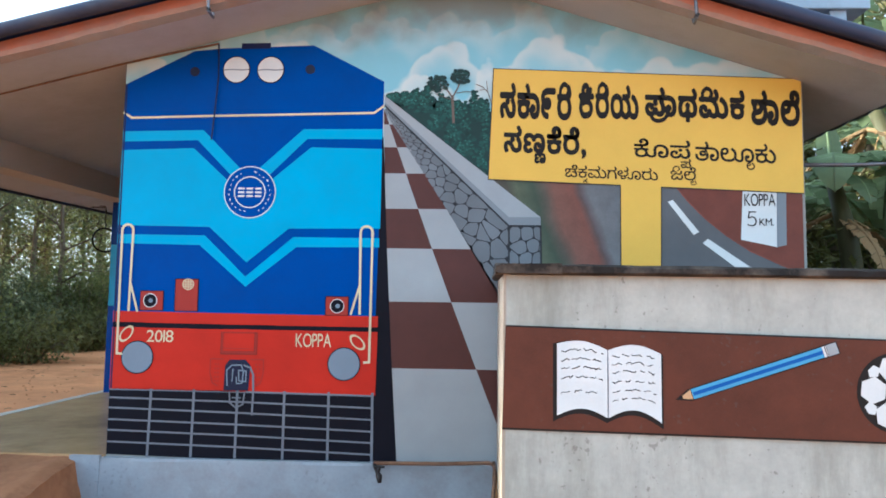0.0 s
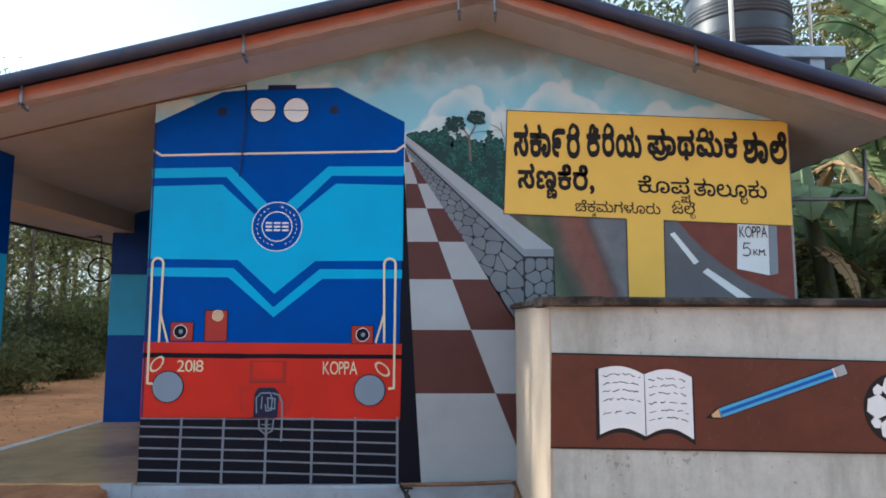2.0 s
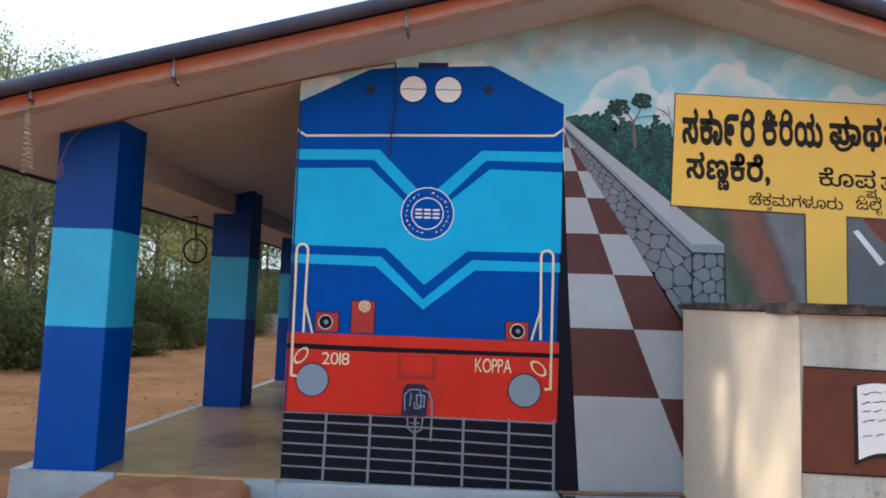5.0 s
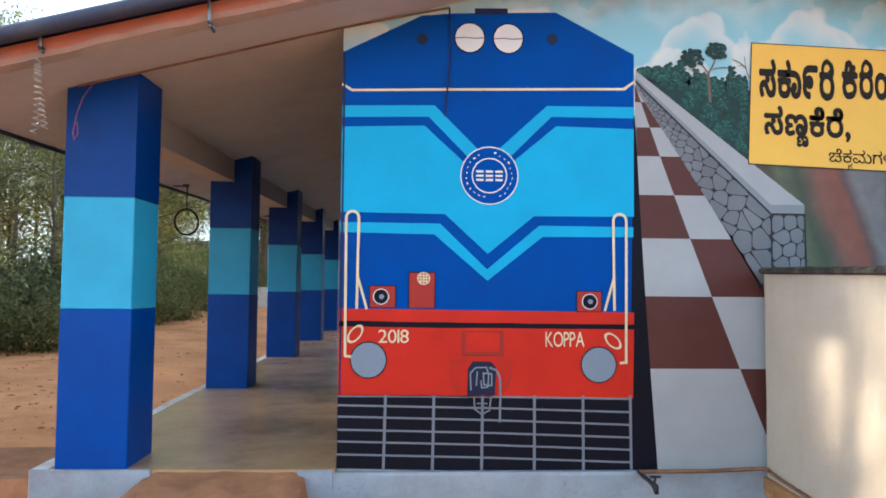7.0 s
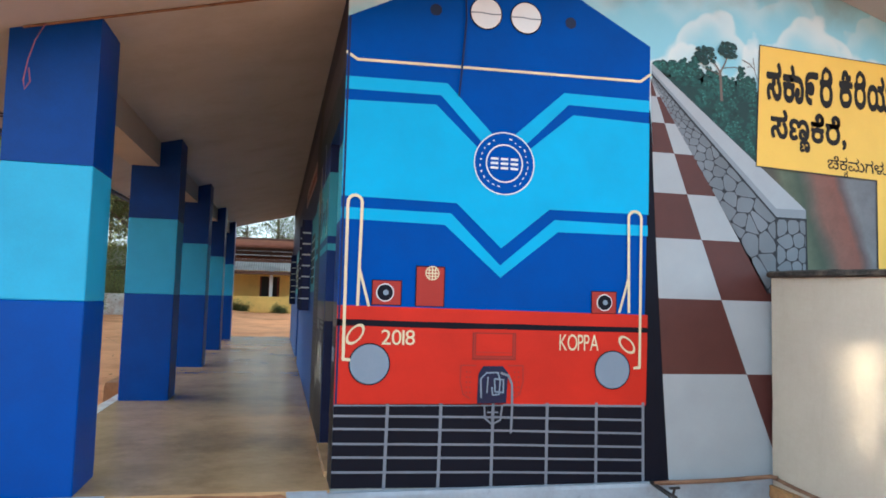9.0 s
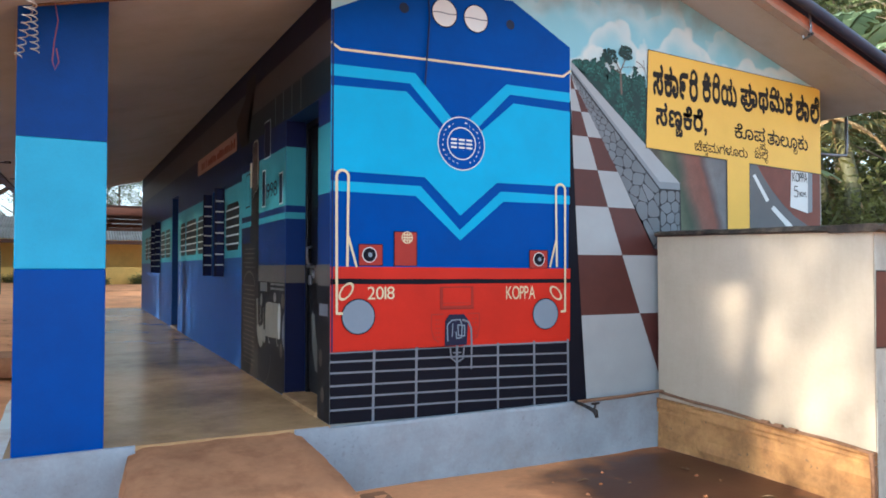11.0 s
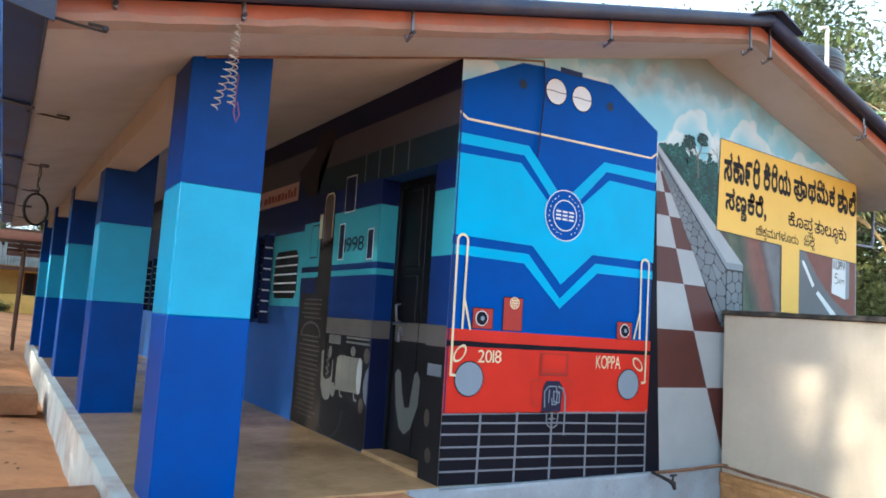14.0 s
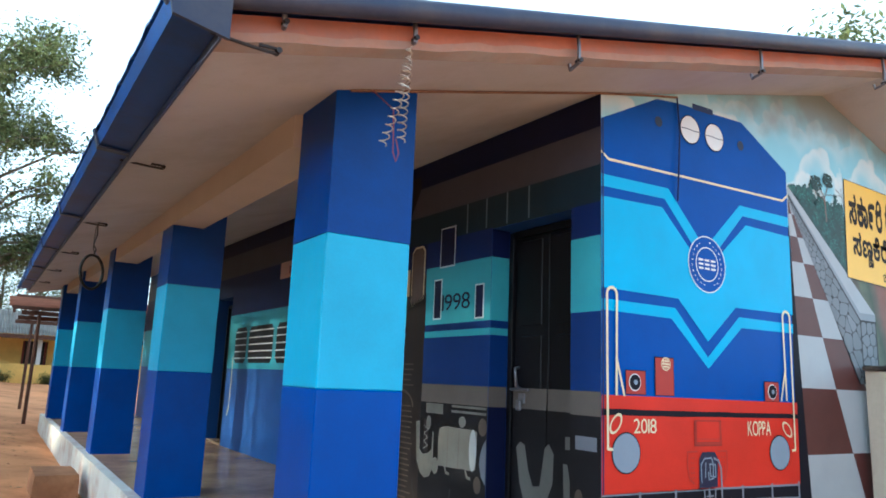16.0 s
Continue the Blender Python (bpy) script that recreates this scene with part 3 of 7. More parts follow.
tagged(climb(part("ceiling", slab(EAVE_L, EAVE_R, VERGE + 0.054, WALL_END + 0.4, 0, SLAB), CONCRETE)), "sloping concrete roof slab with a smooth limewashed underside", "ceiling", kind="structure")
def fascia(k):
    """The painted slab edge in three ragged strips: grey plaster below, thin worn paint, and orange along the top."""
    bm = bmesh.new()
    n = 150
    x0, x1 = EAVE_L - 0.012, EAVE_R + 0.012
    rows = []
    for i in range(n + 1):
        x = x0 + (x1 - x0) * i / n
        wave = 0.014 * noise.noise((x * 1.3, 0, 2)) + 0.008 * noise.noise((x * 6.0, 0, 4))
        lines = (-0.005, 0.018 + wave, 0.056 + wave + 0.010 * noise.noise((x * 9.0, 0, 7)), SLAB + 0.004)
        a, b = soffit(x) + lines[k], soffit(x) + lines[k + 1]
        y = VERGE - 0.012
        rows.append([bm.verts.new(v) for v in ((x, y + (0.066 if k == 0 else 0.0), a), (x, y, b), (x, y + 0.067, b), (x, y + 0.067, a))])
    for r, q in zip(rows, rows[1:]):
        for k in range(4):
            bm.faces.new((r[k], q[k], q[(k + 1) % 4], r[(k + 1) % 4]))
    bm.faces.new(rows[0])
    bm.faces.new(rows[-1][::-1])
    return bm


tagged(climb(part("trim", fascia(2), ORANGE)), "faded orange painted edge of the roof slab", "fascia", kind="structure")
tagged(climb(part("trim", fascia(1), THINPAINT)), "thin worn paint along the roof slab's edge", "fascia", kind="structure")
tagged(climb(part("trim", fascia(0), WORNEDGE)), "worn grey lower edge of the roof slab", "fascia", kind="structure")


def roof_sheets():
    roof = thing("roof", "dark blue ribbed metal roof sheets with a rolled edge", "roof", kind="structure")
    x0, x1, y0, y1 = EAVE_L - 0.20, EAVE_R + 0.22, VERGE - 0.10, WALL_END + 0.6
    for sx in (-1, 1):
        xe = x0 if sx < 0 else x1
        n = 44
        for s in range(4):
            ya, yb = y0 + (y1 - y0) * s / 4, y0 + (y1 - y0) * (s + 1) / 4 + 0.06
            bm = bmesh.new()
            rows = []
            for i in range(n + 1):
                y = ya + (yb - ya) * i / n
                rib = 0.018 if i % 4 == 0 else 0.0
                rows.append([bm.verts.new((x, y, soffit(x) + SLAB + 0.028 + h + rib + 0.004 * (s % 2))) for x, h in ((xe, 0), (RIDGE_X, 0), (RIDGE_X, 0.012), (xe, 0.012))])
            for r, q in zip(rows, rows[1:]):
                for k in range(4):
                    bm.faces.new((r[k], q[k], q[(k + 1) % 4], r[(k + 1) % 4]))
            bm.faces.new(rows[0])
            bm.faces.new(rows[-1][::-1])
            part("sheet", bm, SHEET if sx > 0 else EAVEBLUE, roof)
        # rolled verge edge
        xs = [xe + (RIDGE_X - xe) * i / 12 for i in range(13)]
        part("verge_roll", bm_tube([(x, y0, soffit(x) + SLAB + 0.035) for x in xs], 0.048, 10), SHEET, roof, smooth=True)
    # ridge cap
    bm = bmesh.new()
    for y0c, y1c in ((VERGE - 0.2, 12), (11.9, WALL_END + 0.7)):
        pts = [(RIDGE_X - 0.3, soffit(RIDGE_X - 0.3) + SLAB + 0.062), (RIDGE_X, RIDGE_Z + SLAB + 0.085), (RIDGE_X + 0.3, soffit(RIDGE_X + 0.3) + SLAB + 0.062)]
        bm_prism(pts + [(x, z + 0.012) for x, z in pts[::-1]], y0c, y1c, bm=bm)
    part("ridge_cap", bm, SHEET, roof)
    # box gutter in short lengths below the eave, a strap at each joint
    ya = VERGE - 0.13
    for i in range(6):
        yb = 6.5 + 2.5 * i
        dz = 0.004 * (i % 2)
        pts = [(-4.888, 2.694 + dz), (-5.05, 2.702 + dz), (-5.072, 2.768 + dz)]
        part("gutter", bm_prism(pts + [(x + 0.006, z + 0.006) for x, z in pts[::-1]], ya, yb + 0.02), EAVEBLUE, roof, "weathered blue sheet gutter")
        # dark strip in place of the shadowed gap between slab and gutter
        part("gutter_lip", bm_box(-4.892, ya, 2.652, -4.882, yb, 2.694, 0.002), SHEET, roof, "dark strip added for the shadow gap beside the gutter")
        part("gutter_strap", bm_prism([(-4.87, 2.674), (-5.062, 2.686), (-5.092, 2.79), (-5.084, 2.79), (-5.056, 2.694), (-4.87, 2.684)], yb - 0.035, yb + 0.03), SHEET, roof)
        if i == 0:
            part("gutter_end", bm_prism([(-4.86, 2.655), (-5.055, 2.695), (-5.08, 2.80), (-4.86, 2.82)], ya - 0.02, ya - 0.001), SHEET, roof, "dark folded gutter end")
        ya = yb


roof_sheets()
for ob in [o for o in scene.objects if o.parent and o.parent.name == "roof"]:
    climb(ob)


# ---- beam along the pillars ----
def beam():
    bm = bmesh.new()
    a = [(-4.21, soffit(-4.21) + 0.01), (-4.21, 2.675), (-3.94, 2.675), (-3.94, soffit(-3.94) + 0.01)]
    return bm_prism(a, 5.66, WALL_END + 0.3)


tagged(climb(part("beam", beam(), BEAMPAINT)), "limewashed concrete beam over the pillars", "beam", kind="structure")



# ---- pillars ----
def pillar(y0, x0=-4.19, x1=-3.74, d=0.44):
    z0 = deck(y0) - 0.01
    lo, hi = (1.436, 2.158) if y0 < 6 else (1.482, 2.230)
    lift = RISE * (y0 - W) + 0.02
    top = soffit(x0) + lift
    p = thing("pillar", "square verandah pillar painted royal blue with a sky-blue band", "pillar", ((x0 + x1) / 2, y0 + d / 2, z0), "verandah pillars")
    b = 0.006
    part("shaft", bm_box(x0, y0, z0, x1, y0 + d, lo, b), PILLARBLUE, p)
    part("band", bm_box(x0, y0, lo, x1, y0 + d, hi, b), PILLARSKY, p, "sky-blue painted band")
    bm = bmesh.new()
    vs = [bm.verts.new(v) for v in ((x0, y0, hi), (x1, y0, hi), (x1, y0 + d, hi), (x0, y0 + d, hi), (x0, y0, top), (x1, y0, soffit(x1) + lift), (x1, y0 + d, soffit(x1) + lift), (x0, y0 + d, top))]
    for q in ((3, 2, 1, 0), (4, 5, 6, 7), (0, 1, 5, 4), (1, 2, 6, 5), (2, 3, 7, 6), (3, 0, 4, 7)):
        bm.faces.new([vs[i] for i in q])
    part("head", bm, PILLARHEAD, p, "upper shaft, its blue darkened as shade under the roof")
    return p


# pillar blue of the upper shafts, darkened to carry the roof's shade
PILLARHEAD = paint("pillar_blue_in_shade", 0, 60, 142, rough=0.42, spec=0.2, var=0.24)
PILLARBLUE = paint("pillar_blue_enamel", 0, 72, 166, rough=0.42, spec=0.2, var=0.2)
PILLARSKY = paint("pillar_sky_blue_enamel", 72, 178, 224, rough=0.42, spec=0.28, var=0.12)
for y, x in ((5.212, -4.168), (8.62, -4.2), (12.02, -4.225), (15.42, -4.25), (18.82, -4.27)):
    pillar(y, x, x + (0.447 if y < 6 else 0.46))


# ---- mural helpers ----
def facing(ob_points, layer, plane):
    """Places flat paint: points (u, z) on the gable wall ('y') or on the verandah wall ('x')."""
    if plane == "y":
        # the lettered half was set out a little tight towards the corner
        ob_points = [(u - 0.011 * max(0.0, u - 0.3) - 0.005 * max(0.0, u - 0.3) ** 2, z) for u, z in ob_points]
        return [(u, W - 0.0016 * layer, z) for u, z in ob_points]
    if plane == "x":
        return [(XW - 0.0016 * layer, u, z) for u, z in ob_points]
    return [(plane[0] + plane[1] * u, plane[2] + plane[3] * u - 0.0016 * layer, plane[4] + plane[5] * z) for u, z in ob_points]


def flat(name, polys, layer, material, parent, plane="y", label=""):
    """Paint patches, each a polygon of (u, z)."""
    bm = bmesh.new()
    for k, pts in enumerate(polys):
        # overlapping touches of one brush lie on top of one another
        f = bm.faces.new([bm.verts.new(v) for v in facing(pts, layer + 0.32 * (k * 0.618 % 1.0), plane)])
        if len(pts) > 4:
            bmesh.ops.triangulate(bm, faces=[f])
    me = bpy.data.meshes.new(name)
    bm.normal_update()
    want = Vector((-1, 0, 0)) if plane == "x" else Vector((0, -1, 0))
    bad = [f for f in bm.faces if f.normal.dot(want) < 0]
    if bad:
        bmesh.ops.reverse_faces(bm, faces=bad)
    bm.to_mesh(me)
    bm.free()
    me.materials.append(material)
    ob = new(name, me)
    ob.parent = parent
    if parent is not None:
        ob.matrix_parent_inverse = parent.matrix_world.inverted()
    if label:
        ob["label"] = label
    return ob


def rect(a, b, c, d):
    return [(a, b), (c, b), (c, d), (a, d)]


def disc(cx, cz, rx, rz=None, n=40, turn=0.0):
    rz = rz or rx
    out = []
    for i in range(n):
        a = 2 * math.pi * i / n
        u, v = rx * math.cos(a), rz * math.sin(a)
        out.append((cx + u * math.cos(turn) - v * math.sin(turn), cz + u * math.sin(turn) + v * math.cos(turn)))
    return out


def ring(cx, cz, r0, r1, n=40, k=1.0, turn=0.0):
    a, b = disc(cx, cz, r0, r0 * k, n, turn), disc(cx, cz, r1, r1 * k, n, turn)
    return [[a[i], a[(i + 1) % n], b[(i + 1) % n], b[i]] for i in range(n)]


def stroke(points, width):
    """A brushed line as quads, with round joints left square."""
    out = []
    for (a, b), (c, d) in zip(points, points[1:]):
        ln = math.hypot(c - a, d - b) or 1e-6
        nx, nz = -(d - b) / ln * width / 2, (c - a) / ln * width / 2
        ex, ez = (c - a) / ln * width * 0.25, (d - b) / ln * width * 0.25
        out.append([(a - ex + nx, b - ez + nz), (a - ex - nx, b - ez - nz), (c + ex - nx, d + ez - nz), (c + ex + nx, d + ez + nz)])
    return out


def wobble(pts, n, amount, seed):
    """The same closed outline with more points and an unsteady hand."""
    out = []
    for i, (a, b) in enumerate(pts):
        c, d = pts[(i + 1) % len(pts)]
        for k in range(n):
            u = k / n
            x, z = a + (c - a) * u, b + (d - b) * u
            if k:
                x += amount * noise.noise((x * 9, z * 9, seed))
                z += amount * noise.noise((x * 9, z * 9, seed + 7))
            out.append((x, z))
    return out


def glyph_mesh(text, bold):
    """One letter as flat faces; bold lays copies round it, as a loaded brush widens a line."""
    best = 0.0
    # the fill of a curve can drop a piece: keep the fullest
    for step in (2, 3, 4, 6):
        cu = bpy.data.curves.new("lettering", "FONT")
        cu.body, cu.resolution_u = text, step
        tmp = new("lettering", cu)
        me = bpy.data.meshes.new_from_object(tmp.evaluated_get(bpy.context.evaluated_depsgraph_get()))
        area = sum(p.area for p in me.polygons)
        if area > best:
            best = area
            v = np.empty(len(me.vertices) * 3)
            me.vertices.foreach_get("co", v)
            v = v.reshape(-1, 3)[:, :2]
            faces = [tuple(p.vertices) for p in me.polygons]
        bpy.data.objects.remove(tmp)
        bpy.data.curves.remove(cu)
        bpy.data.meshes.remove(me)
    if bold <= 0.0:
        return np.hstack([v, np.zeros((len(v), 1))]), faces
    n = 8
    vs = [np.hstack([v + [bold * math.cos(2 * math.pi * k / n), bold * math.sin(2 * math.pi * k / n)], np.full((len(v), 1), 0.03 * k)]) for k in range(n)]
    return np.concatenate(vs), [tuple(i + k * len(v) for i in f) for k in range(n) for f in faces]


def spline(pts, n=7):
    out = []
    for i in range(len(pts) - 1):
        p = [np.array(pts[max(0, min(len(pts) - 1, i + k))], dtype=float) for k in (-1, 0, 1, 2)]
        for k in range(n):
            t = k / n
            out.append(0.5 * (2 * p[1] + (p[2] - p[0]) * t + (2 * p[0] - 5 * p[1] + 4 * p[2] - p[3]) * t * t + (3 * p[1] - p[0] - 3 * p[2] + p[3]) * t ** 3))
    out.append(np.array(pts[-1], dtype=float))
    return [(float(a), float(b)) for a, b in out]


# letters with the vowel sign joined on, as brush strokes in a box one high
KI = (0.80, [[(0.20, 0.80), (0.26, 0.95), (0.42, 0.98), (0.50, 0.85), (0.42, 0.68)], [(0.02, 0.64), (0.38, 0.66), (0.78, 0.64)], [(0.42, 0.66), (0.28, 0.56), (0.10, 0.46)],
             [(0.12, 0.46), (0.06, 0.24), (0.18, 0.05), (0.38, 0.02), (0.60, 0.08), (0.70, 0.26), (0.60, 0.43), (0.40, 0.47), (0.14, 0.42)], [(0.46, 0.80), (0.66, 0.86)]])
FIVE = (0.7, [[(0.60, 0.95), (0.22, 0.95), (0.20, 0.93), (0.15, 0.56), (0.38, 0.63), (0.60, 0.46), (0.58, 0.16), (0.36, 0.02), (0.10, 0.10)]])
IARC = (1.0, [[(0.20, 0.72), (0.22, 0.92), (0.40, 1.06), (0.60, 1.0), (0.66, 0.84), (0.56, 0.72)]])
RA = (1.0, [[(0.32, 0.04), (0.36, -0.12), (0.62, -0.22), (0.94, -0.16), (1.10, -0.02)]])


def brushed(glyph, width):
    wide, lines = glyph
    v, f = [], []
    for line in lines:
        pts = spline(line)
        for poly in stroke(pts, width) + [disc(a, b, width / 2, n=10) for a, b in pts[::3] + pts[-1:]]:
            f.append(tuple(range(len(v), len(v) + len(poly))))
            v += [(a, b, 0.32 * (len(f) * 0.618 % 1.0)) for a, b in poly]
    return np.array(v) * [0.78, 0.78, 1.0], f


def lettering(name, clusters, box, material, parent, layer=6, plane="y", bold=0.0, slope=0.0, gap=0.04):
    """Letters fitted into box (u0, z0, u1, z1). Each cluster is a string, brush strokes, or (string, letter written below it)."""
    pts, faces, x = [], [], 0.0
    main = []
    for c in clusters:
        low = None
        if isinstance(c, tuple) and not isinstance(c[0], str):
            v, f = brushed(c, 0.11 + 2.3 * bold)
        else:
            top, low = c if isinstance(c, tuple) else (c, None)
            v, f = glyph_mesh(top, bold)
        v = v - [v[:, 0].min() - x, 0, 0]
        faces += [[i + len(pts) for i in q] for q in f]
        pts += v.tolist()
        main.append(v)
        right = v[:, 0].max()
        if isinstance(low, tuple):
            w, g = brushed(low, 0.07 + 2.0 * bold)
            w = w + [x, 0, 0]
            faces += [[i + len(pts) for i in q] for q in g]
            pts += w.tolist()
        elif low:
            w, g = glyph_mesh(low, bold * 1.5)
            w = w * [0.5, 0.5, 1.0]
            w = w - [w[:, 0].max() - right - 0.02, w[:, 1].max() + 0.015, 0]
            faces += [[i + len(pts) for i in q] for q in g]
            pts += w.tolist()
        x = right + gap
    allm = np.concatenate(main)
    lo, hi = allm.min(0), allm.max(0)
    p = np.array(pts)
    u0, z0, u1, z1 = box
    u = u0 + (p[:, 0] - lo[0]) / (hi[0] - lo[0]) * (u1 - u0)
    z = z0 + (p[:, 1] - lo[1]) / (hi[1] - lo[1]) * (z1 - z0) + slope * (u - u0)
    me = bpy.data.meshes.new(name)
    co = [facing([(a, b)], layer + c, plane)[0] for a, b, c in zip(u.tolist(), z.tolist(), p[:, 2].tolist())]
    me.from_pydata(co, [], faces)
    me.materials.append(material)
    ob = new(name, me)
    ob.parent = parent
    if parent is not None:
        ob.matrix_parent_inverse = parent.matrix_world.inverted()
    return ob


# ---- mural: the locomotive ----
loco = thing("locomotive_mural", "life-size blue and red diesel engine front painted on the gable wall", "mural", (-1.43, W, 0.42))
L, R = XW, -0.46
BODY = [(L, 0.89), (R - 0.01, 0.88), (R + 0.005, 3.168), (-0.985, 3.444), (-1.672, 3.42), (-1.884, 3.40), (L, 3.142)]
flat("body_paint", [BODY], 1, BLUE, loco)
flat("roof_box", [[(-1.53, 3.415), (-1.31, 3.42), (-1.31, 3.462), (-1.53, 3.458)]], 2, NAVY, loco, label="dark navy roof box")
flat("upper_band", [[(L, 2.784), (-1.793, 2.797), (-1.46, 2.465), (-1.545, 2.43), (-1.831, 2.72), (L, 2.707)],
                    [(R, 2.811), (-1.045, 2.807), (-1.40, 2.48), (-1.31, 2.44), (-1.014, 2.734), (R, 2.734)]], 2, SKYBLUE, loco, label="sky-blue chevron line")
flat("middle_panel", [[(L, 2.643), (-1.858, 2.660), (-1.53, 2.36), (-1.43, 2.30), (-1.34, 2.37), (-0.983, 2.671), (R, 2.662), (R - 0.002, 2.074), (-1.130, 2.068), (-1.435, 1.817), (-1.719, 2.075), (L, 2.081)]],
     3, SKYBLUE, loco, label="broad sky-blue panel")
flat("lower_band", [[(L, 2.015), (-1.749, 2.012), (-1.439, 1.714), (-1.436, 1.640), (-1.787, 1.941), (L, 1.948)],
                    [(R - 0.006, 2.004), (-1.095, 2.006), (-1.439, 1.714), (-1.436, 1.640), (-1.072, 1.932), (R - 0.006, 1.937)]], 2, SKYBLUE, loco, label="sky-blue chevron line")
flat("beading", stroke([(L, 2.926), (-2.337, 2.887), (-1.67, 2.905), (-0.524, 2.931), (-0.454, 2.983)], 0.016), 3, CREAM, loco, label="thin cream line")
seal = flat("roundel", [disc(-1.427, 2.333, 0.188)], 5, BLUE, loco, label="round blue railway roundel with white rings")
flat("ring", ring(-1.427, 2.333, 0.186, 0.193), 6, WHITE, seal)
flat("inner_ring", ring(-1.427, 2.333, 0.110, 0.118), 6, WHITE, seal)
flat("mark", [rect(a, b, a + 0.048, b + 0.014) for a in (-1.514, -1.451, -1.388) for b in (2.297, 2.325, 2.353)], 6, WHITE, seal, label="plain white block marks")
rng = random.Random(4)
ticks = []
for i in range(26):
    a = 2 * math.pi * (i + 0.5) / 26
    if 5 < i < 8 or 18 < i < 21:
        continue
    c, s, r = math.cos(a), math.sin(a), 0.15 + rng.uniform(-0.006, 0.006)
    w, t = rng.uniform(0.004, 0.010), rng.uniform(0.002, 0.005)
    ticks.append([(-1.427 + c * (r + p) - s * q, 2.333 + s * (r + p) + c * q) for p, q in ((-t, -w), (t, -w), (t, w), (-t, w))])
tagged(flat("rim_marks", ticks, 6, WHITE, seal, label="small white rim marks"), kind="stuff")
for x in (-1.563, -1.305):
    lamp = flat("headlight", [disc(x, 3.256, 0.104)], 3, BLACK, loco, label="round white painted headlight")
    flat("lens", [disc(x, 3.256, 0.096)], 4, WHITE, lamp)
    flat("divider", stroke([(x - 0.094, 3.252), (x - 0.03, 3.257), (x + 0.03, 3.252), (x + 0.094, 3.257)], 0.008), 5, BARGREY, lamp)
for x, z in ((-1.877, 3.241), (-1.008, 3.260)):
    flat("marker_lamp", [disc(x, z, 0.036)], 3, NIGHT, loco, label="small dark marker lamp")
flat("buffer_beam", [[(L, 0.893), (R - 0.012, 0.878), (R - 0.003, 1.439), (L, 1.452)]], 3, RED, loco, label="bright red buffer beam")
flat("shadow_line", [wobble([(L, 1.372), (L, 1.335), (-0.465, 1.328), (-0.465, 1.36)], 14, 0.006, 3)], 4, BLACK, loco, label="thick dark painted line")
flat("edge_line", stroke([(L + 0.012, 0.9), (L + 0.012, 3.14)], 0.012), 4, NAVY, loco, label="thin dark edge line")
for a, b, c, d, cx, cz in ((-2.208, 1.458, -2.032, 1.604, -2.130, 1.531), (-0.848, 1.440, -0.677, 1.580, -0.760, 1.509)):
    bx = flat("lamp_box", [rect(a, b, c, d)], 4, BLACK, loco, label="red lamp box with a round lamp")
    flat("box_face", [rect(a + 0.006, b + 0.004, c - 0.006, d - 0.006)], 5, DEEPRED, bx)
    flat("lamp_rim", [disc(cx, cz, 0.052)], 6, WHITE, bx)
    flat("lamp_glass", [disc(cx, cz, 0.046)], 7, BLACK, bx)
    flat("lamp_core", [disc(cx + 0.004, cz, 0.016)], 8, DISC, bx)
bx = flat("horn_box", [rect(-1.953, 1.457, -1.777, 1.694)], 4, BLACK, loco, label="tall red horn box with a grille")
flat("box_face", [rect(-1.946, 1.46, -1.783, 1.687)], 5, DEEPRED, bx)
flat("grille", ring(-1.854, 1.652, 0.036, 0.042) + stroke([(-1.89, 1.652), (-1.818, 1.652)], 0.007) + stroke([(-1.883, 1.67), (-1.825, 1.67)], 0.006)
     + stroke([(-1.883, 1.634), (-1.825, 1.634)], 0.006) + stroke([(-1.854, 1.69), (-1.854, 1.614)], 0.007) + stroke([(-1.873, 1.685), (-1.873, 1.62)], 0.006) + stroke([(-1.836, 1.685), (-1.836, 1.62)], 0.006), 6, CREAM, bx)
for s, x0, x1, zb in ((1, -2.362, -2.28, 1.147), (-1, -0.515, -0.602, 1.112)):
    w = x1 - x0
    arc = [(x0 + w * 0.5 - w * 0.5 * math.cos(math.pi * i / 8), 2.045 + abs(w) * 0.5 * math.sin(math.pi * i / 8)) for i in range(9)]
    pts = [(x0 + s * 0.042, zb - 0.003), (x0 + s * 0.005, zb), (x0 + s * 0.002, 1.6)] + arc + [(x1 - s * 0.006, 1.455)]
    flat("handrail", stroke(pts, 0.017) + stroke([(x1 - s * 0.002, 1.66), (x1 + s * 0.058, 1.452)], 0.015), 7, CREAM, loco, label="cream painted handrail")
for x, z, tn in ((-2.293, 1.289, 0.9), (-0.607, 1.252, -0.75)):
    flat("hose_eye", ring(x, z, 0.052, 0.07, 30, 0.55, tn), 7, CREAM, loco, label="tilted oval cream ring")
for x, z in ((-2.206, 1.121), (-0.701, 1.096)):
    bf = flat("buffer", [disc(x, z, 0.120)], 5, BLACK, loco, label="round grey buffer")
    flat("buffer_face", [disc(x, z, 0.112)], 6, DISC, bf)
lettering("number", ["2", "0", "1", "8"], (-2.143, 1.232, -1.947, 1.318), CREAM, loco, bold=0.0)
lettering("station_name", ["K", "O", "P", "P", "A"], (-1.053, 1.212, -0.796, 1.310), CREAM, loco, bold=0.0)
SHADERED = paint("shaded_red_paint", 138, 34, 24, var=0.2)
cp = flat("coupler_plate", [rect(-1.600, 1.150, -1.330, 1.312)], 5, SHADERED, loco, label="red coupler plate with dark painted edges")
flat("plate_edge", stroke([(-1.588, 1.305), (-1.588, 1.167), (-1.342, 1.165), (-1.342, 1.300)], 0.012), 6, DEEPRED, cp)
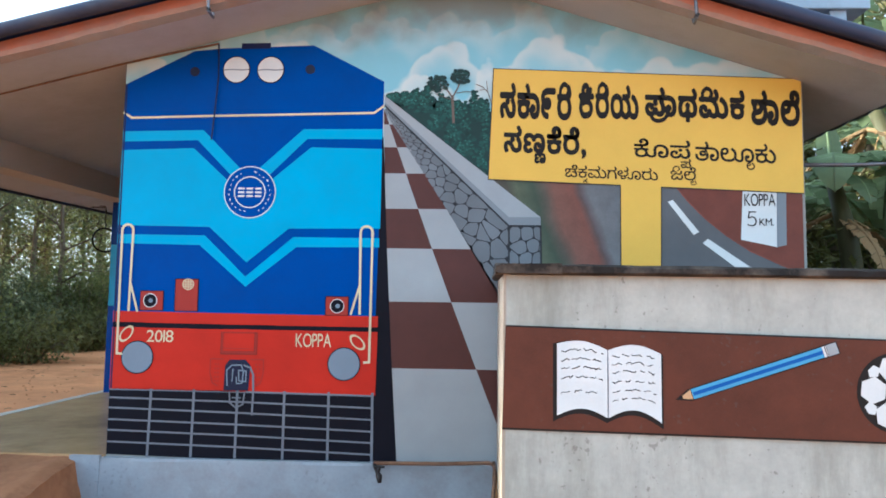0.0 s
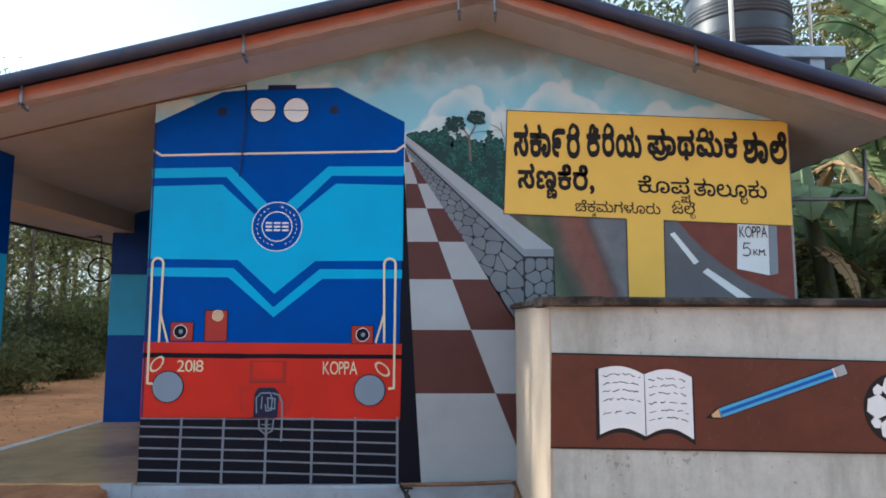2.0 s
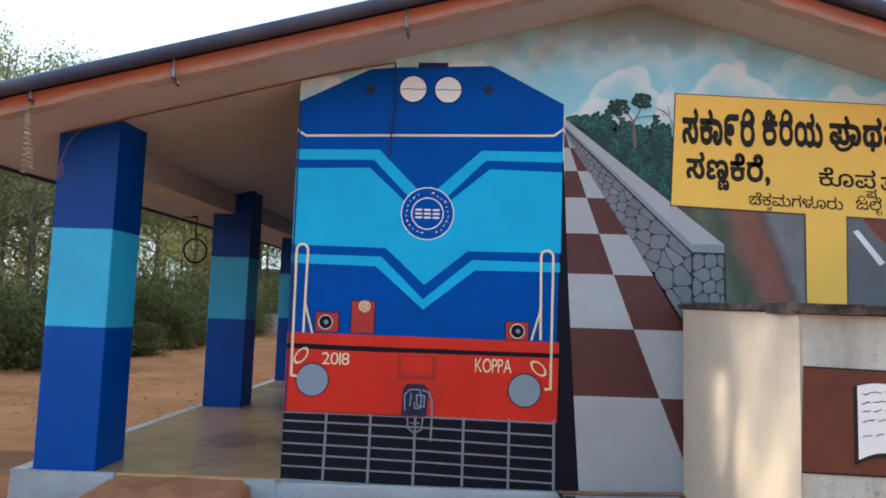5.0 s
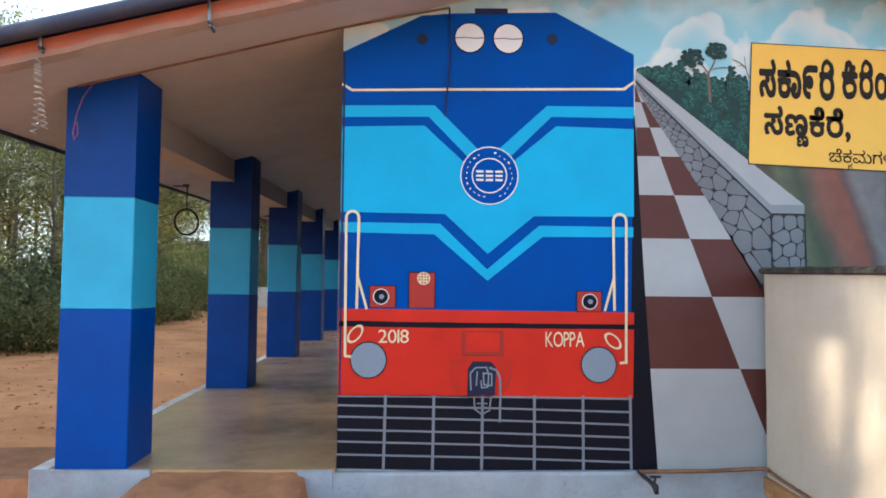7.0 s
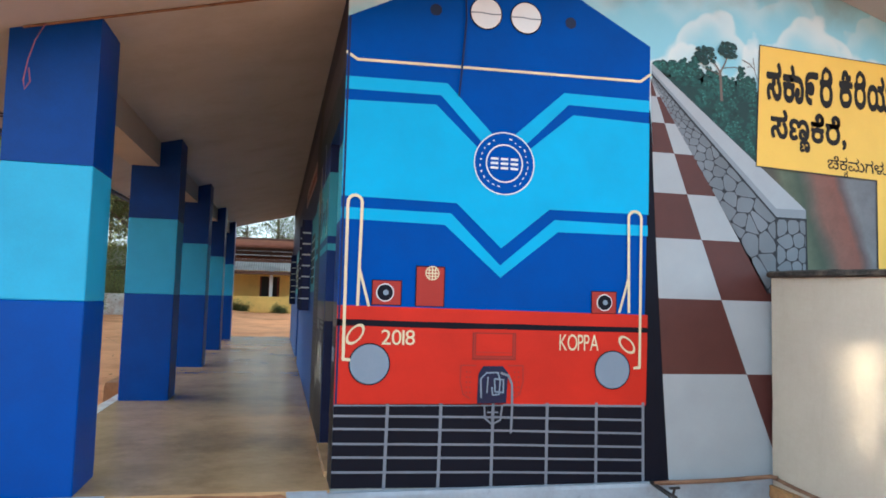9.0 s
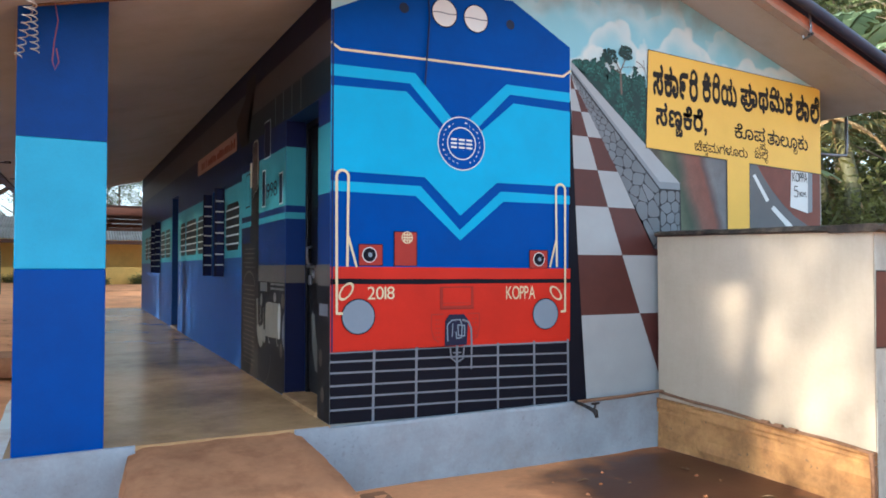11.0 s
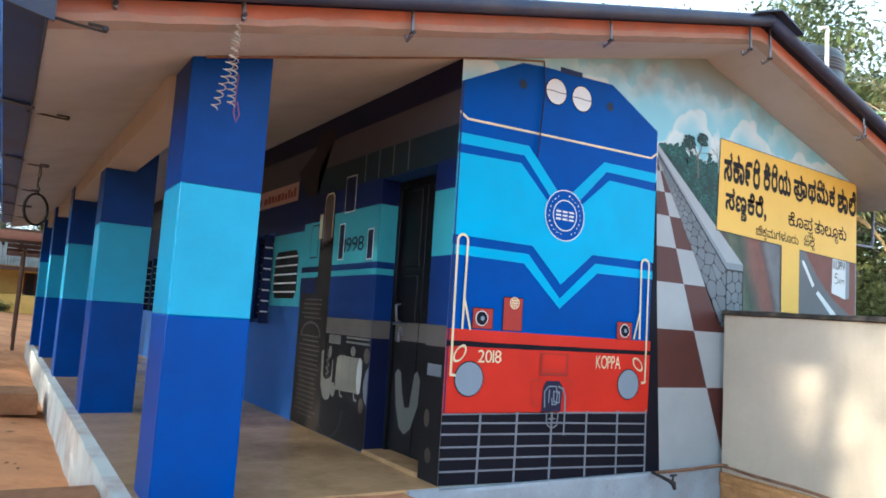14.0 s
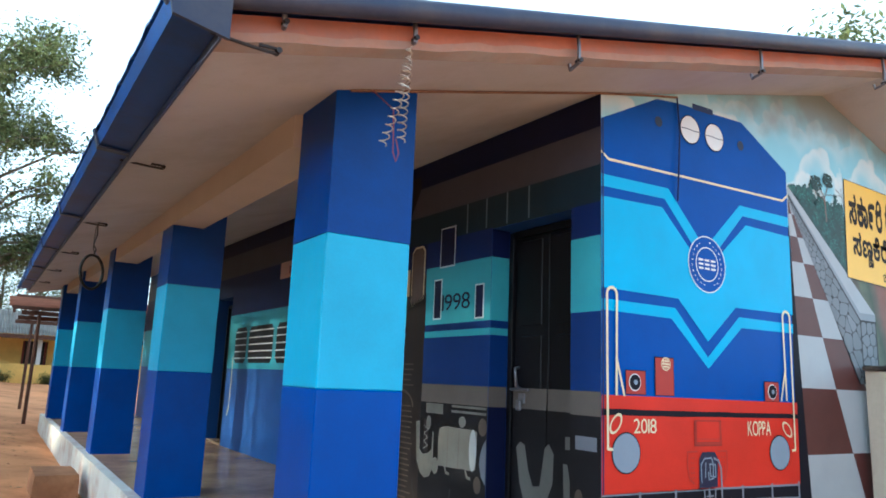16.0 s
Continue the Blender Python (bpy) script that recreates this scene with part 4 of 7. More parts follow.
flat("plate_face", [rect(-1.578, 1.176, -1.354, 1.304)], 7, RED, cp)
flat("plate_line", stroke([(-1.575, 1.196), (-1.358, 1.193)], 0.005), 8, DEEPRED, cp)
for sx, x0 in ((-1, -1.575), (1, -1.375)):
    flat("side_plate", stroke([(x0, 1.118), (x0 + sx * 0.092, 1.118), (x0 + sx * 0.094, 1.02), (x0 + sx * 0.075, 0.95), (x0 + sx * 0.035, 0.925)], 0.008), 5, DEEPRED, loco)
tagged(flat("rivet", [disc(x, z, 0.006, n=8) for x in (-1.63, -1.61, -1.31, -1.335) for z in (0.96, 0.99, 1.02, 1.05, 1.08)], 5, DEEPRED, loco), kind="stuff")
cb = flat("coupler", [[(-1.565, 0.895), (-1.385, 0.897), (-1.375, 1.075), (-1.41, 1.115), (-1.53, 1.115), (-1.56, 1.07)]], 6, NIGHT, loco, label="dark coupler with chalky outlines")
flat("hook", stroke([(-1.54, 0.93), (-1.545, 1.04), (-1.51, 1.075), (-1.44, 1.077), (-1.425, 1.03), (-1.43, 0.95), (-1.47, 0.945), (-1.475, 0.99)], 0.009)
     + stroke([(-1.46, 1.04), (-1.405, 1.035), (-1.405, 0.96), (-1.455, 0.965), (-1.46, 1.04)], 0.009) + stroke([(-1.50, 1.05), (-1.505, 0.96)], 0.008), 7, DISC, cb)
flat("hose", stroke([(-1.42, 1.075), (-1.375, 1.06), (-1.352, 1.01), (-1.348, 0.90), (-1.352, 0.725)], 0.014), 8, BARGREY, cb)
flat("link", stroke([(-1.52, 0.885), (-1.515, 0.81), (-1.47, 0.775), (-1.42, 0.80), (-1.41, 0.885)], 0.011) + stroke([(-1.50, 0.845), (-1.435, 0.845)], 0.009) + stroke([(-1.495, 0.815), (-1.44, 0.82)], 0.009)
     + stroke([(-1.468, 0.87), (-1.468, 0.79)], 0.009), 8, BARGREY, cb)
gr = flat("cowcatcher", [[(L, 0.43), (-0.44, 0.39), (-0.474, 0.880), (L, 0.897)]], 2, BLACK, loco, label="black grille with grey bars")
for x in (-2.093, -1.78, -1.464, -1.124, -0.805, -0.492):
    flat("upright", stroke([(x, 0.893), (x - 0.003 + 0.008 * (x + 1.4), 0.402)], 0.018), 4, BARGREY, gr)
for zl, zr in ((0.890, 0.874), (0.831, 0.788), (0.759, 0.706), (0.676, 0.624), (0.601, 0.545), (0.519, 0.464)):
    flat("bar", stroke([(L + 0.004, zl), (-1.4, (zl + zr) / 2 + 0.004), (-0.485, zr)], 0.013), 3, BARGREY, gr)


# ---- mural: sky, path, boundary wall, hills and road ----
scn = thing("landscape_mural", "painted sky, chequered path, stone wall and road on the gable", "mural", (1.0, W, 0.42))
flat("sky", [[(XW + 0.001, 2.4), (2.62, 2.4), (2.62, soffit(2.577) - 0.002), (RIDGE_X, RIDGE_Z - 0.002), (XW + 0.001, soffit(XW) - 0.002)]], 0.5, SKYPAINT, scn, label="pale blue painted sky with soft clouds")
flat("dark_strip", [[(R, 2.75), (-0.452, 2.75), (-0.305, 0.40), (-0.50, 0.40)]], 1.5, BLACK, scn, label="black painted gap beside the path")
VPX, VPZ = -0.452, 3.03


def path_x(kind, z):
    """Edges of the painted path: left, middle, right."""
    t = (2.957 - z) / (2.957 - 0.39)
    if kind == 0:
        return -0.452 + 0.143 * t ** 1.3
    if kind == 1:
        return -0.448 + t * (0.88 + 0.087 * t)
    return -0.437 + 1.67 * t * (1 + 0.06 * (1 - t))


def cell(a, b, k, f=0.01):
    return [(path_x(k, b), b), (path_x(k + 1, b), b), (path_x(k + 1, a), a), (path_x(k, a), a)]


zs = [2.957, 2.845, 2.675, 2.481, 2.221, 1.931, 1.547, 1.072, 0.392]
light, dark = [], []
for i, (a, b) in enumerate(zip(zs, zs[1:])):
    for k in (0, 1):
        (light if (i + k) % 2 == 1 else dark).append(cell(a, b, k))
for quad in light:
    flat("pale_slab", [quad], 2, CHECKW, scn, label="pale grey painted slab")
for quad in dark:
    flat("brown_slab", [quad], 2, CHECKB, scn, label="maroon brown painted slab")
# land below the sky and behind the boundary wall
flat("field", [[(0.30, 1.60), (1.40, 1.60), (1.40, 2.44), (0.30, 2.47)]], 1.2, FIELDBLEND, scn, label="brushed olive field with a reddish track")
flat("road", [[(1.55, 1.6), (1.55, 2.42), (2.61, 2.36), (2.61, 1.6)]], 1.2, ROADGREY, scn, label="grey painted tar road")
curve = [(1.69, 2.40), (1.78, 2.29), (1.90, 2.17), (2.05, 2.05), (2.22, 1.94), (2.45, 1.84), (2.612, 1.78)]
flat("bank", [curve + [(2.612, 2.40)]], 1.8, BROWNRED, scn, label="brown red painted bank")
flat("bank_line", stroke(curve, 0.008), 2.2, EARTHRED, scn)
flat("lane_mark", [[(1.631, 2.288), (1.668, 2.303), (1.856, 2.073), (1.817, 2.05)]], 2.2, WHITE, scn, label="white lane dash")
flat("lane_mark", [[(1.881, 1.993), (1.92, 2.024), (2.26, 1.80), (2.30, 1.72), (2.22, 1.72), (2.135, 1.807)]], 2.2, WHITE, scn, label="white lane dash")
ms = flat("milestone", [[(2.177, 2.372), (2.428, 2.372), (2.42, 1.969), (2.158, 2.02)]], 3, WHITE, scn, label="white painted milestone with black lettering")
flat("milestone_side", [[(2.428, 2.372), (2.494, 2.37), (2.487, 1.986), (2.42, 1.969)]], 3, CAPSIDE, ms)
flat("milestone_line", stroke([(2.428, 2.372), (2.42, 1.969)], 0.007), 4, BARGREY, ms)
lettering("milestone_name", ["K", "O", "P", "P", "A"], (2.186, 2.262, 2.412, 2.352), SIGNBLACK, ms, bold=0.0)
lettering("milestone_number", [FIVE], (2.205, 2.115, 2.272, 2.225), SIGNBLACK, ms, bold=-0.015)
lettering("milestone_unit", ["K", "M", "."], (2.292, 2.122, 2.395, 2.172), SIGNBLACK, ms, bold=0.0)

# the boundary wall: coping, dark ground for the joints, stones
flat("stone_ground", [[(path_x(2, 2.957), 2.957), (-0.446, 2.985), (0.472, 2.104), (0.706, 2.106), (0.712, 1.6), (0.40, 1.6), (path_x(2, 1.9), 1.9), (path_x(2, 2.3), 2.3)]], 2.6, STONELINE, scn, label="dark painted joints")
flat("coping_top", [[(-0.447, 3.06), (-0.446, 3.012), (0.472, 2.166), (0.704, 2.168)]], 4.2, CAPTOP, scn, label="pale grey painted coping")
flat("coping_side", [[(-0.446, 3.012), (-0.446, 2.988), (0.472, 2.104), (0.472, 2.166)], [(0.472, 2.166), (0.472, 2.104), (0.704, 2.106), (0.704, 2.168)]], 4.2, CAPSIDE, scn)
flat("coping_line", stroke([(-0.446, 2.985), (0.472, 2.104), (0.704, 2.104), (0.712, 1.65)], 0.011) + stroke([(0.474, 2.1), (0.474, 1.65)], 0.006), 4.5, STONELINE, scn)
rng = random.Random(11)


def cut(poly, px, pz, nx, nz):
    """The part of a convex outline on the side of the line that its normal leaves."""
    out = []
    for (a, b), (c, d) in zip(poly, poly[1:] + poly[:1]):
        s, t = (a - px) * nx + (b - pz) * nz, (c - px) * nx + (d - pz) * nz
        if s <= 0:
            out.append((a, b))
        if (s < 0 < t) or (t < 0 < s):
            k = s / (s - t)
            out.append((a + (c - a) * k, b + (d - b) * k))
    return out


def rubble(face, sites, joint):
    """Irregular stones: each site keeps what lies nearer to it than to the others, less the joint."""
    out = []
    for a, b, ja in sites:
        poly = list(face)
        for c, d, _ in sites:
            ln = math.hypot(c - a, d - b)
            if 1e-6 < ln < 0.4 and poly:
                nx, nz = (c - a) / ln, (d - b) / ln
                poly = cut(poly, (a + c) / 2 - nx * joint * ja, (b + d) / 2 - nz * joint * ja, nx, nz)
        if len(poly) > 2:
            # rounded corners
            soft = []
            for p, q, r_ in zip(poly[-1:] + poly[:-1], poly, poly[1:] + poly[:1]):
                soft += [(q[0] + (p[0] - q[0]) * 0.2, q[1] + (p[1] - q[1]) * 0.2), (q[0] + (r_[0] - q[0]) * 0.2, q[1] + (r_[1] - q[1]) * 0.2)]
            out.append(soft)
    return out


def long_face(u, v):
    xt, zt = -0.446 + 0.912 * u, 2.985 - 0.876 * u
    zb = zt - (0.02 + 0.40 * u)
    xb = xt - (0.012 * (1 - u) + 0.10 * u)
    return (xt + (xb - xt) * v, zt + (zb - zt) * v - 0.008)


sites, u, i = [], 1.16, 0
while u > 0.03:
    step = 0.006 + 0.125 * u
    for k in range(4):
        v = (k + 0.25 + 0.5 * (i % 2) + rng.uniform(-0.2, 0.2)) / 4
        a, b = long_face(u + rng.uniform(-0.3, 0.3) * step, v)
        sites.append((a, b, 0.25 + 0.75 * u))
    u -= step
    i += 1
edge = [long_face(0.01, 0), (0.468, 2.098), (0.468, 1.60), (0.42, 1.60), long_face(1, 1), long_face(0.5, 1), long_face(0.01, 1)]
for poly in rubble(edge, sites, 0.0032):
    flat("painted_stone", [poly], 3.0, STONE, scn)
sites = [(0.48 + 0.222 * (i + 0.25 + 0.5 * (j % 2) + rng.uniform(-0.2, 0.2)) / 2.4, 2.095 - 0.45 * (j + 0.5 + rng.uniform(-0.2, 0.2)) / 5, 1.0) for i in range(3) for j in range(5)]
for poly in rubble([(0.480, 1.645), (0.702, 1.645), (0.702, 2.095), (0.480, 2.095)], sites, 0.0032):
    flat("painted_stone", [poly], 3.0, STONE, scn)


def dabs(cx, cz, rx, rz, n, size, seed, keep=None):
    r = random.Random(seed)
    out = []
    for _ in range(n * 12):
        a, q = r.uniform(0, 2 * math.pi), math.sqrt(r.random())
        x, z = cx + rx * q * math.cos(a), cz + rz * q * math.sin(a)
        if len(out) >= n or keep and not keep(x, z):
            continue
        s, k, t = size * r.uniform(0.5, 1.3), r.randint(5, 7), r.uniform(0, 6)
        out.append([(x + s * r.uniform(0.6, 1.1) * math.cos(t + 2 * math.pi * i / k), z + s * r.uniform(0.5, 1.0) * math.sin(t + 2 * math.pi * i / k)) for i in range(k)])
    return out


def above_wall(x, z):
    return z > 3.045 - 0.776 * (x + 0.447) + 0.01 and x < 0.335


def crest(x):
    return 3.07 + 0.03 * math.sin(x * 21) + 0.10 * math.exp(-((x + 0.12) / 0.07) ** 2) + 0.03 * math.exp(-((x - 0.2) / 0.06) ** 2) - 0.12 * smooth(-0.05, 0.08, x) + 0.10 * smooth(0.1, 0.2, x) - 0.06 * smooth(0.22, 0.33, x)


bed = [(-0.447, 3.04)] + [(-0.43 + 0.766 * i / 60, crest(-0.43 + 0.766 * i / 60) - 0.075 + 0.018 * math.sin(i * 1.9) + 0.012 * math.sin(i * 4.3)) for i in range(61)] + [(0.336, 2.44)]
flat("bush", [bed], 2.4, BUSH2, scn, label="dark green painted bushes")


def clump(cx, top, w, h, seed):
    """A rounded cone of leaves: teal in the middle, paler fronds towards the light."""
    for k, (n, size, colour, shrink, lift) in enumerate(((70, 0.019, BUSH1, 1.0, 0.0), (16, 0.012, BUSHMID, 0.8, 0.10), (6, 0.008, BUSH3, 0.6, 0.18))):
        r = random.Random(seed * 7 + k)
        out = []
        while len(out) < n:
            v = r.random() ** 0.8
            x, z = cx + w * shrink * (0.25 + 0.75 * v) * r.uniform(-1, 1), top - h * (v * 0.8 * shrink + (0.0 if k == 0 else 0.1 * r.random()))
            if not above_wall(x, z - size * 0.6):
                n -= 1
                continue
            t = r.uniform(0, 6)
            m = r.randint(5, 7)
            out.append([(x + size * r.uniform(0.45, 1.25) * math.cos(t + 2 * math.pi * i / m), z + size * r.uniform(0.4, 1.0) * math.sin(t + 2 * math.pi * i / m)) for i in range(m)])
        if out:
            tagged(flat("bush_leafage", out, 2.8 + 0.4 * k, colour, scn), kind="stuff")


for k, (cx, top, w, h) in enumerate(((-0.41, 3.07, 0.035, 0.04), (-0.36, 3.08, 0.04, 0.08), (-0.26, 3.085, 0.05, 0.14), (-0.17, 3.10, 0.05, 0.2), (0.02, 3.05, 0.05, 0.2), (0.10, 3.03, 0.05, 0.2), (0.27, 3.04, 0.05, 0.2), (-0.39, 3.075, 0.045, 0.06), (-0.30, 3.09, 0.05, 0.13), (-0.22, 3.11, 0.05, 0.17), (-0.125, 3.165, 0.055, 0.28), (-0.03, 3.075, 0.06, 0.26), (0.06, 3.03, 0.05, 0.25), (0.14, 3.02, 0.05, 0.3),
                                     (0.215, 3.10, 0.055, 0.28), (0.30, 3.03, 0.035, 0.28), (-0.08, 2.93, 0.06, 0.16), (0.05, 2.86, 0.08, 0.2), (0.18, 2.78, 0.08, 0.22), (0.27, 2.66, 0.06, 0.2), (0.12, 2.72, 0.05, 0.12), (0.29, 2.83, 0.05, 0.22))):
    clump(cx, top, w, h, k + 1)
tr = flat("painted_tree", stroke([(0.062, 2.86), (0.055, 2.98), (0.05, 3.06)], 0.018) + stroke([(0.05, 3.05), (0.0, 3.12), (-0.04, 3.15)], 0.010) + stroke([(0.052, 3.05), (0.09, 3.12), (0.11, 3.18)], 0.010)
          + stroke([(0.05, 3.03), (-0.03, 3.06), (-0.08, 3.075)], 0.005) + stroke([(0.07, 3.08), (0.16, 3.095), (0.19, 3.09)], 0.005), 4.6, TRUNKP, scn, label="painted tree with two dark crowns")
tagged(flat("leafage", dabs(-0.055, 3.155, 0.075, 0.06, 60, 0.018, 21) + dabs(0.108, 3.205, 0.068, 0.055, 60, 0.017, 22), 5.0, BUSH2, tr), kind="stuff")
tagged(flat("leafage_light", dabs(-0.06, 3.165, 0.06, 0.045, 14, 0.010, 23) + dabs(0.11, 3.215, 0.055, 0.04, 14, 0.010, 24), 5.4, BUSH1, tr), kind="stuff")
flat("bare_branch", stroke([(0.335, 3.02), (0.31, 3.09), (0.27, 3.13), (0.22, 3.15)], 0.006) + stroke([(0.31, 3.09), (0.30, 3.17)], 0.005) + stroke([(0.29, 3.11), (0.25, 3.105)], 0.004), 4.4, TRUNKP, scn)

# ---- mural: the school name sign ----
sg = thing("school_sign_mural", "yellow station-style name board painted on the wall, black lettering", "sign", (1.45, W, 1.7))
flat("sign_outline", [[(0.348, 3.270), (2.622, 3.196), (2.622, 2.352), (0.315, 2.437)], [(1.283, 1.6), (1.284, 2.41), (1.588, 2.40), (1.578, 1.6)]], 5, STONELINE, sg)
flat("sign_face", [[(0.355, 3.263), (2.621, 3.190), (2.621, 2.359), (0.322, 2.444)], [(1.289, 1.6), (1.290, 2.42), (1.582, 2.42), (1.572, 1.6)]], 5.6, YELLOW, sg, label="flat yellow sign face on a post")
SL = -0.033
lettering("first_word", ["ಸ", "ಕಾ೯", ("ರ", IARC)], (0.400, 2.893, 0.930, 3.165), SIGNBLACK, sg, bold=0.044, gap=0.05, slope=SL, layer=6.4)
lettering("second_word", [KI, ("ರ", IARC), "ಯ"], (0.980, 2.893, 1.425, 3.165), SIGNBLACK, sg, bold=0.044, gap=0.05, slope=SL, layer=6.4)
lettering("third_word", [("ಪಾ", RA), "ಥ", ("ಮ", IARC), "ಕ"], (1.470, 2.878, 2.205, 3.135), SIGNBLACK, sg, bold=0.044, gap=0.05, slope=SL, layer=6.4)
lettering("fourth_word", ["ಶಾ", "ಲೆ"], (2.250, 2.850, 2.610, 3.120), SIGNBLACK, sg, bold=0.044, gap=0.05, slope=SL, layer=6.4)
lettering("village_name", ["ಸ", ("ಣ", "ಣ"), "ಕೆ", "ರೆ", ","], (0.430, 2.615, 1.038, 2.850), SIGNBLACK, sg, bold=0.038, gap=0.05, slope=SL, layer=6.4)
lettering("taluk_name", ["ಕೊ", ("ಪ", "ಪ")], (1.388, 2.612, 1.800, 2.752), SIGNBLACK, sg, bold=0.014, slope=SL, layer=6.4)
lettering("taluk_word", ["ತಾ", ("ಲೂ", "ಲ"), "ಕು"], (1.835, 2.588, 2.425, 2.732), SIGNBLACK, sg, bold=0.014, slope=SL, layer=6.4)
lettering("district_name", ["ಚೆ", ("ಕ", "ಕ"), "ಮ", "ಗ", "ಳೂ", "ರು"], (0.880, 2.462, 1.560, 2.556), SIGNBLACK, sg, bold=0.008, slope=SL, layer=6.4)
lettering("district_word", [("ಜ", IARC), ("ಲೆ", "ಲ")], (1.652, 2.448, 1.838, 2.545), SIGNBLACK, sg, bold=0.008, slope=SL, layer=6.4)


# ---- verandah wall mural: engine side, then carriage ----
eng = thing("engine_side_mural", "blue diesel engine side with dark undergear painted on the verandah wall", "mural", (XW, 6.5, 0.43))
SX = "x"


def bands(y0, y1, rows, parent, layer=1):
    for name, z0, z1, material in rows:
        flat(name, [[(y0, z0 + (deck(y0) - 0.43) * 0), (y1, z0), (y1, z1), (y0, z1)]], layer, material, parent, SX)


TOP3 = soffit(XW) - 0.004
upper = [("roof_band", 3.09, TOP3, NIGHT), ("roof_grey", 2.845, 3.09, SMOKE), ("cant_rail", 2.61, 2.845, DTEAL)]
bands(W, DOOR0, upper + [("cab_top", 2.40, 2.61, CABTOP), ("cab_teal", 1.94, 2.40, TEAL), ("cab_blue", 1.467, 1.94, CABBLUE), ("sole_bar", 1.325, 1.467, TAUPE), ("undergear", deck(W), 1.325, CHAR)], eng)
bands(DOOR0, DOOR1, [("roof_band", 3.09, TOP3, NIGHT), ("roof_grey", 2.845, 3.09, SMOKE), ("cant_rail", DOOR_TOP, 2.845, DTEAL)], eng)
bands(DOOR1, 7.25, upper + [("cab_top", 2.40, 2.61, CABTOP), ("cab_teal", 1.94, 2.40, TEAL), ("line_blue", 1.885, 1.94, CABBLUE), ("line_teal", 1.835, 1.885, TEAL),
                            ("cab_blue", 1.467, 1.835, CABBLUE), ("sole_bar", 1.325, 1.467, TAUPE), ("undergear", deck(6.9), 1.325, CHAR)], eng)
bands(7.25, 7.55, upper + [("cab_top", 2.36, 2.61, NAVY), ("door_panel", deck(7.4), 2.36, RUNGB)], eng)
bands(7.55, 8.0, upper + [("cab_top", 2.36, 2.61, NAVY), ("cab_teal", 1.94, 2.36, TEAL), ("line_blue", 1.885, 1.94, NAVY), ("line_teal", 1.835, 1.885, TEAL), ("cab_blue", 1.68, 1.835, NAVY)], eng)
for y in (5.90, 6.147, 6.40, 6.655):
    flat("rib", [rect(y, 2.615, y + 0.016, 2.842)], 2, RIBGREY, eng, SX)
flat("roof_end", [[(7.40, 3.095), (7.73, 2.848), (7.73, 2.62), (8.02, 2.62), (8.30, 2.89), (7.86, 3.05), (7.80, 3.20), (7.42, 3.20)]], 2, ENDBLACK, eng, SX, "dark slanting end of the painted roof")
flat("cab_back", [rect(7.24, 1.835, 7.56, 2.20), rect(7.40, 1.69, 7.60, 1.84)], 2, RUNGB, eng, SX, "dark gap behind the cab")


def framed(name, y0, y1, z0, z1, inner, rim=0.014, layer=2, label=""):
    p = flat(name, [wobble(rect(y0, z0, y1, z1), 4, 0.004, y0)], layer, WHITE, eng, SX, label)
    flat("pane", [rect(y0 + rim, z0 + rim, y1 - rim, z1 - rim)], layer + 1, inner, p, SX)
    return p


framed("side_window", 6.82, 7.04, 2.385, 2.70, NIGHT, 0.01, label="small dark painted window")
framed("grab_slot", 6.41, 6.528, 1.957, 2.217, NIGHT, 0.012, label="narrow dark painted slot, white rim")
framed("grab_slot", 6.995, 7.118, 1.977, 2.30, NIGHT, 0.012, label="narrow dark painted slot, white rim")
flat("cab_window", [[(7.28, 2.16), (7.50, 2.10), (7.50, 2.56), (7.45, 2.60), (7.32, 2.60), (7.28, 2.56)]], 2, CREAM, eng, SX, "tall brown painted cab window")
flat("cab_window_glass", [[(7.295, 2.18), (7.488, 2.125), (7.488, 2.55), (7.44, 2.585), (7.33, 2.585), (7.295, 2.55)]], 3, MIRRORP, eng, SX)
flat("small_window", [[(7.60, 2.02), (7.80, 2.02), (7.80, 2.30), (7.76, 2.335), (7.60, 2.335)]], 3, DTEAL, eng, SX, "small teal painted window, dark outline")
flat("small_pane", [[(7.612, 2.034), (7.788, 2.034), (7.788, 2.29), (7.752, 2.322), (7.612, 2.322)]], 4, TEAL, eng, SX)
flat("pale_post", [rect(7.525, 2.20, 7.60, 2.42)], 3, CREAM, eng, SX, "pale painted cab post")
# lettering reads from the far end towards the corner
ob = lettering("engine_number", ["1", "9", "9", "8"], (-6.985, 2.043, -6.592, 2.170), NIGHT, eng, layer=3, plane=SX, bold=0.0)
for v in ob.data.vertices:
    v.co.y = -v.co.y
ob.data.flip_normals()
# step ladder strip
flat("ladder", [rect(7.30, deck(7.6), 7.97, 1.68)], 2, RUNGB, eng, SX, "dark brown painted ladder strip with grey rungs")
rng = random.Random(2)
rungs = []
for i in range(26):
    z = 0.54 + i * 0.043
    a, b = 7.36 + rng.uniform(0, 0.08), 7.90 - rng.uniform(0, 0.09)
    if not 17 < i < 21:
        rungs.append([(a, z), (b, z + 0.004), (b, z + 0.016), (a, z + 0.012)])
for quad in rungs:
    flat("rung", [quad], 3, RUNGL, eng, SX)
flat("rung_arch", stroke([(7.38 + 0.24 - 0.24 * math.cos(math.pi * i / 8), 1.28 + 0.13 * math.sin(math.pi * i / 8)) for i in range(9)], 0.02), 3.5, RUNGL, eng, SX)
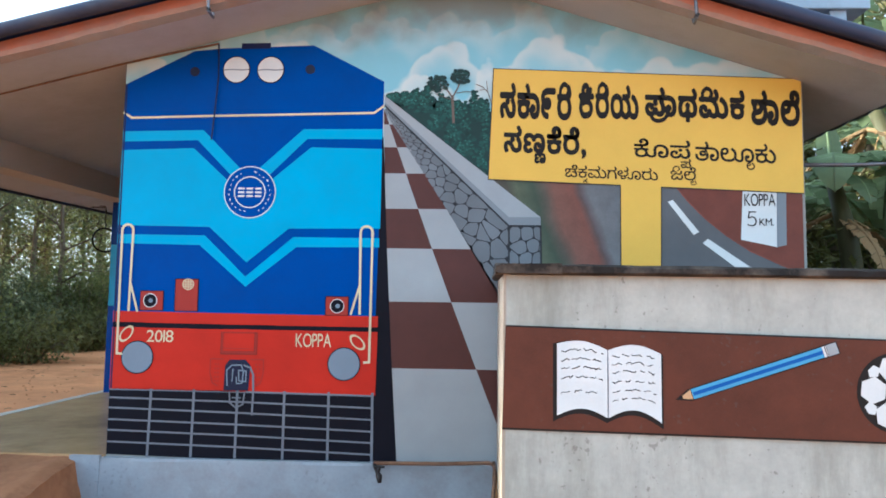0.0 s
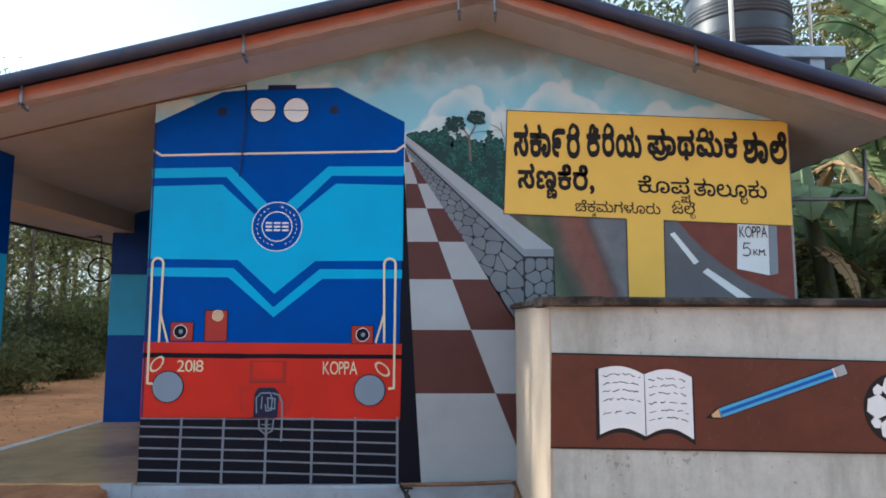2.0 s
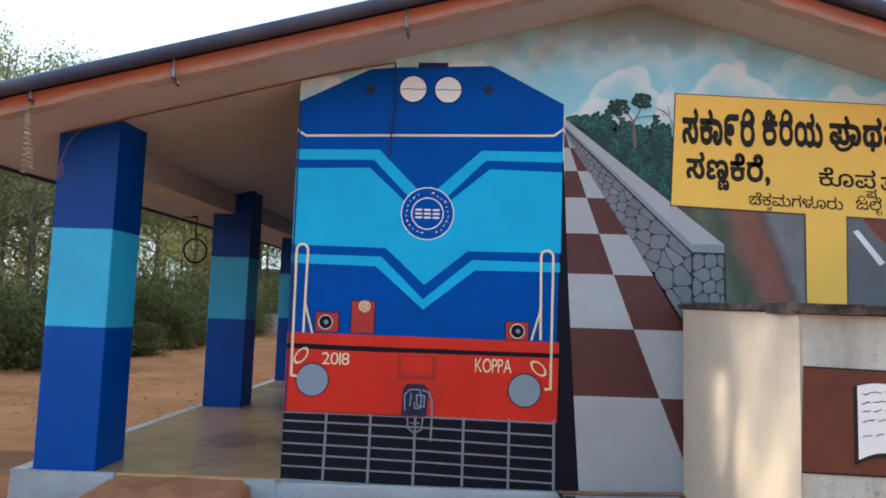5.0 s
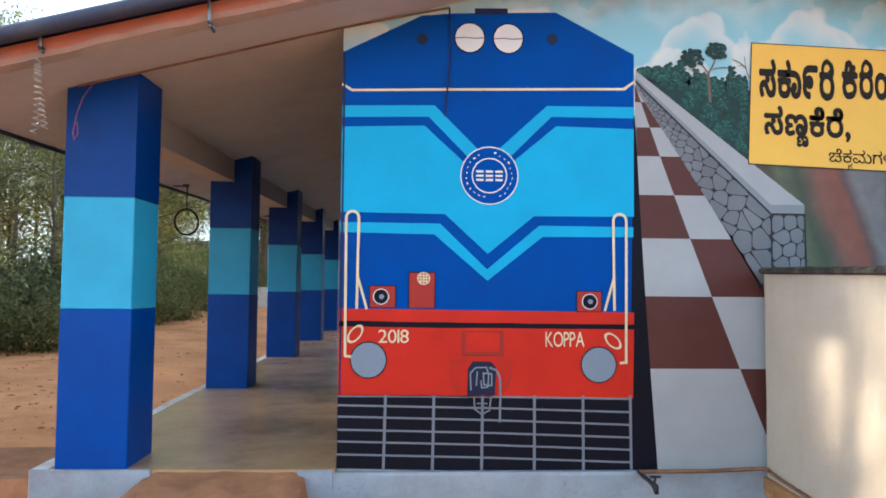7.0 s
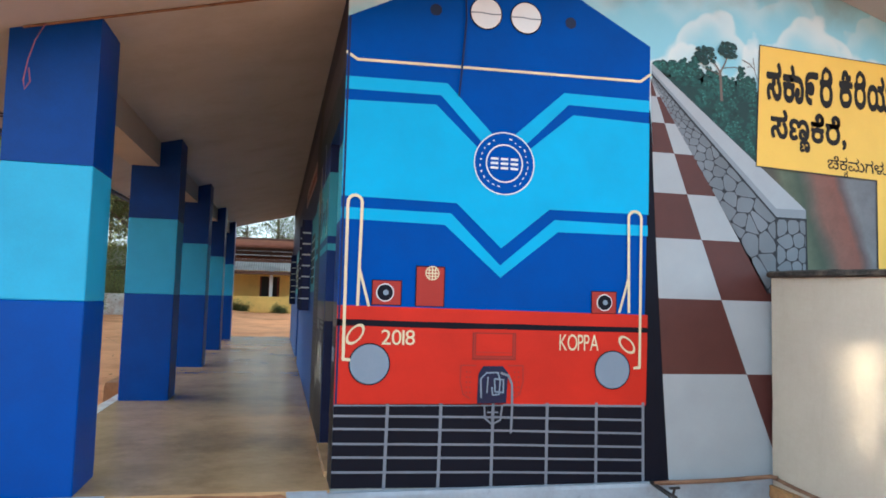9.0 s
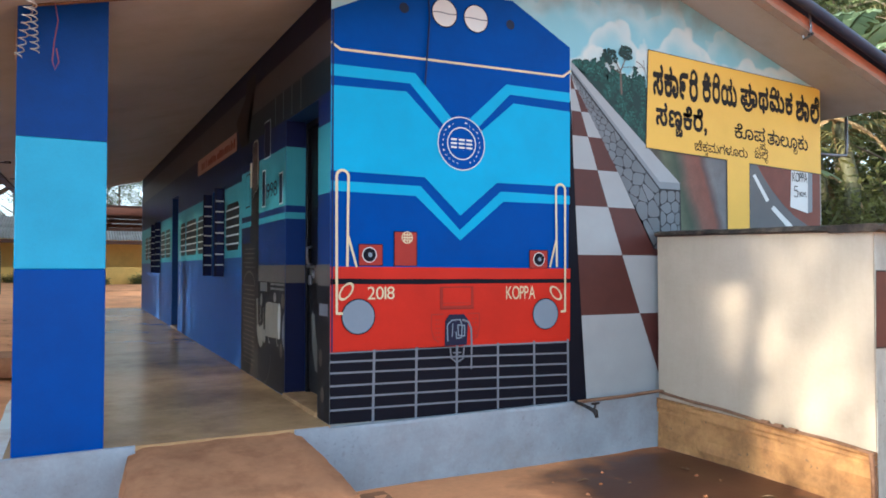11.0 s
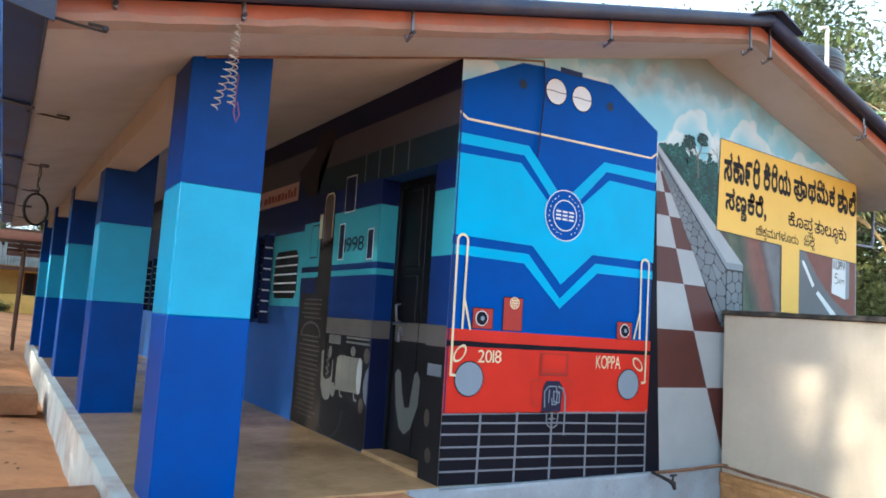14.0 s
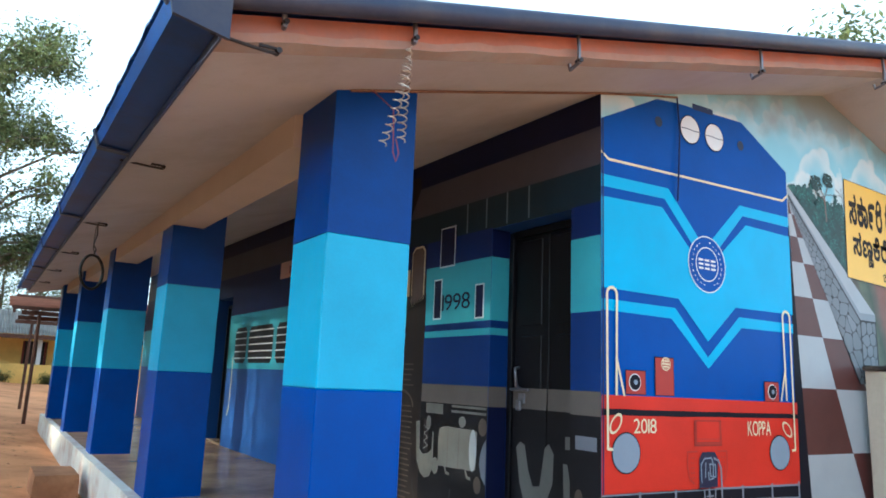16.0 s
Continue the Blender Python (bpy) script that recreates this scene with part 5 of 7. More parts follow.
# undergear shapes
ug = flat("underframe", [wobble(rect(6.91, 1.24, 7.16, 1.318), 4, 0.004, 2)], 3, IRONP, eng, SX, "pale grey tank, springs and hangers of the undergear")
for z in (1.30, 1.262):
    flat("pipe", [rect(6.34, z, 6.79, z + 0.018)], 3, IRONP, ug, SX)
flat("air_tank", [wobble([(6.96, 0.855), (6.965, 1.0), (6.95, 1.13), (6.90, 1.15), (6.50, 1.155), (6.445, 1.14), (6.455, 0.88), (6.52, 0.865)], 5, 0.006, 4)], 3, IRONP, ug, SX)
flat("air_tank_end", [disc(6.495, 1.01, 0.047, 0.145)], 3.4, CHECKW, ug, SX)
flat("tank_band", stroke([(6.83, 0.86), (6.825, 1.15)], 0.007) + stroke([(6.68, 0.86), (6.675, 1.15)], 0.007), 3.4, TAUPE, ug, SX)
for y in (6.86, 6.58):
    flat("tank_foot", stroke([(y, 0.86), (y - 0.02, 0.817), (y - 0.06, 0.812)], 0.02), 3, IRONP, ug, SX)
flat("hanger", [wobble([(7.31, 1.16), (7.25, 1.17), (7.24, 0.95), (7.19, 0.92), (7.12, 0.93), (7.06, 0.96), (7.05, 1.10), (7.035, 1.10), (7.03, 0.83), (7.08, 0.76), (7.15, 0.74), (7.22, 0.77), (7.28, 0.86)], 3, 0.007, 6)], 3, IRONP, ug, SX)
flat("spring", stroke([(7.15, 1.17), (7.15, 0.95)], 0.075), 3, ENDBLACK, ug, SX)
flat("coil", stroke([(7.18, 1.14), (7.12, 1.11), (7.18, 1.08), (7.12, 1.05), (7.18, 1.02), (7.12, 0.99), (7.18, 0.96)], 0.008), 3.4, IRONP, ug, SX)
for y, z, a, b in ((7.0, 0.85, 0.047, 0.062), (7.115, 1.165, 0.035, 0.055), (6.64, 1.20, 0.047, 0.04), (6.38, 1.18, 0.052, 0.062), (6.43, 0.78, 0.045, 0.06)):
    flat("lug", [disc(y, z, a, b)], 3.2, IRONP if y > 6.5 else RUNGL, ug, SX)
flat("lug", [[(6.332, 0.79), (6.332, 1.10), (6.37, 1.06), (6.405, 0.98), (6.41, 0.92), (6.385, 0.84)]], 3.2, BARGREY, ug, SX)
flat("wheel_arc", stroke([(7.06 + 0.28 * math.cos(a), 0.70 + 0.26 * math.sin(a)) for a in [math.pi * (1.0 + i / 14) for i in range(15)]], 0.018), 2.4, WHEELGREY, ug, SX, "faint painted wheel rim")
flat("plate", [rect(5.25, 1.125, 5.43, 1.205)], 3, BARGREY, ug, SX)
flat("spring_eye", [disc(5.40, 0.84, 0.035, 0.06)], 3, RUNGL, ug, SX)
flat("hanger", [disc(5.36, 0.60, 0.04, 0.05)], 3, RUNGL, ug, SX)

# carriage
car = thing("carriage_mural", "blue and teal passenger carriage painted on the verandah wall", "mural", (XW, 12.0, 0.5))


def gapped(name, y0, y1, z0, z1, material, layer=1):
    """A painted band that stops at the openings."""
    cuts = sorted([(a, b, 1.34, 2.34) for a, b in WIN] + [(*DOOR2, -1, 2.55)])
    polys, y = [], y0
    for a, b, c, d in cuts:
        if z1 <= c or z0 >= d:
            continue
        polys.append(rect(y, z0, a, z1))
        if z1 > d:
            polys.append(rect(a, d, b, z1))
        if z0 < c:
            polys.append(rect(a, z0, b, c))
        y = b
    polys.append(rect(y, z0, y1, z1))
    flat(name, polys, layer, material, car, SX)


gapped("roof_band", 8.0, WALL_END, 3.09, TOP3, NIGHT)
gapped("roof_grey", 8.0, WALL_END, 2.80, 3.09, SMOKE)
gapped("letter_board", 8.0, WALL_END, 2.30, 2.80, NAVY)
gapped("window_band", 8.0, WALL_END, 1.55, 2.30, TEAL)
for y0, y1 in ((8.11, 8.82), (9.76, 10.86), (10.98, 11.98), (12.08, 12.62), (14.0, 14.72), (14.82, 15.5), (16.6, 17.3), (17.4, 18.1), (18.2, 18.9)):
    c = 0.07
    w = flat("painted_window", [[(y0 + c, 1.63), (y1 - c, 1.63), (y1, 1.63 + c), (y1, 2.13 - c), (y1 - c, 2.13), (y0 + c, 2.13), (y0, 2.13 - c), (y0, 1.63 + c)]], 2, CHAR, car, SX, "dark painted window with white bars")
    for k in range(5):
        z = 1.69 + 0.092 * k
        flat("bar", [rect(y0 + 0.01, z, y1 - 0.01, z + 0.016)], 3, WHITE, w, SX)
nb = flat("name_board", [rect(8.27, 2.62, 10.9, 2.805)], 2, PINK, car, SX, "long pale name board with illegible red lettering")
rng = random.Random(8)
marks, y = [], 8.34
while y < 10.58:
    w = rng.uniform(0.05, 0.12)
    marks.append(rect(y, 2.665, y + w, 2.665 + rng.uniform(0.06, 0.09)))
    y += w + rng.choice((0.025, 0.025, 0.09))
tagged(flat("board_marks", marks, 3, BOARDRED, nb, SX), kind="stuff")
flat("handrail", stroke([(12.66, 1.72), (12.66, 1.0), (12.74, 0.88)], 0.03), 3, CREAM, car, SX, "cream painted handrail")


# paint carried round into the door reveal
for nm, z0, z1, material in (("reveal_top", 2.40, DOOR_TOP, NAVY), ("reveal_teal", 1.94, 2.40, TEAL), ("reveal_line", 1.885, 1.94, CABBLUE), ("reveal_line", 1.835, 1.885, TEAL), ("reveal_blue", 1.467, 1.835, CABBLUE), ("reveal_bar", 1.325, 1.467, TAUPE), ("reveal_black", deck(6.4), 1.325, NIGHT)):
    part(nm, bm_box(XW + 0.001, DOOR1 - 0.003, z0, XW + 0.158, DOOR1 + 0.001, z1), material, eng)


for ob in [o for o in scene.objects if o.type == "MESH" and o.parent and (o.parent in (eng, car) or o.parent.parent in (eng, car))]:
    climb(ob, 2.15)


# ---- door to the classroom ----
def door(y0, y1, z0, z1, name, label, painted):
    d = thing(name, label, "door", (XW + 0.2, (y0 + y1) / 2, z0), kind="structure")
    xf = XW + 0.19
    for a, b in ((y0, y0 + 0.05), (y1 - 0.05, y1)):
        part("jamb", bm_box(xf - 0.03, a, z0, xf + 0.04, b, z1, 0.004), DOORBLACK, d)
    part("head", bm_box(xf - 0.03, y0 + 0.05, z1 - 0.05, xf + 0.04, y1 - 0.05, z1, 0.004), DOORBLACK, d)
    part("threshold", bm_box(XW - 0.02, y0, z0 - 0.03, xf + 0.04, y1, z0 + 0.025, 0.006), FLOOR, d)
    mid = (y0 + y1) / 2
    for a, b in ((y0 + 0.052, mid - 0.003), (mid + 0.003, y1 - 0.052)):
        leaf = part("leaf", bm_box(xf, a, z0 + 0.03, xf + 0.032, b, z1 - 0.052, 0.003), DOORBLACK, d, "black painted door leaf")
        h = (z1 - z0 - 0.1) / 3
        for k in range(3):
            part("panel", bm_box(xf - 0.008, a + 0.07, z0 + 0.09 + k * h, xf + 0.004, b - 0.07, z0 + 0.02 + (k + 1) * h, 0.006), DOORBLACK, leaf)
        if painted:
            for nm, c, e, m in (("sole_bar", 1.325, 1.467, TAUPE), ("undergear", z0 + 0.05, 1.325, CHAR)):
                bm = bm_box(xf - 0.011, a + 0.004, c, xf - 0.0085, b - 0.004, e)
                part(nm, bm, m, leaf)
    if painted:
        # the outlines of a spring hanger across both leaves
        bm = bmesh.new()
        for pts in ([(6.225, 1.06), (6.18, 1.10), (6.13, 1.08), (6.09, 0.92), (6.04, 0.82), (5.97, 0.83), (5.92, 1.08), (5.88, 1.11), (5.83, 1.05), (5.84, 0.86), (5.93, 0.68), (6.02, 0.62), (6.11, 0.66), (6.18, 0.82)],
                    [(5.74, 1.0), (5.70, 1.0), (5.66, 0.84), (5.68, 0.68), (5.73, 0.72)], [(5.72, 1.09), (5.55, 1.10), (5.55, 1.18), (5.72, 1.17)]):
            f = bm.faces.new([bm.verts.new((xf - 0.0125, y, z)) for y, z in pts])
            bmesh.ops.triangulate(bm, faces=[f])
        part("hanger_paint", bm, IRONP, d, "pale grey painted hanger")
    ly = 6.17 if painted else mid
    part("latch_plate", bm_box(xf - 0.022, ly - 0.035, 1.36, xf - 0.008, ly + 0.035, 1.43, 0.003), STEEL, d, "steel latch")
    part("latch_bolt", bm_tube([(xf - 0.03, ly - 0.09, 1.455), (xf - 0.03, ly + 0.11, 1.455)], 0.010, 8), STEEL, d)
    part("pull_handle", bm_tube([(xf - 0.008, ly + 0.045, 1.61), (xf - 0.05, ly + 0.04, 1.60), (xf - 0.055, ly + 0.025, 1.54), (xf - 0.05, ly + 0.02, 1.48), (xf - 0.008, ly + 0.02, 1.46)], 0.011, 8), STEEL, d, "bright steel pull handle", smooth=True)
    part("padlock", bm_box(xf - 0.045, ly - 0.01, 1.31, xf - 0.02, ly + 0.04, 1.385, 0.008), STEEL, d)
    return d


door(DOOR0, DOOR1, deck(6) + 0.005, DOOR_TOP, "door_1", "closed black double door with steel latch, painted as engine undergear", True)
door(*DOOR2, deck(13) + 0.005, 2.55, "door_2", "closed dark door in the carriage mural", False)


# ---- windows with open shutters ----
def window(y0, y1, name):
    z0, z1 = 1.34, 2.34
    w = thing(name, "small barred window with dark blue shutters opened square to the wall", "window", (XW, (y0 + y1) / 2, z0), kind="structure")
    xf = XW + 0.10
    for a, b, c, d in ((y0, z0, y0 + 0.05, z1), (y1 - 0.05, z0, y1, z1), (y0 + 0.05, z0, y1 - 0.05, z0 + 0.05), (y0 + 0.05, z1 - 0.05, y1 - 0.05, z1)):
        part("frame", bm_box(xf - 0.03, a, b, xf + 0.04, c, d, 0.003), NAVY, w)
    for k in range(9):
        z = z0 + 0.12 + k * 0.095
        part("bar", bm_tube([(xf, y0 + 0.05, z), (xf, y1 - 0.05, z)], 0.007, 6), DARKSTEEL, w)
    for y in (y0, y1):
        s = 0.016 if y == y0 else -0.016
        leaf = part("shutter", bm_box(XW - 0.11, min(y, y + s), z0 + 0.01, XW - 0.008, max(y, y + s), z1 - 0.01, 0.003), NAVY, w, "dark blue shutter leaf")
        for side in (-1, 1):
            yy = (y + s / 2) + side * 0.0095
            for k in range(7):
                z = z0 + 0.13 + k * 0.118
                part("louvre", bm_box(XW - 0.10, yy - 0.0015, z, XW - 0.012, yy + 0.0015, z + 0.016), WHITE, leaf)
            part("stile", bm_box(XW - 0.108, yy - 0.001, z0 + 0.02, XW - 0.085, yy + 0.001, z1 - 0.02), NIGHT, leaf)
    return w


for k, (a, b) in enumerate(WIN):
    window(a, b, "window_%d" % (k + 1))


# ---- low water-tank enclosure in front of the gable ----
TX0, TX1, TY0, TY1 = 0.357, 0.405, 3.35, W - 0.055
TZ = 1.658


def skewed(bm, z0, z1, t, x_far, inset=0.0):
    """Front wall and left wall of the enclosure as one L with an uneven top."""
    out = [(TX0 - inset, TY0 - inset), (x_far, TY0 - inset - 0.02), (x_far, TY0 + t), (TX0 + t, TY0 + t), (TX1 + t, TY1), (TX1 - inset, TY1)]
    lo = [bm.verts.new((x, y, z0)) for x, y in out]
    hi = [bm.verts.new((x, y, z1 + (0.04 if y > 5 else 0.0))) for x, y in out]
    n = len(out)
    bm.faces.new(lo[::-1])
    bm.faces.new(hi)
    for i in range(n):
        bm.faces.new((lo[i], lo[(i + 1) % n], hi[(i + 1) % n], hi[i]))
    return bm


tankwall = thing("water_enclosure", "low stained whitewashed enclosure wall with a painted brown band", "wall", (1.5, 3.4, 0), kind="structure")
part("wall", skewed(bmesh.new(), -0.1, TZ, 0.2, 4.4), TANKWALL, tankwall)


def side_face(z0, z1, off, material, name, label, n=24, rough=0.008, seed=1):
    bm = bmesh.new()
    rows = []
    for i in range(n + 1):
        u = i / n
        x, y = TX0 + (TX1 - TX0) * u, TY0 + 0.004 + (TY1 - TY0 - 0.004) * u
        za, zb = z0, z1 + 0.03 * u
        rows.append([bm.verts.new((x - off + rough * noise.noise((y * 2.3, k * 1.1, seed)), y, za + (zb - za) * k / 5)) for k in range(6)] + [bm.verts.new((x + 0.02, y, zb)), bm.verts.new((x + 0.02, y, za))])
    for r, s in zip(rows, rows[1:]):
        for k in range(7):
            bm.faces.new((r[k], s[k], s[k + 1], r[k + 1]))
    bm.faces.new(rows[0])
    bm.faces.new(rows[-1][::-1])
    part(name, bm, material, tankwall, label)


side_face(0.36, TZ + 0.012, 0.012, TANKSIDE, "side_plaster", "cream whitewashed side face")
side_face(-0.1, 0.268, 0.024, MUDBASE, "side_base", "mud-stained rough base", rough=0.03, seed=5)
side_face(0.274, 0.352, 0.034, MUDBASE, "side_ledge", "crumbling plaster ledge above the base", rough=0.022, seed=9)


def coping():
    """A thin weathered slab along both walls, with an uneven broken edge over a shadow gap."""
    bm = bmesh.new()
    n = 90

    def wear(p, q):
        return 0.010 * noise.noise((p * 2.2, q, 3)) + 0.006 * noise.noise((p * 9.0, q, 5))

    runs = ([], [])
    for i in range(n + 1):
        u = i / n
        x, y, z = TX1 - 0.055 + (TX0 - TX1) * u, TY1 - (TY1 - TY0 + 0.07) * u, TZ + 0.04 * (1 - u)
        runs[0].append([bm.verts.new(v) for v in ((x + 0.022, y, z + 0.004), (x + wear(y, 1), y, z + 0.013 + 0.5 * wear(y, 2)), (x + wear(y, 4) + 0.004, y, z + 0.036 + wear(y, 6)),
                                                  (x + 0.03, y, z + 0.047 + 0.6 * wear(y, 7)), (x + 0.3, y, z + 0.05), (x + 0.3, y, z + 0.004))])
        x, z = TX0 - 0.05 + (4.45 - TX0) * u, TZ + 0.003 - 0.012 * u
        y = TY0 - 0.06
        runs[1].append([bm.verts.new(v) for v in ((x, y + 0.022, z), (x, y + wear(x, 1), z + 0.010 + 0.5 * wear(x, 2)), (x, y + wear(x, 4) + 0.004, z + 0.034 + wear(x, 6)),
                                                  (x, y + 0.03, z + 0.046 + 0.6 * wear(x, 7)), (x, TY0 + 0.26, z + 0.048), (x, TY0 + 0.26, z))])
    for rows in runs:
        for p, q in zip(rows, rows[1:]):
            for k in range(6):
                bm.faces.new((p[k], q[k], q[(k + 1) % 6], p[(k + 1) % 6]))
        bm.faces.new(rows[0])
        bm.faces.new(rows[-1][::-1])
    part("coping", bm, COPING, tankwall, "rough blackened coping slab")


coping()

FR = (0.055, 0.9888, TY0 - 0.003, -0.009, 0.0465, 0.9943)  # paint plane on the enclosure's front face
bd = thing("lesson_band_mural", "brown painted band with open book, blue pencil and football", "mural", (1.2, TY0, 1.15))
flat("band_edge", [[(0.303, 1.392), (4.3, 1.30), (4.3, 0.86), (0.290, 0.925)]], 1, SIGNBLACK, bd, FR)
flat("brown_band", [[(0.304, 1.384), (4.3, 1.293), (4.3, 0.868), (0.292, 0.934)]], 2, STRIPE, bd, FR, "brown painted band")


def book():
    def page(x0, x1, zl, zr, zbl, zbr, bow):
        n = 10
        top = [(x0 + (x1 - x0) * i / n, zl + (zr - zl) * i / n + bow * math.sin(math.pi * i / n)) for i in range(n + 1)]
        bot = [(x0 + (x1 - x0) * i / n, zbl + (zbr - zbl) * i / n + bow * 1.4 * math.sin(math.pi * i / n)) for i in range(n + 1)]
        return top + bot[::-1]
    b = flat("book", [page(0.518, 0.762, 1.312, 1.282, 0.965, 0.962, 0.028), page(0.756, 1.010, 1.282, 1.268, 0.962, 0.940, 0.034)], 3, SIGNBLACK, bd, FR, "open white book with dark scribbled lines")
    flat("page", [page(0.536, 0.762, 1.312, 1.286, 0.992, 0.985, 0.026), page(0.766, 1.002, 1.286, 1.272, 0.985, 0.968, 0.032)], 4, WHITE, b, FR)
    r = random.Random(6)
    for x0, x1, zs in ((0.555, 0.745, (1.275, 1.235, 1.197, 1.155, 1.09)), (0.785, 0.98, (1.255, 1.218, 1.183, 1.14, 1.10, 1.062))):
        for k, z in enumerate(zs):
            x, words, pts = x0, [], []
            while x < x1:
                pts.append((x, z + r.uniform(-0.006, 0.006) + 0.014 * math.sin(math.pi * (x - x0) / (x1 - x0)) - 0.02 * (x - x0)))
                x += r.uniform(0.004, 0.013)
                if len(pts) > 3 and r.random() < 0.22:
                    words += stroke(pts, r.uniform(0.0024, 0.004))
                    pts, x = [], x + r.uniform(0.006, 0.014)
            if len(pts) > 1:
                words += stroke(pts, 0.0038)
            flat("scribbled_line", words, 5, SIGNBLACK, b, FR)
    flat("spine", stroke([(0.764, 1.286), (0.765, 0.985)], 0.004), 5, BARGREY, b, FR)


def pencil():
    a, b = Vector((1.138, 1.097)), Vector((1.715, 1.292))
    d = (b - a).normalized()
    nrm = Vector((-d.y, d.x))
    q = lambda s, t: tuple(a + d * s + nrm * t)
    ln = (b - a).length
    p = flat("pencil", [[q(-0.012, -0.027), q(ln + 0.072, -0.029), q(ln + 0.072, 0.029), q(-0.012, 0.027), q(-0.078, 0)]], 3, SIGNBLACK, bd, FR, "blue striped pencil with eraser")
    flat("shaft", [[q(0, -0.023), q(ln, -0.023), q(ln, 0.023), q(0, 0.023)]], 4, PENCILLIGHT, p, FR)
    flat("stripe", [[q(0.004, -0.008), q(ln, -0.008), q(ln, 0.008), q(0.004, 0.008)]], 5, PENCILDARK, p, FR)
    flat("point", [[q(-0.003, -0.022), q(-0.003, 0.022), q(-0.062, 0)]], 4, PENCILWOOD, p, FR)
    flat("lead", [[q(-0.045, -0.006), q(-0.045, 0.006), q(-0.075, 0)]], 5, SIGNBLACK, p, FR)
    flat("ferrule", [[q(ln, -0.024), q(ln + 0.018, -0.024), q(ln + 0.018, 0.024), q(ln, 0.024)]], 5, WHITE, p, FR)
    flat("ferrule_line", stroke([q(ln + 0.012, -0.024), q(ln + 0.012, 0.024)], 0.004), 6, CHECKB, p, FR)
    flat("eraser", [[q(ln + 0.02, -0.025), q(ln + 0.066, -0.025), q(ln + 0.066, 0.025), q(ln + 0.02, 0.025)]], 5, CHECKW, p, FR)


PENCILLIGHT = paint("pencil_light_blue", 92, 166, 214)
PENCILDARK = paint("pencil_dark_blue", 22, 92, 176)
PENCILWOOD = paint("pencil_wood", 206, 168, 126)


def football():
    cx, cz, r = 2.035, 1.118, 0.178
    f = flat("football", [disc(cx, cz, r)], 3, SIGNBLACK, bd, FR, "black and white painted football")
    patches = []
    for k in range(5):
        a = radians(90 + 72 * k + 12)
        for s, t, w in ((0.60, 0.0, 0.40), (0.80, 0.52, 0.30)):
            c = a + t * 1.2
            px, pz = cx + r * s * math.cos(c), cz + r * s * math.sin(c)
            m = 6 if s < 0.7 else 5
            pts = []
            for i in range(m):
                b = c + 2 * math.pi * i / m + 0.5
                x, z = px + r * w * math.cos(b), pz + r * w * math.sin(b)
                d = math.hypot(x - cx, z - cz)
                if d > r * 0.965:
                    x, z = cx + (x - cx) / d * r * 0.965, cz + (z - cz) / d * r * 0.965
                pts.append((x, z))
            if s < 0.7:
                patches.append([(px + (x - px) * 0.86, pz + (z - pz) * 0.86) for x, z in pts])
            else:
                patches.append([(px + (x - px) * 0.6, pz + (z - pz) * 0.6) for x, z in pts])
    flat("white_patch", patches, 4, WHITE, f, FR)


book()
pencil()
football()


# ---- water pipe with tap ----
pipe = thing("water_pipe", "rusty water pipe along the plinth with a tap", "pipe", (0, W - 0.1, 0.42))
part("run", bm_tube([(-0.46, W - 0.09, 0.425), (0.0, W - 0.1, 0.432), (0.34, W - 0.1, 0.445), (0.36, W - 0.14, 0.445)], 0.014, 8), RUSTPIPE, pipe, smooth=True)
pts = [(TX0 + (TX1 - TX0) * u - 0.035 + 0.008 * math.sin(9 * u), TY0 + (TY1 - TY0) * u, 0.345 + 0.09 * u + 0.006 * math.sin(13 * u)) for u in [1 - i / 14 for i in range(15)]]
part("side_run", bm_tube(pts, 0.012, 8), RUSTPIPE, pipe, smooth=True)
part("down_pipe", bm_tube([(TX0 - 0.035, TY0 + 0.02, 0.35), (TX0 - 0.04, TY0 + 0.005, 0.2), (TX0 - 0.04, TY0 + 0.0, -0.05)], 0.015, 8), RUSTPIPE, pipe)
for u in (0.42, 0.36, 0.30):
    part("coupling", bm_tube([(TX0 + (TX1 - TX0) * u - 0.036, TY0 + (TY1 - TY0) * (u - 0.016), 0.345 + 0.09 * u), (TX0 + (TX1 - TX0) * u - 0.036, TY0 + (TY1 - TY0) * (u + 0.016), 0.347 + 0.09 * u)], 0.018, 8), RUSTPIPE, pipe)
tap = part("tap", bm_tube([(-0.46, W - 0.06, 0.425), (-0.452, W - 0.11, 0.412), (-0.42, W - 0.19, 0.385), (-0.405, W - 0.225, 0.37), (-0.40, W - 0.235, 0.325)], [0.013, 0.013, 0.014, 0.022, 0.013], 10), DARKSTEEL, pipe, "small dark tap on a short spur", smooth=True)
part("tap_stem", bm_tube([(-0.41, W - 0.215, 0.375), (-0.402, W - 0.222, 0.425)], 0.008, 8), DARKSTEEL, tap)
part("tap_handle", bm_box(-0.437, W - 0.232, 0.422, -0.367, W - 0.212, 0.436, 0.004), DARKSTEEL, tap)


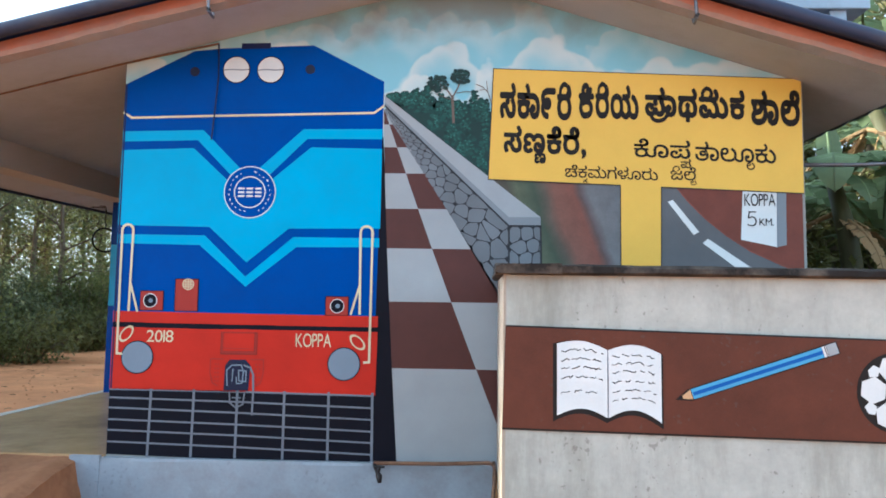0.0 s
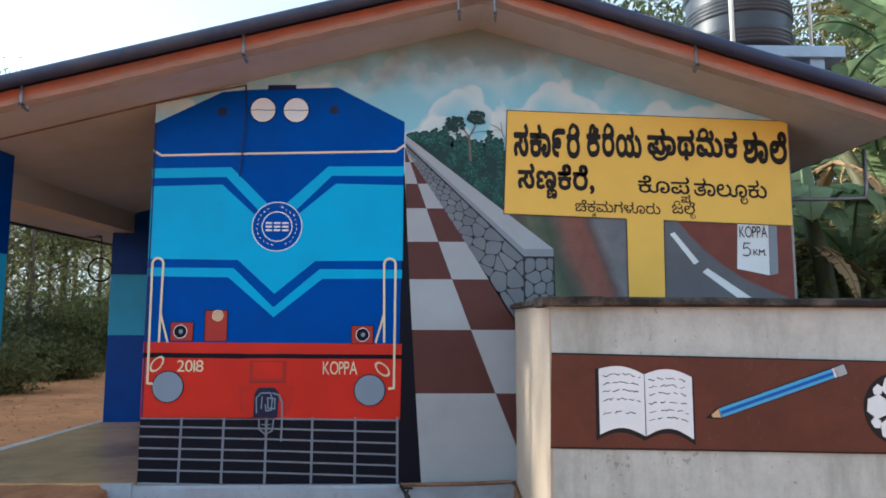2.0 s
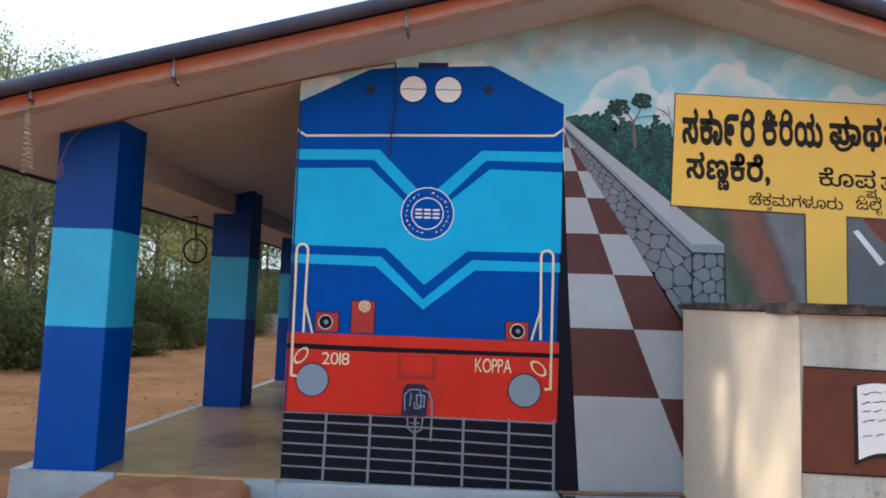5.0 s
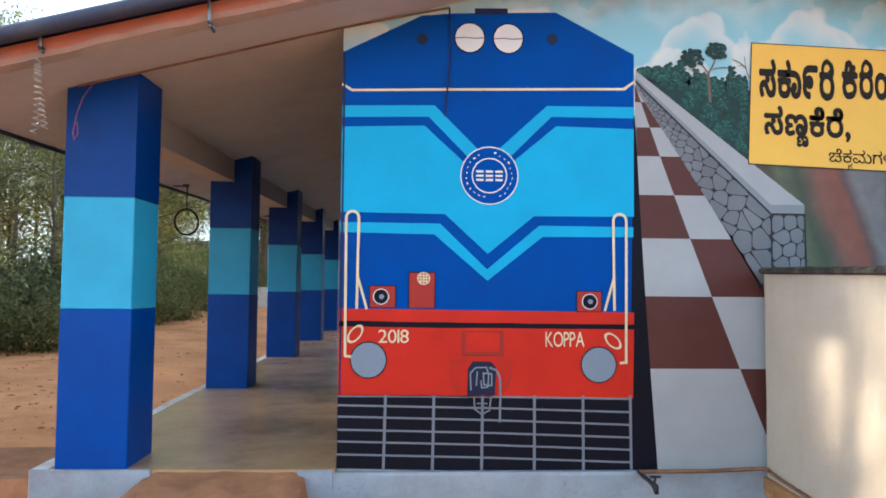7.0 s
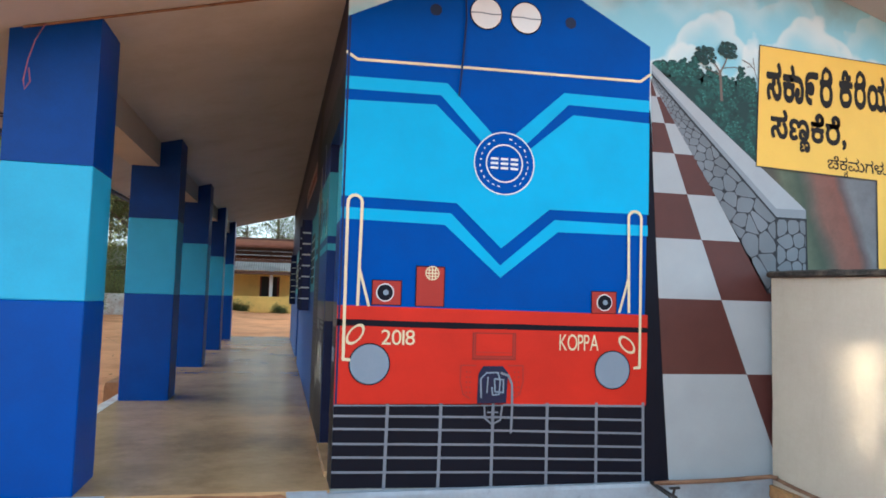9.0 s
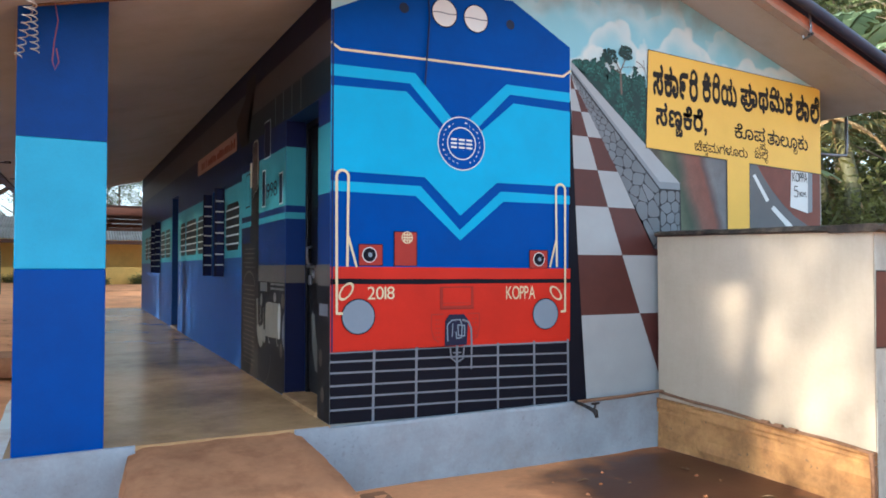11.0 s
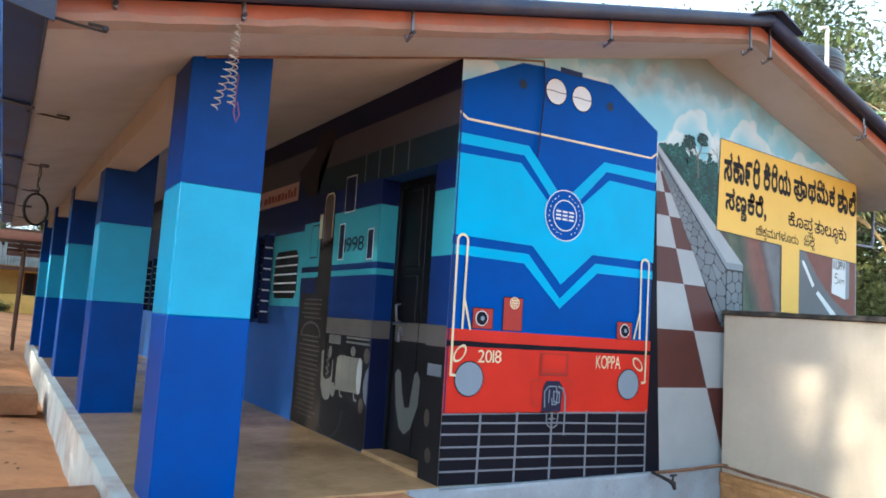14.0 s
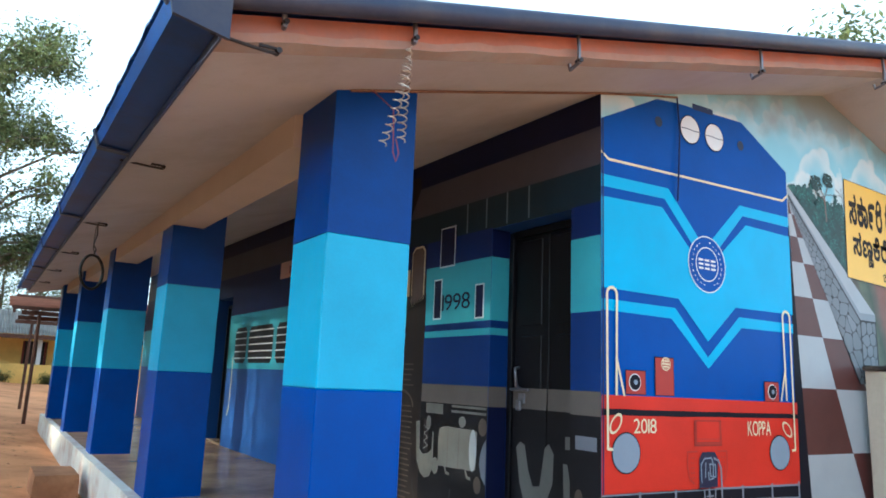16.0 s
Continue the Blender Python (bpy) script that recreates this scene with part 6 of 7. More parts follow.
# ---- brackets under the roof edge ----
def hook(x, y, z, length, along, name="roof_hook"):
    h = thing(name, "bent steel strap hook under the roof edge", "hook", (x, y, z), "roof hooks")
    if along == "x":
        pts = [(x, y, z + length), (x + 0.004, y - 0.006, z + length * 0.4), (x + 0.01, y, z), (x + 0.015, y + 0.07, z - 0.012), (x + 0.012, y + 0.075, z + 0.02)]
    else:
        pts = [(x - 0.13, y, z + 0.012), (x + 0.02, y + 0.004, z + 0.004), (x + 0.12, y, z), (x + 0.122, y, z + 0.02), (x + 0.05, y + 0.01, z + 0.022)]
    part("strap", bm_tube(pts, 0.011 if along == "x" else 0.007, 6), STEEL if along == "x" else DARKSTEEL, h)
    part("bolt", bm_tube([(pts[2][0], pts[2][1] - 0.02, pts[2][2] + 0.01), (pts[2][0], pts[2][1] + 0.02, pts[2][2] + 0.01)], 0.012, 6), DARKSTEEL, h)
    return h


HOOKS = (4.62, 6.72, 9.3, 11.8, 14.3, 16.8)
for x, z in ((-4.64, 2.815), (-4.065, 2.925), (-3.12, 3.095), (-1.585, 3.465), (-0.06, 3.80), (0.20, 3.79), (1.645, 3.42)):
    hook(x, VERGE - 0.035, z, soffit(x) + SLAB + 0.03 - z, "x")
for y in HOOKS:
    hook(-4.78, y, soffit(-4.78) + RISE * (y - W) - 0.022, 0.1, "y")

# ---- coil of wire and the hanging ring ----
coil = thing("wire_coil", "springy pale wire hanging from a roof hook, red wire end", "wire", (-4.08, 4.6, 2.85))
for bx, by, bz, turns in ((-4.06, 4.73, 2.49, 13), (-4.135, 4.76, 2.465, 12)):
    pts = []
    for i in range(170):
        u = i / 169
        a = u * turns * 2 * math.pi
        r = 0.009 + 0.014 * min(1.0, u * 4) - 0.005 * u
        k = u * u
        pts.append((-4.078 + (bx + 4.078) * k + r * math.cos(a), 4.66 + (by - 4.66) * u + r * math.sin(a), 2.895 + (bz - 2.895) * u))
    part("coil", bm_tube(pts, 0.0032, 4), WIRE, coil)
part("red_end", bm_tube([(-3.99, 5.19, 2.90), (-3.97, 4.99, 2.74), (-3.985, 4.95, 2.62), (-3.992, 4.93, 2.51), (-3.98, 4.92, 2.465), (-3.962, 4.93, 2.51), (-3.975, 4.94, 2.58)], 0.0032, 5), REDWIRE, coil, "red insulated wire end")
rg = thing("hanging_ring", "black tyre-like ring hung on wire from the eave", "ring", (-4.72, 9.73, 2.5))
RC = Vector((-4.715, 9.45, 2.36))
RT = soffit(-4.72) + RISE * (9.45 - W)
part("ring", bm_tube([RC + Vector((0.158 * 0.68 * math.cos(2 * math.pi * i / 32), 0.158 * 0.73 * math.cos(2 * math.pi * i / 32), 0.158 * math.sin(2 * math.pi * i / 32))) for i in range(33)], 0.013, 8), RUBBER, rg, smooth=True)
part("wire", bm_tube([RC + Vector((0, 0, 0.16)), RC + Vector((0.012, 0, 0.21)), RC + Vector((-0.012, 0, 0.26)), RC + Vector((0.008, 0, 0.36)), (-4.715, 9.44, RT - 0.02)], 0.006, 5), DARKSTEEL, rg)
part("wire", bm_tube([RC + Vector((0.004, 0.005, 0.17)), RC + Vector((-0.014, 0.005, 0.24)), (-4.725, 9.45, RT - 0.02)], 0.004, 5), DARKSTEEL, rg)
cr = thing("surface_cable", "thin dark cable clipped along the soffit and wall", "cable", (-3, W, 3.3))
part("cable", bm_tube([(-4.1, W - 0.02, soffit(-4.1) - 0.008), (-3.2, W - 0.02, soffit(-3.2) - 0.010), (XW, W - 0.02, soffit(XW) - 0.008), (-1.9, W - 0.014, soffit(-1.9) - 0.02), (-1.70, W - 0.014, soffit(-1.7) - 0.03)], 0.007, 6), RUSTPIPE, cr)
part("drop", bm_tube([(-1.70, W - 0.014, soffit(-1.7) - 0.03), (-1.69, W - 0.022, 3.2), (-1.71, W - 0.022, 2.9), (-1.725, W - 0.022, 2.72)], 0.006, 6), NAVY, cr, "blue overpainted drop")


# ---- earth ramp, steps, stones ----
def ramp():
    """A rammed block of earth, level with the floor at the entrance and falling a little outwards, its sides battered."""
    nx, ny, nd = 26, 18, 6
    x0, x1, yb, yf = -3.60, -2.60, 5.195, 4.30
    def place_at(i, j):
        u, v = i / nx, j / ny
        x = x0 + (x1 - x0) * u + 0.06 * v * (2 * u - 1) + 0.02 * noise.noise((u * 4, v * 5, 3))
        y = yb + (yf - yb) * v + (0.03 * noise.noise((u * 5, 2, 8)) if j == ny else 0)
        z = 0.418 - 0.10 * v - 0.03 * v * v + 0.012 * noise.noise((x * 4, y * 4, 1)) + 0.005 * noise.noise((x * 14, y * 14, 6))
        edge = min(u, 1 - u, (1 - v) * 1.0)
        return x, y, z - 0.03 * smooth(0.09, 0.0, edge)
    bm = bmesh.new()
    top = [[bm.verts.new(place_at(i, j)) for i in range(nx + 1)] for j in range(ny + 1)]
    for j in range(ny):
        for i in range(nx):
            bm.faces.new((top[j][i], top[j][i + 1], top[j + 1][i + 1], top[j + 1][i]))
    rim = [top[j][0] for j in range(ny + 1)] + [top[ny][i] for i in range(1, nx + 1)] + [top[j][nx] for j in range(ny - 1, -1, -1)]
    prev = rim
    c = Vector(((x0 + x1) / 2, 5.0, 0))
    for k in range(1, nd + 1):
        row = []
        for v in rim:
            d = Vector((v.co.x - c.x, min(0.0, v.co.y - c.y), 0))
            d = d.normalized() if d.length else d
            f = k / nd
            out = 0.10 * f + 0.03 * noise.noise((v.co.x * 6, v.co.y * 6, k * 0.9)) * math.sin(math.pi * min(1, f * 1.2))
            row.append(bm.verts.new((v.co.x + d.x * out, v.co.y + d.y * out, v.co.z + (-0.08 - v.co.z) * f)))
        for a in range(len(rim) - 1):
            bm.faces.new((prev[a], prev[a + 1], row[a + 1], row[a]))
        prev = row
    t = thing("earth_ramp", "worn ramp of red earth at the verandah entrance", "ramp", (-3.1, 4.7, 0.0))
    part("mass", bm, EARTHBLOCK, t, smooth=True).data.set_sharp_from_angle(angle=radians(42))
    bm = bmesh.new()
    r = random.Random(6)
    for _ in range(46):
        x, y, s = r.uniform(-3.7, -2.4), r.uniform(4.0, 4.35), r.uniform(0.012, 0.05)
        g = bmesh.ops.create_icosphere(bm, subdivisions=1, radius=s)["verts"]
        for v in g:
            v.co = Vector((x + v.co.x * r.uniform(0.7, 1.2), y + v.co.y * r.uniform(0.7, 1.2), ground_z(x, y) + 0.4 * s + v.co.z * 0.7))
    tagged(part("crumbs", bm, EARTHBLOCK, t, "crumbled clods at the foot of the ramp"), kind="stuff")


def lump(name, label, category, at, size, seed, material=EARTHBLOCK, group="", top_slope=0.0, cuts=7, rough=0.1):
    bm = bm_box(-0.5, -0.5, 0, 0.5, 0.5, 1)
    bmesh.ops.subdivide_edges(bm, edges=list(bm.edges), cuts=cuts, use_grid_fill=True)
    for v in bm.verts:
        p = v.co.copy()
        edge = max(abs(p.x), abs(p.y)) * 2
        n = noise.noise((p.x * 3 + seed, p.y * 3, p.z * 3)) + 0.5 * noise.noise((p.x * 8 + seed, p.y * 8, p.z * 8))
        k = 1 - 0.05 * smooth(0.7, 1.0, p.z) * smooth(0.8, 1.0, edge)
        v.co = Vector((p.x * k * size[0] + n * rough * 0.5 * size[0] * 0.3, p.y * k * size[1] + n * rough * 0.5 * size[1] * 0.3, (p.z * (1 + top_slope * (p.y))) * size[2] + n * rough * size[2] * 0.35 * p.z - 0.05))
    t = thing(name, label, category, at, group)
    bm.transform(Matrix.Translation(at))
    part("mass", bm, material, t, smooth=True).data.set_sharp_from_angle(angle=radians(38))
    return t


ramp()
lump("earth_mound", "low heap of red earth beside the ramp", "mound", (-2.30, 4.80, -0.06), (0.42, 0.5, 0.12), 4, cuts=8, rough=0.25)
for i, (x, y, z, sx, sy, sz) in enumerate(((-4.66, 5.68, 0.1, 0.72, 0.95, 0.31), (-4.63, 11.5, 0.14, 0.44, 0.9, 0.24))):
    lump("earth_step", "rough block of red earth used as a step", "step", (x, y, z), (sx, sy, sz), 10 + i, group="earth steps", cuts=7, rough=0.08)


def pebbles():
    r = random.Random(17)
    verts, faces = [], []
    for _ in range(900):
        x, y = r.uniform(-9, 4), r.uniform(1.5, 16)
        if -4.5 < x < 3.2 and y > 4.9 or 0.2 < x and y > 3.1:
            continue
        s = r.uniform(0.006, 0.026)
        z = ground_z(x, y)
        o = len(verts)
        verts += [(x + s * r.uniform(0.6, 1.3) * a, y + s * r.uniform(0.6, 1.3) * b, z + s * c) for a, b, c in ((1, 0, 0.1), (0, 1, 0.15), (-1, 0, 0.1), (0, -1, 0.1), (0.1, 0, 0.75))]
        faces += [(o, o + 1, o + 4), (o + 1, o + 2, o + 4), (o + 2, o + 3, o + 4), (o + 3, o, o + 4)]
    me = bpy.data.meshes.new("pebbles")
    me.from_pydata(verts, [], faces)
    me.materials.append(PEBBLE)
    tagged(new("pebbles", me), "scattered small stones and clods on red earth", "stones", kind="stuff")


PEBBLE = mat("laterite_pebble", lin(170, 112, 76), rough=0.95, var=0.2, per_island=0.45)
pebbles()


def litter():
    r = random.Random(23)
    verts, faces = [], []
    for _ in range(700):
        x, y = r.uniform(-10, 0.2), r.uniform(1.5, 22)
        if -4.5 < x and y > 4.9:
            continue
        s, a = r.uniform(0.02, 0.06), r.uniform(0, 6.3)
        z = ground_z(x, y) + 0.006
        c, d = math.cos(a) * s, math.sin(a) * s
        o = len(verts)
        verts += [(x - c, y - d, z), (x + d * 0.35, y - c * 0.35, z + 0.012), (x + c, y + d, z + 0.004), (x - d * 0.35, y + c * 0.35, z + 0.01)]
        faces += [(o, o + 1, o + 2), (o, o + 2, o + 3)]
    me = bpy.data.meshes.new("leaf_litter")
    me.from_pydata(verts, [], faces)
    me.materials.append(DRYLEAF)
    tagged(new("leaf_litter", me), "dry fallen leaves on the earth", "leaves", kind="stuff")


DRYLEAF = leafy("dry_leaf", (0.24, 0.15, 0.08), 0.5, 0.9, 0.1)
litter()


# ---- roof-top water tank ----
KX, KY, KZ = 2.47, 5.78, 3.885
wt = thing("water_tank", "ribbed black plastic water tank on a stand above the roof", "water tank", (KX, KY, KZ))
r0 = 0.432
prof = [(0.40, 0.0), (r0, 0.02)]
z = 0.03
while z < 0.72:
    k = int(z / 0.034) % 8
    prof += [(r0 + (0.004 if k < 4 else 0.0), z), (r0 + (0.014 if k < 4 else 0.0), z + 0.011), (r0 + (0.014 if k < 4 else 0), z + 0.021), (r0 + (0.004 if k < 4 else 0.0), z + 0.03)]
    z += 0.034
prof += [(r0, 0.75), (0.40, 0.82), (0.30, 0.865), (0.17, 0.885)]
part("shell", bm_lathe(prof, 56, at=(KX, KY, KZ)), TANKPLASTIC, wt, smooth=True)
part("lid", bm_lathe([(0.17, 0), (0.18, 0.05), (0.15, 0.075), (0.04, 0.085)], 32, at=(KX, KY, KZ + 0.88)), TANKPLASTIC, wt, smooth=True)
part("inlet", bm_box(KX - 0.34, KY - 0.26, KZ + 0.74, KX - 0.24, KY - 0.16, KZ + 0.84, 0.01), TANKPLASTIC, wt)
stand = thing("tank_stand", "pale painted concrete slab on short posts carrying the tank", "stand", (2.5, 5.8, 3.3))
EAVEPALE = mat("pale_blue_concrete", lin(150, 170, 190), rough=0.8, var=0.15, scale=2, bump=0.3, dirt=lin(110, 120, 130), dirt_amount=0.5)
part("slab", bm_box(1.98, 5.36, KZ - 0.10, 3.17, 6.25, KZ - 0.002, 0.006), EAVEPALE, stand)
for x, y in ((2.08, 5.46), (2.08, 6.15), (2.95, 5.46), (2.95, 6.15)):
    part("post", bm_box(x - 0.06, y - 0.06, soffit(x) + SLAB + 0.03, x + 0.06, y + 0.06, KZ - 0.10), EAVEPALE, stand)
for x, y, h, r in ((2.225, 5.34, 4.86, 0.019), (3.09, 5.72, 4.88, 0.013)):
    vp = thing("vent_pipe", "thin white upright plastic pipe beside the tank", "pipe", (x, y, 3.5), "tank pipes")
    part("pipe", bm_tube([(x, y, soffit(x) + SLAB if x < 3 else KZ - 0.002), (x, y, 4.3), (x + 0.004, y, h)], r, 10), PVC, vp, smooth=True)
    part("cap", bm_tube([(x + 0.004, y, h), (x - 0.10, y + 0.02, h - 0.03)], r, 8), PVC, vp)
dp = thing("drain_pipe", "thin bent steel pipe frame beyond the eave", "pipe", (2.7, 5.4, 2.6))
part("pipe", bm_tube([(2.60, 5.4, 2.60), (3.1, 5.42, 2.61), (3.28, 5.42, 2.62), (3.30, 5.42, 2.70), (3.30, 5.42, 3.02)], 0.016, 8), STEEL, dp, smooth=True)



# ---- far end: shed, yellow schoolhouse ----
shed = thing("lean_to_shed", "low tiled lean-to on thin dark posts beyond the verandah", "shed", (-3.5, 24, 0.3))
for x, y in ((-4.55, 21.2), (-4.5, 25.5), (-1.2, 25.5)):
    part("post", bm_tube([(x, y, 0.1), (x + 0.02, y, 2.7)], 0.04, 8), TIMBER, shed)
for y in (21.2, 23.4, 25.5):
    part("rafter", bm_box(-4.9, y - 0.04, 2.62, 0.5, y + 0.04, 2.72), TIMBER, shed)
for x in (-4.6, -3.0, -1.4):
    part("purlin", bm_box(x - 0.04, 20.9, 2.722, x + 0.04, 25.8, 2.79), TIMBER, shed)
part("rafter", bm_box(-5.0, 23.35, 3.14, 0.5, 23.45, 3.26), TIMBER, shed)
part("rafter", bm_box(-5.1, 20.95, 2.72, 0.5, 21.03, 2.80), TIMBER, shed)
for x in (-5.0, -3.6, -2.2, -0.8):
    part("upright", bm_box(x - 0.03, 23.37, 2.79, x + 0.03, 23.43, 3.14), TIMBER, shed)
for i in range(22):
    y0 = 21.15 + i * 0.1
    z0 = 2.80 + 0.17 * (y0 - 21.15)
    part("tile_course", bm_prism([(-5.15, z0), (0.6, z0), (0.6, z0 + 0.03), (-5.15, z0 + 0.03)], y0, y0 + 0.11), TILEROOF, shed)

YB, GZ = 47.0, 0.54
house = thing("schoolhouse", "single-storey yellow schoolhouse with a corrugated roof and low parapet", "house", (-4, YB, GZ))
X0, X1 = -16.0, 3.5
bm = bmesh.new()
for a, b in ((X0, -8.9), (-7.7, -3.9), (-2.7, X1)):
    bm_box(a, YB, GZ - 0.3, b, YB + 0.25, GZ + 2.9, bm=bm)
bm_box(-8.9, YB, GZ + 2.1, -7.7, YB + 0.25, GZ + 2.9, bm=bm)
bm_box(-3.9, YB, GZ + 2.2, -2.7, YB + 0.25, GZ + 2.9, bm=bm)
bm_box(-3.9, YB, GZ - 0.3, -2.7, YB + 0.25, GZ + 0.9, bm=bm)
part("wall", bm, OCHRE, house, "ochre limewashed wall")
part("door", bm_box(-8.9, YB + 0.1, GZ - 0.1, -7.7, YB + 0.16, GZ + 2.1), REDDOOR, house, "oxide red door")
win = part("window", bm_box(-3.9, YB + 0.14, GZ + 0.9, -2.7, YB + 0.18, GZ + 2.2), DARKROOM, house, "dark barred window")
for x in (-3.85, -3.32, -2.79):
    part("frame", bm_box(x - 0.05, YB + 0.04, GZ + 0.9, x + 0.05, YB + 0.12, GZ + 2.2), REDDOOR, win)
for i in range(7):
    x = X0 + 1.2 + i * 2.9
    part("post", bm_box(x - 0.1, YB - 2.2, GZ - 0.2, x + 0.1, YB - 2.0, GZ + 2.55, 0.01), WHITE, house, "white verandah post")
part("parapet", wavy_strip(X0, X1, YB - 2.35, YB - 2.15, GZ - 0.3, GZ + 0.95, 40, 0.03, 3), OCHRE, house, "low ochre parapet")
bm = bmesh.new()
n = 300
rows = []
for i in range(n + 1):
    x = X0 - 0.5 + (X1 - X0 + 1) * i / n
    h = 0.035 * math.cos(i * math.pi)
    rows.append([bm.verts.new((x, YB - 3.0, GZ + 2.45 + h)), bm.verts.new((x, YB + 1.5, GZ + 3.9 + h)), bm.verts.new((x, YB + 5.5, GZ + 2.6 + h)), ])
for r, q in zip(rows, rows[1:]):
    bm.faces.new((r[0], q[0], q[1], r[1]))
    bm.faces.new((r[1], q[1], q[2], r[2]))
bmesh.ops.solidify(bm, geom=list(bm.faces), thickness=0.02)
part("roof", bm, ASBESTOS, house, "pale corrugated cement roof")
part("eave_board", bm_box(X0 - 0.5, YB - 3.0, GZ + 2.22, X1 + 0.5, YB - 2.95, GZ + 2.42), TIMBER, house)
low = thing("boundary_wall", "low pale boundary wall at the edge of the yard", "wall", (-9, 34, 0.4), kind="structure")
part("wall", wavy_strip(-13.5, -8.0, 33.0, 33.2, 0.0, 1.45, 20, 0.04, 5), WHITEWASH, low)


# ---- plants ----
def leaf_mesh(name, centres, per, spread, size, seed, material, droop=0.2, flatness=1.0):
    """Many small folded leaves round the given centres."""
    r = np.random.RandomState(seed)
    n = len(centres) * per
    c = np.repeat(np.array(centres), per, axis=0) + r.normal(0, 1, (n, 3)) * spread * np.array([1, 1, 0.7 * flatness])
    a = r.uniform(0, 2 * np.pi, n)
    tilt = r.uniform(-0.9, 0.5, n) - droop
    s = size * r.uniform(0.55, 1.35, n)
    d = np.stack([np.cos(a) * np.cos(tilt), np.sin(a) * np.cos(tilt), np.sin(tilt)], 1)
    side = np.stack([-np.sin(a), np.cos(a), r.uniform(-0.5, 0.5, n)], 1)
    side /= np.linalg.norm(side, axis=1)[:, None]
    up = np.cross(d, side)
    k = s[:, None]
    verts = np.stack([c, c + d * k * 0.5 + side * k * 0.24 + up * k * 0.06, c + d * k, c + d * k * 0.5 - side * k * 0.24 + up * k * 0.06], 1).reshape(-1, 3)
    o = np.arange(n) * 4
    faces = np.concatenate([np.stack([o, o + 1, o + 2], 1), np.stack([o, o + 2, o + 3], 1)])
    me = bpy.data.meshes.new(name)
    me.from_pydata(verts.tolist(), [], faces.tolist())
    me.materials.append(material)
    return me


def tree(seed, height, spread, lowest, leaf, size, per, label, bark=BARK, trunk_r=0.12, limbs=14, lean=0.06, clump=0.42):
    """A tapered trunk with limbs and a loose crown; built at the origin."""
    r = random.Random(seed)
    t = thing("tree", label, "tree")
    bm = bmesh.new()
    path, x, y = [], 0.0, 0.0
    for i in range(9):
        path.append(Vector((x, y, height * 0.94 * i / 8 - 0.2)))
        x += r.uniform(-1, 1) * lean * height / 8
        y += r.uniform(-1, 1) * lean * height / 8
    bm_tube(path, [trunk_r * (1 - 0.86 * i / 8) for i in range(9)], 8, bm=bm)
    centres = [tuple(path[-1])]
    for i in range(limbs):
        u = lowest + (0.97 - lowest) * (i + r.random()) / limbs
        k = u * 8
        j = min(7, int(k))
        base = path[j].lerp(path[j + 1], k - j)
        a = r.uniform(0, 2 * math.pi)
        ln = spread * (1.15 - 0.75 * abs(u - (lowest + 0.25))) * r.uniform(0.6, 1.1)
        tip = base + Vector((math.cos(a) * ln, math.sin(a) * ln, ln * r.uniform(0.15, 0.6)))
        mid = base.lerp(tip, 0.5) + Vector((r.uniform(-0.1, 0.1), r.uniform(-0.1, 0.1), 0.12 * ln))
        rad = trunk_r * (1 - u * 0.8) * 0.5
        bm_tube([base, mid, tip], [rad, rad * 0.6, rad * 0.2], 5, bm=bm)
        centres += [tuple(base.lerp(mid, 0.8)), tuple(mid.lerp(tip, 0.4)), tuple(mid.lerp(tip, 0.75)), tuple(tip)]
        for _ in range(3):
            q = mid.lerp(tip, r.random())
            e = q + Vector((r.uniform(-1, 1), r.uniform(-1, 1), r.uniform(-0.2, 0.6))) * ln * 0.35
            bm_tube([q, e], [rad * 0.35, rad * 0.1], 4, bm=bm, cap=False)
            centres += [tuple(q.lerp(e, 0.6)), tuple(e)]
    part("trunk", bm, bark, t, smooth=True)
    cr = new("crown", leaf_mesh("crown", centres, per, clump, size, seed, leaf))
    cr.parent = t
    return t


def bush(seed, w, h, leaf, size, n, label):
    r = random.Random(seed)
    t = thing("bush", label, "bush")
    bm = bmesh.new()
    centres = []
    for i in range(n):
        a, q = r.uniform(0, 2 * math.pi), math.sqrt(r.random()) * w
        base = Vector((0.25 * q * math.cos(a), 0.25 * q * math.sin(a), -0.1))
        tip = Vector((q * math.cos(a), q * math.sin(a), h * r.uniform(0.35, 1.0) * (1 - 0.5 * (q / w) ** 2)))
        bm_tube([base, base.lerp(tip, 0.6) + Vector((0, 0, 0.08)), tip], [0.014, 0.009, 0.003], 4, bm=bm, cap=False)
        for k in (0.35, 0.6, 0.8, 1.0):
            centres.append(tuple(base.lerp(tip, k)))
    part("stem", bm, BARK, t)
    fo = new("foliage", leaf_mesh("foliage", centres, 26, 0.17 * max(w, h) ** 0.5, size, seed, leaf))
    fo.parent = t
    return t


def place(ob, spots, group, tall=0.0):
    """Moves ob to the first spot and copies it to the others: (x, y, turn, scale)."""
    if group:
        ob["group"] = group
    first = True
    for x, y, turn, s in spots:
        if tall:
            s = min(s * 1.3, (1.4 + (0.27 + 0.012 * (turn % 5)) * math.hypot(x + 1, y)) / tall)
        m = Matrix.Translation((x, y, ground_z(x, y) - 0.03)) @ Matrix.Rotation(turn, 4, "Z")
        if first:
            ob.matrix_basis, first = m @ Matrix.Scale(s, 4), False
        else:
            c = copy_thing(ob, m)
            c.scale = (s, s, s)


rng = random.Random(31)


def spots(n, x0, x1, y0, y1, s0=0.8, s1=1.2):
    return [(rng.uniform(x0, x1), rng.uniform(y0, y1), rng.uniform(0, 6.3), rng.uniform(s0, s1)) for _ in range(n)]


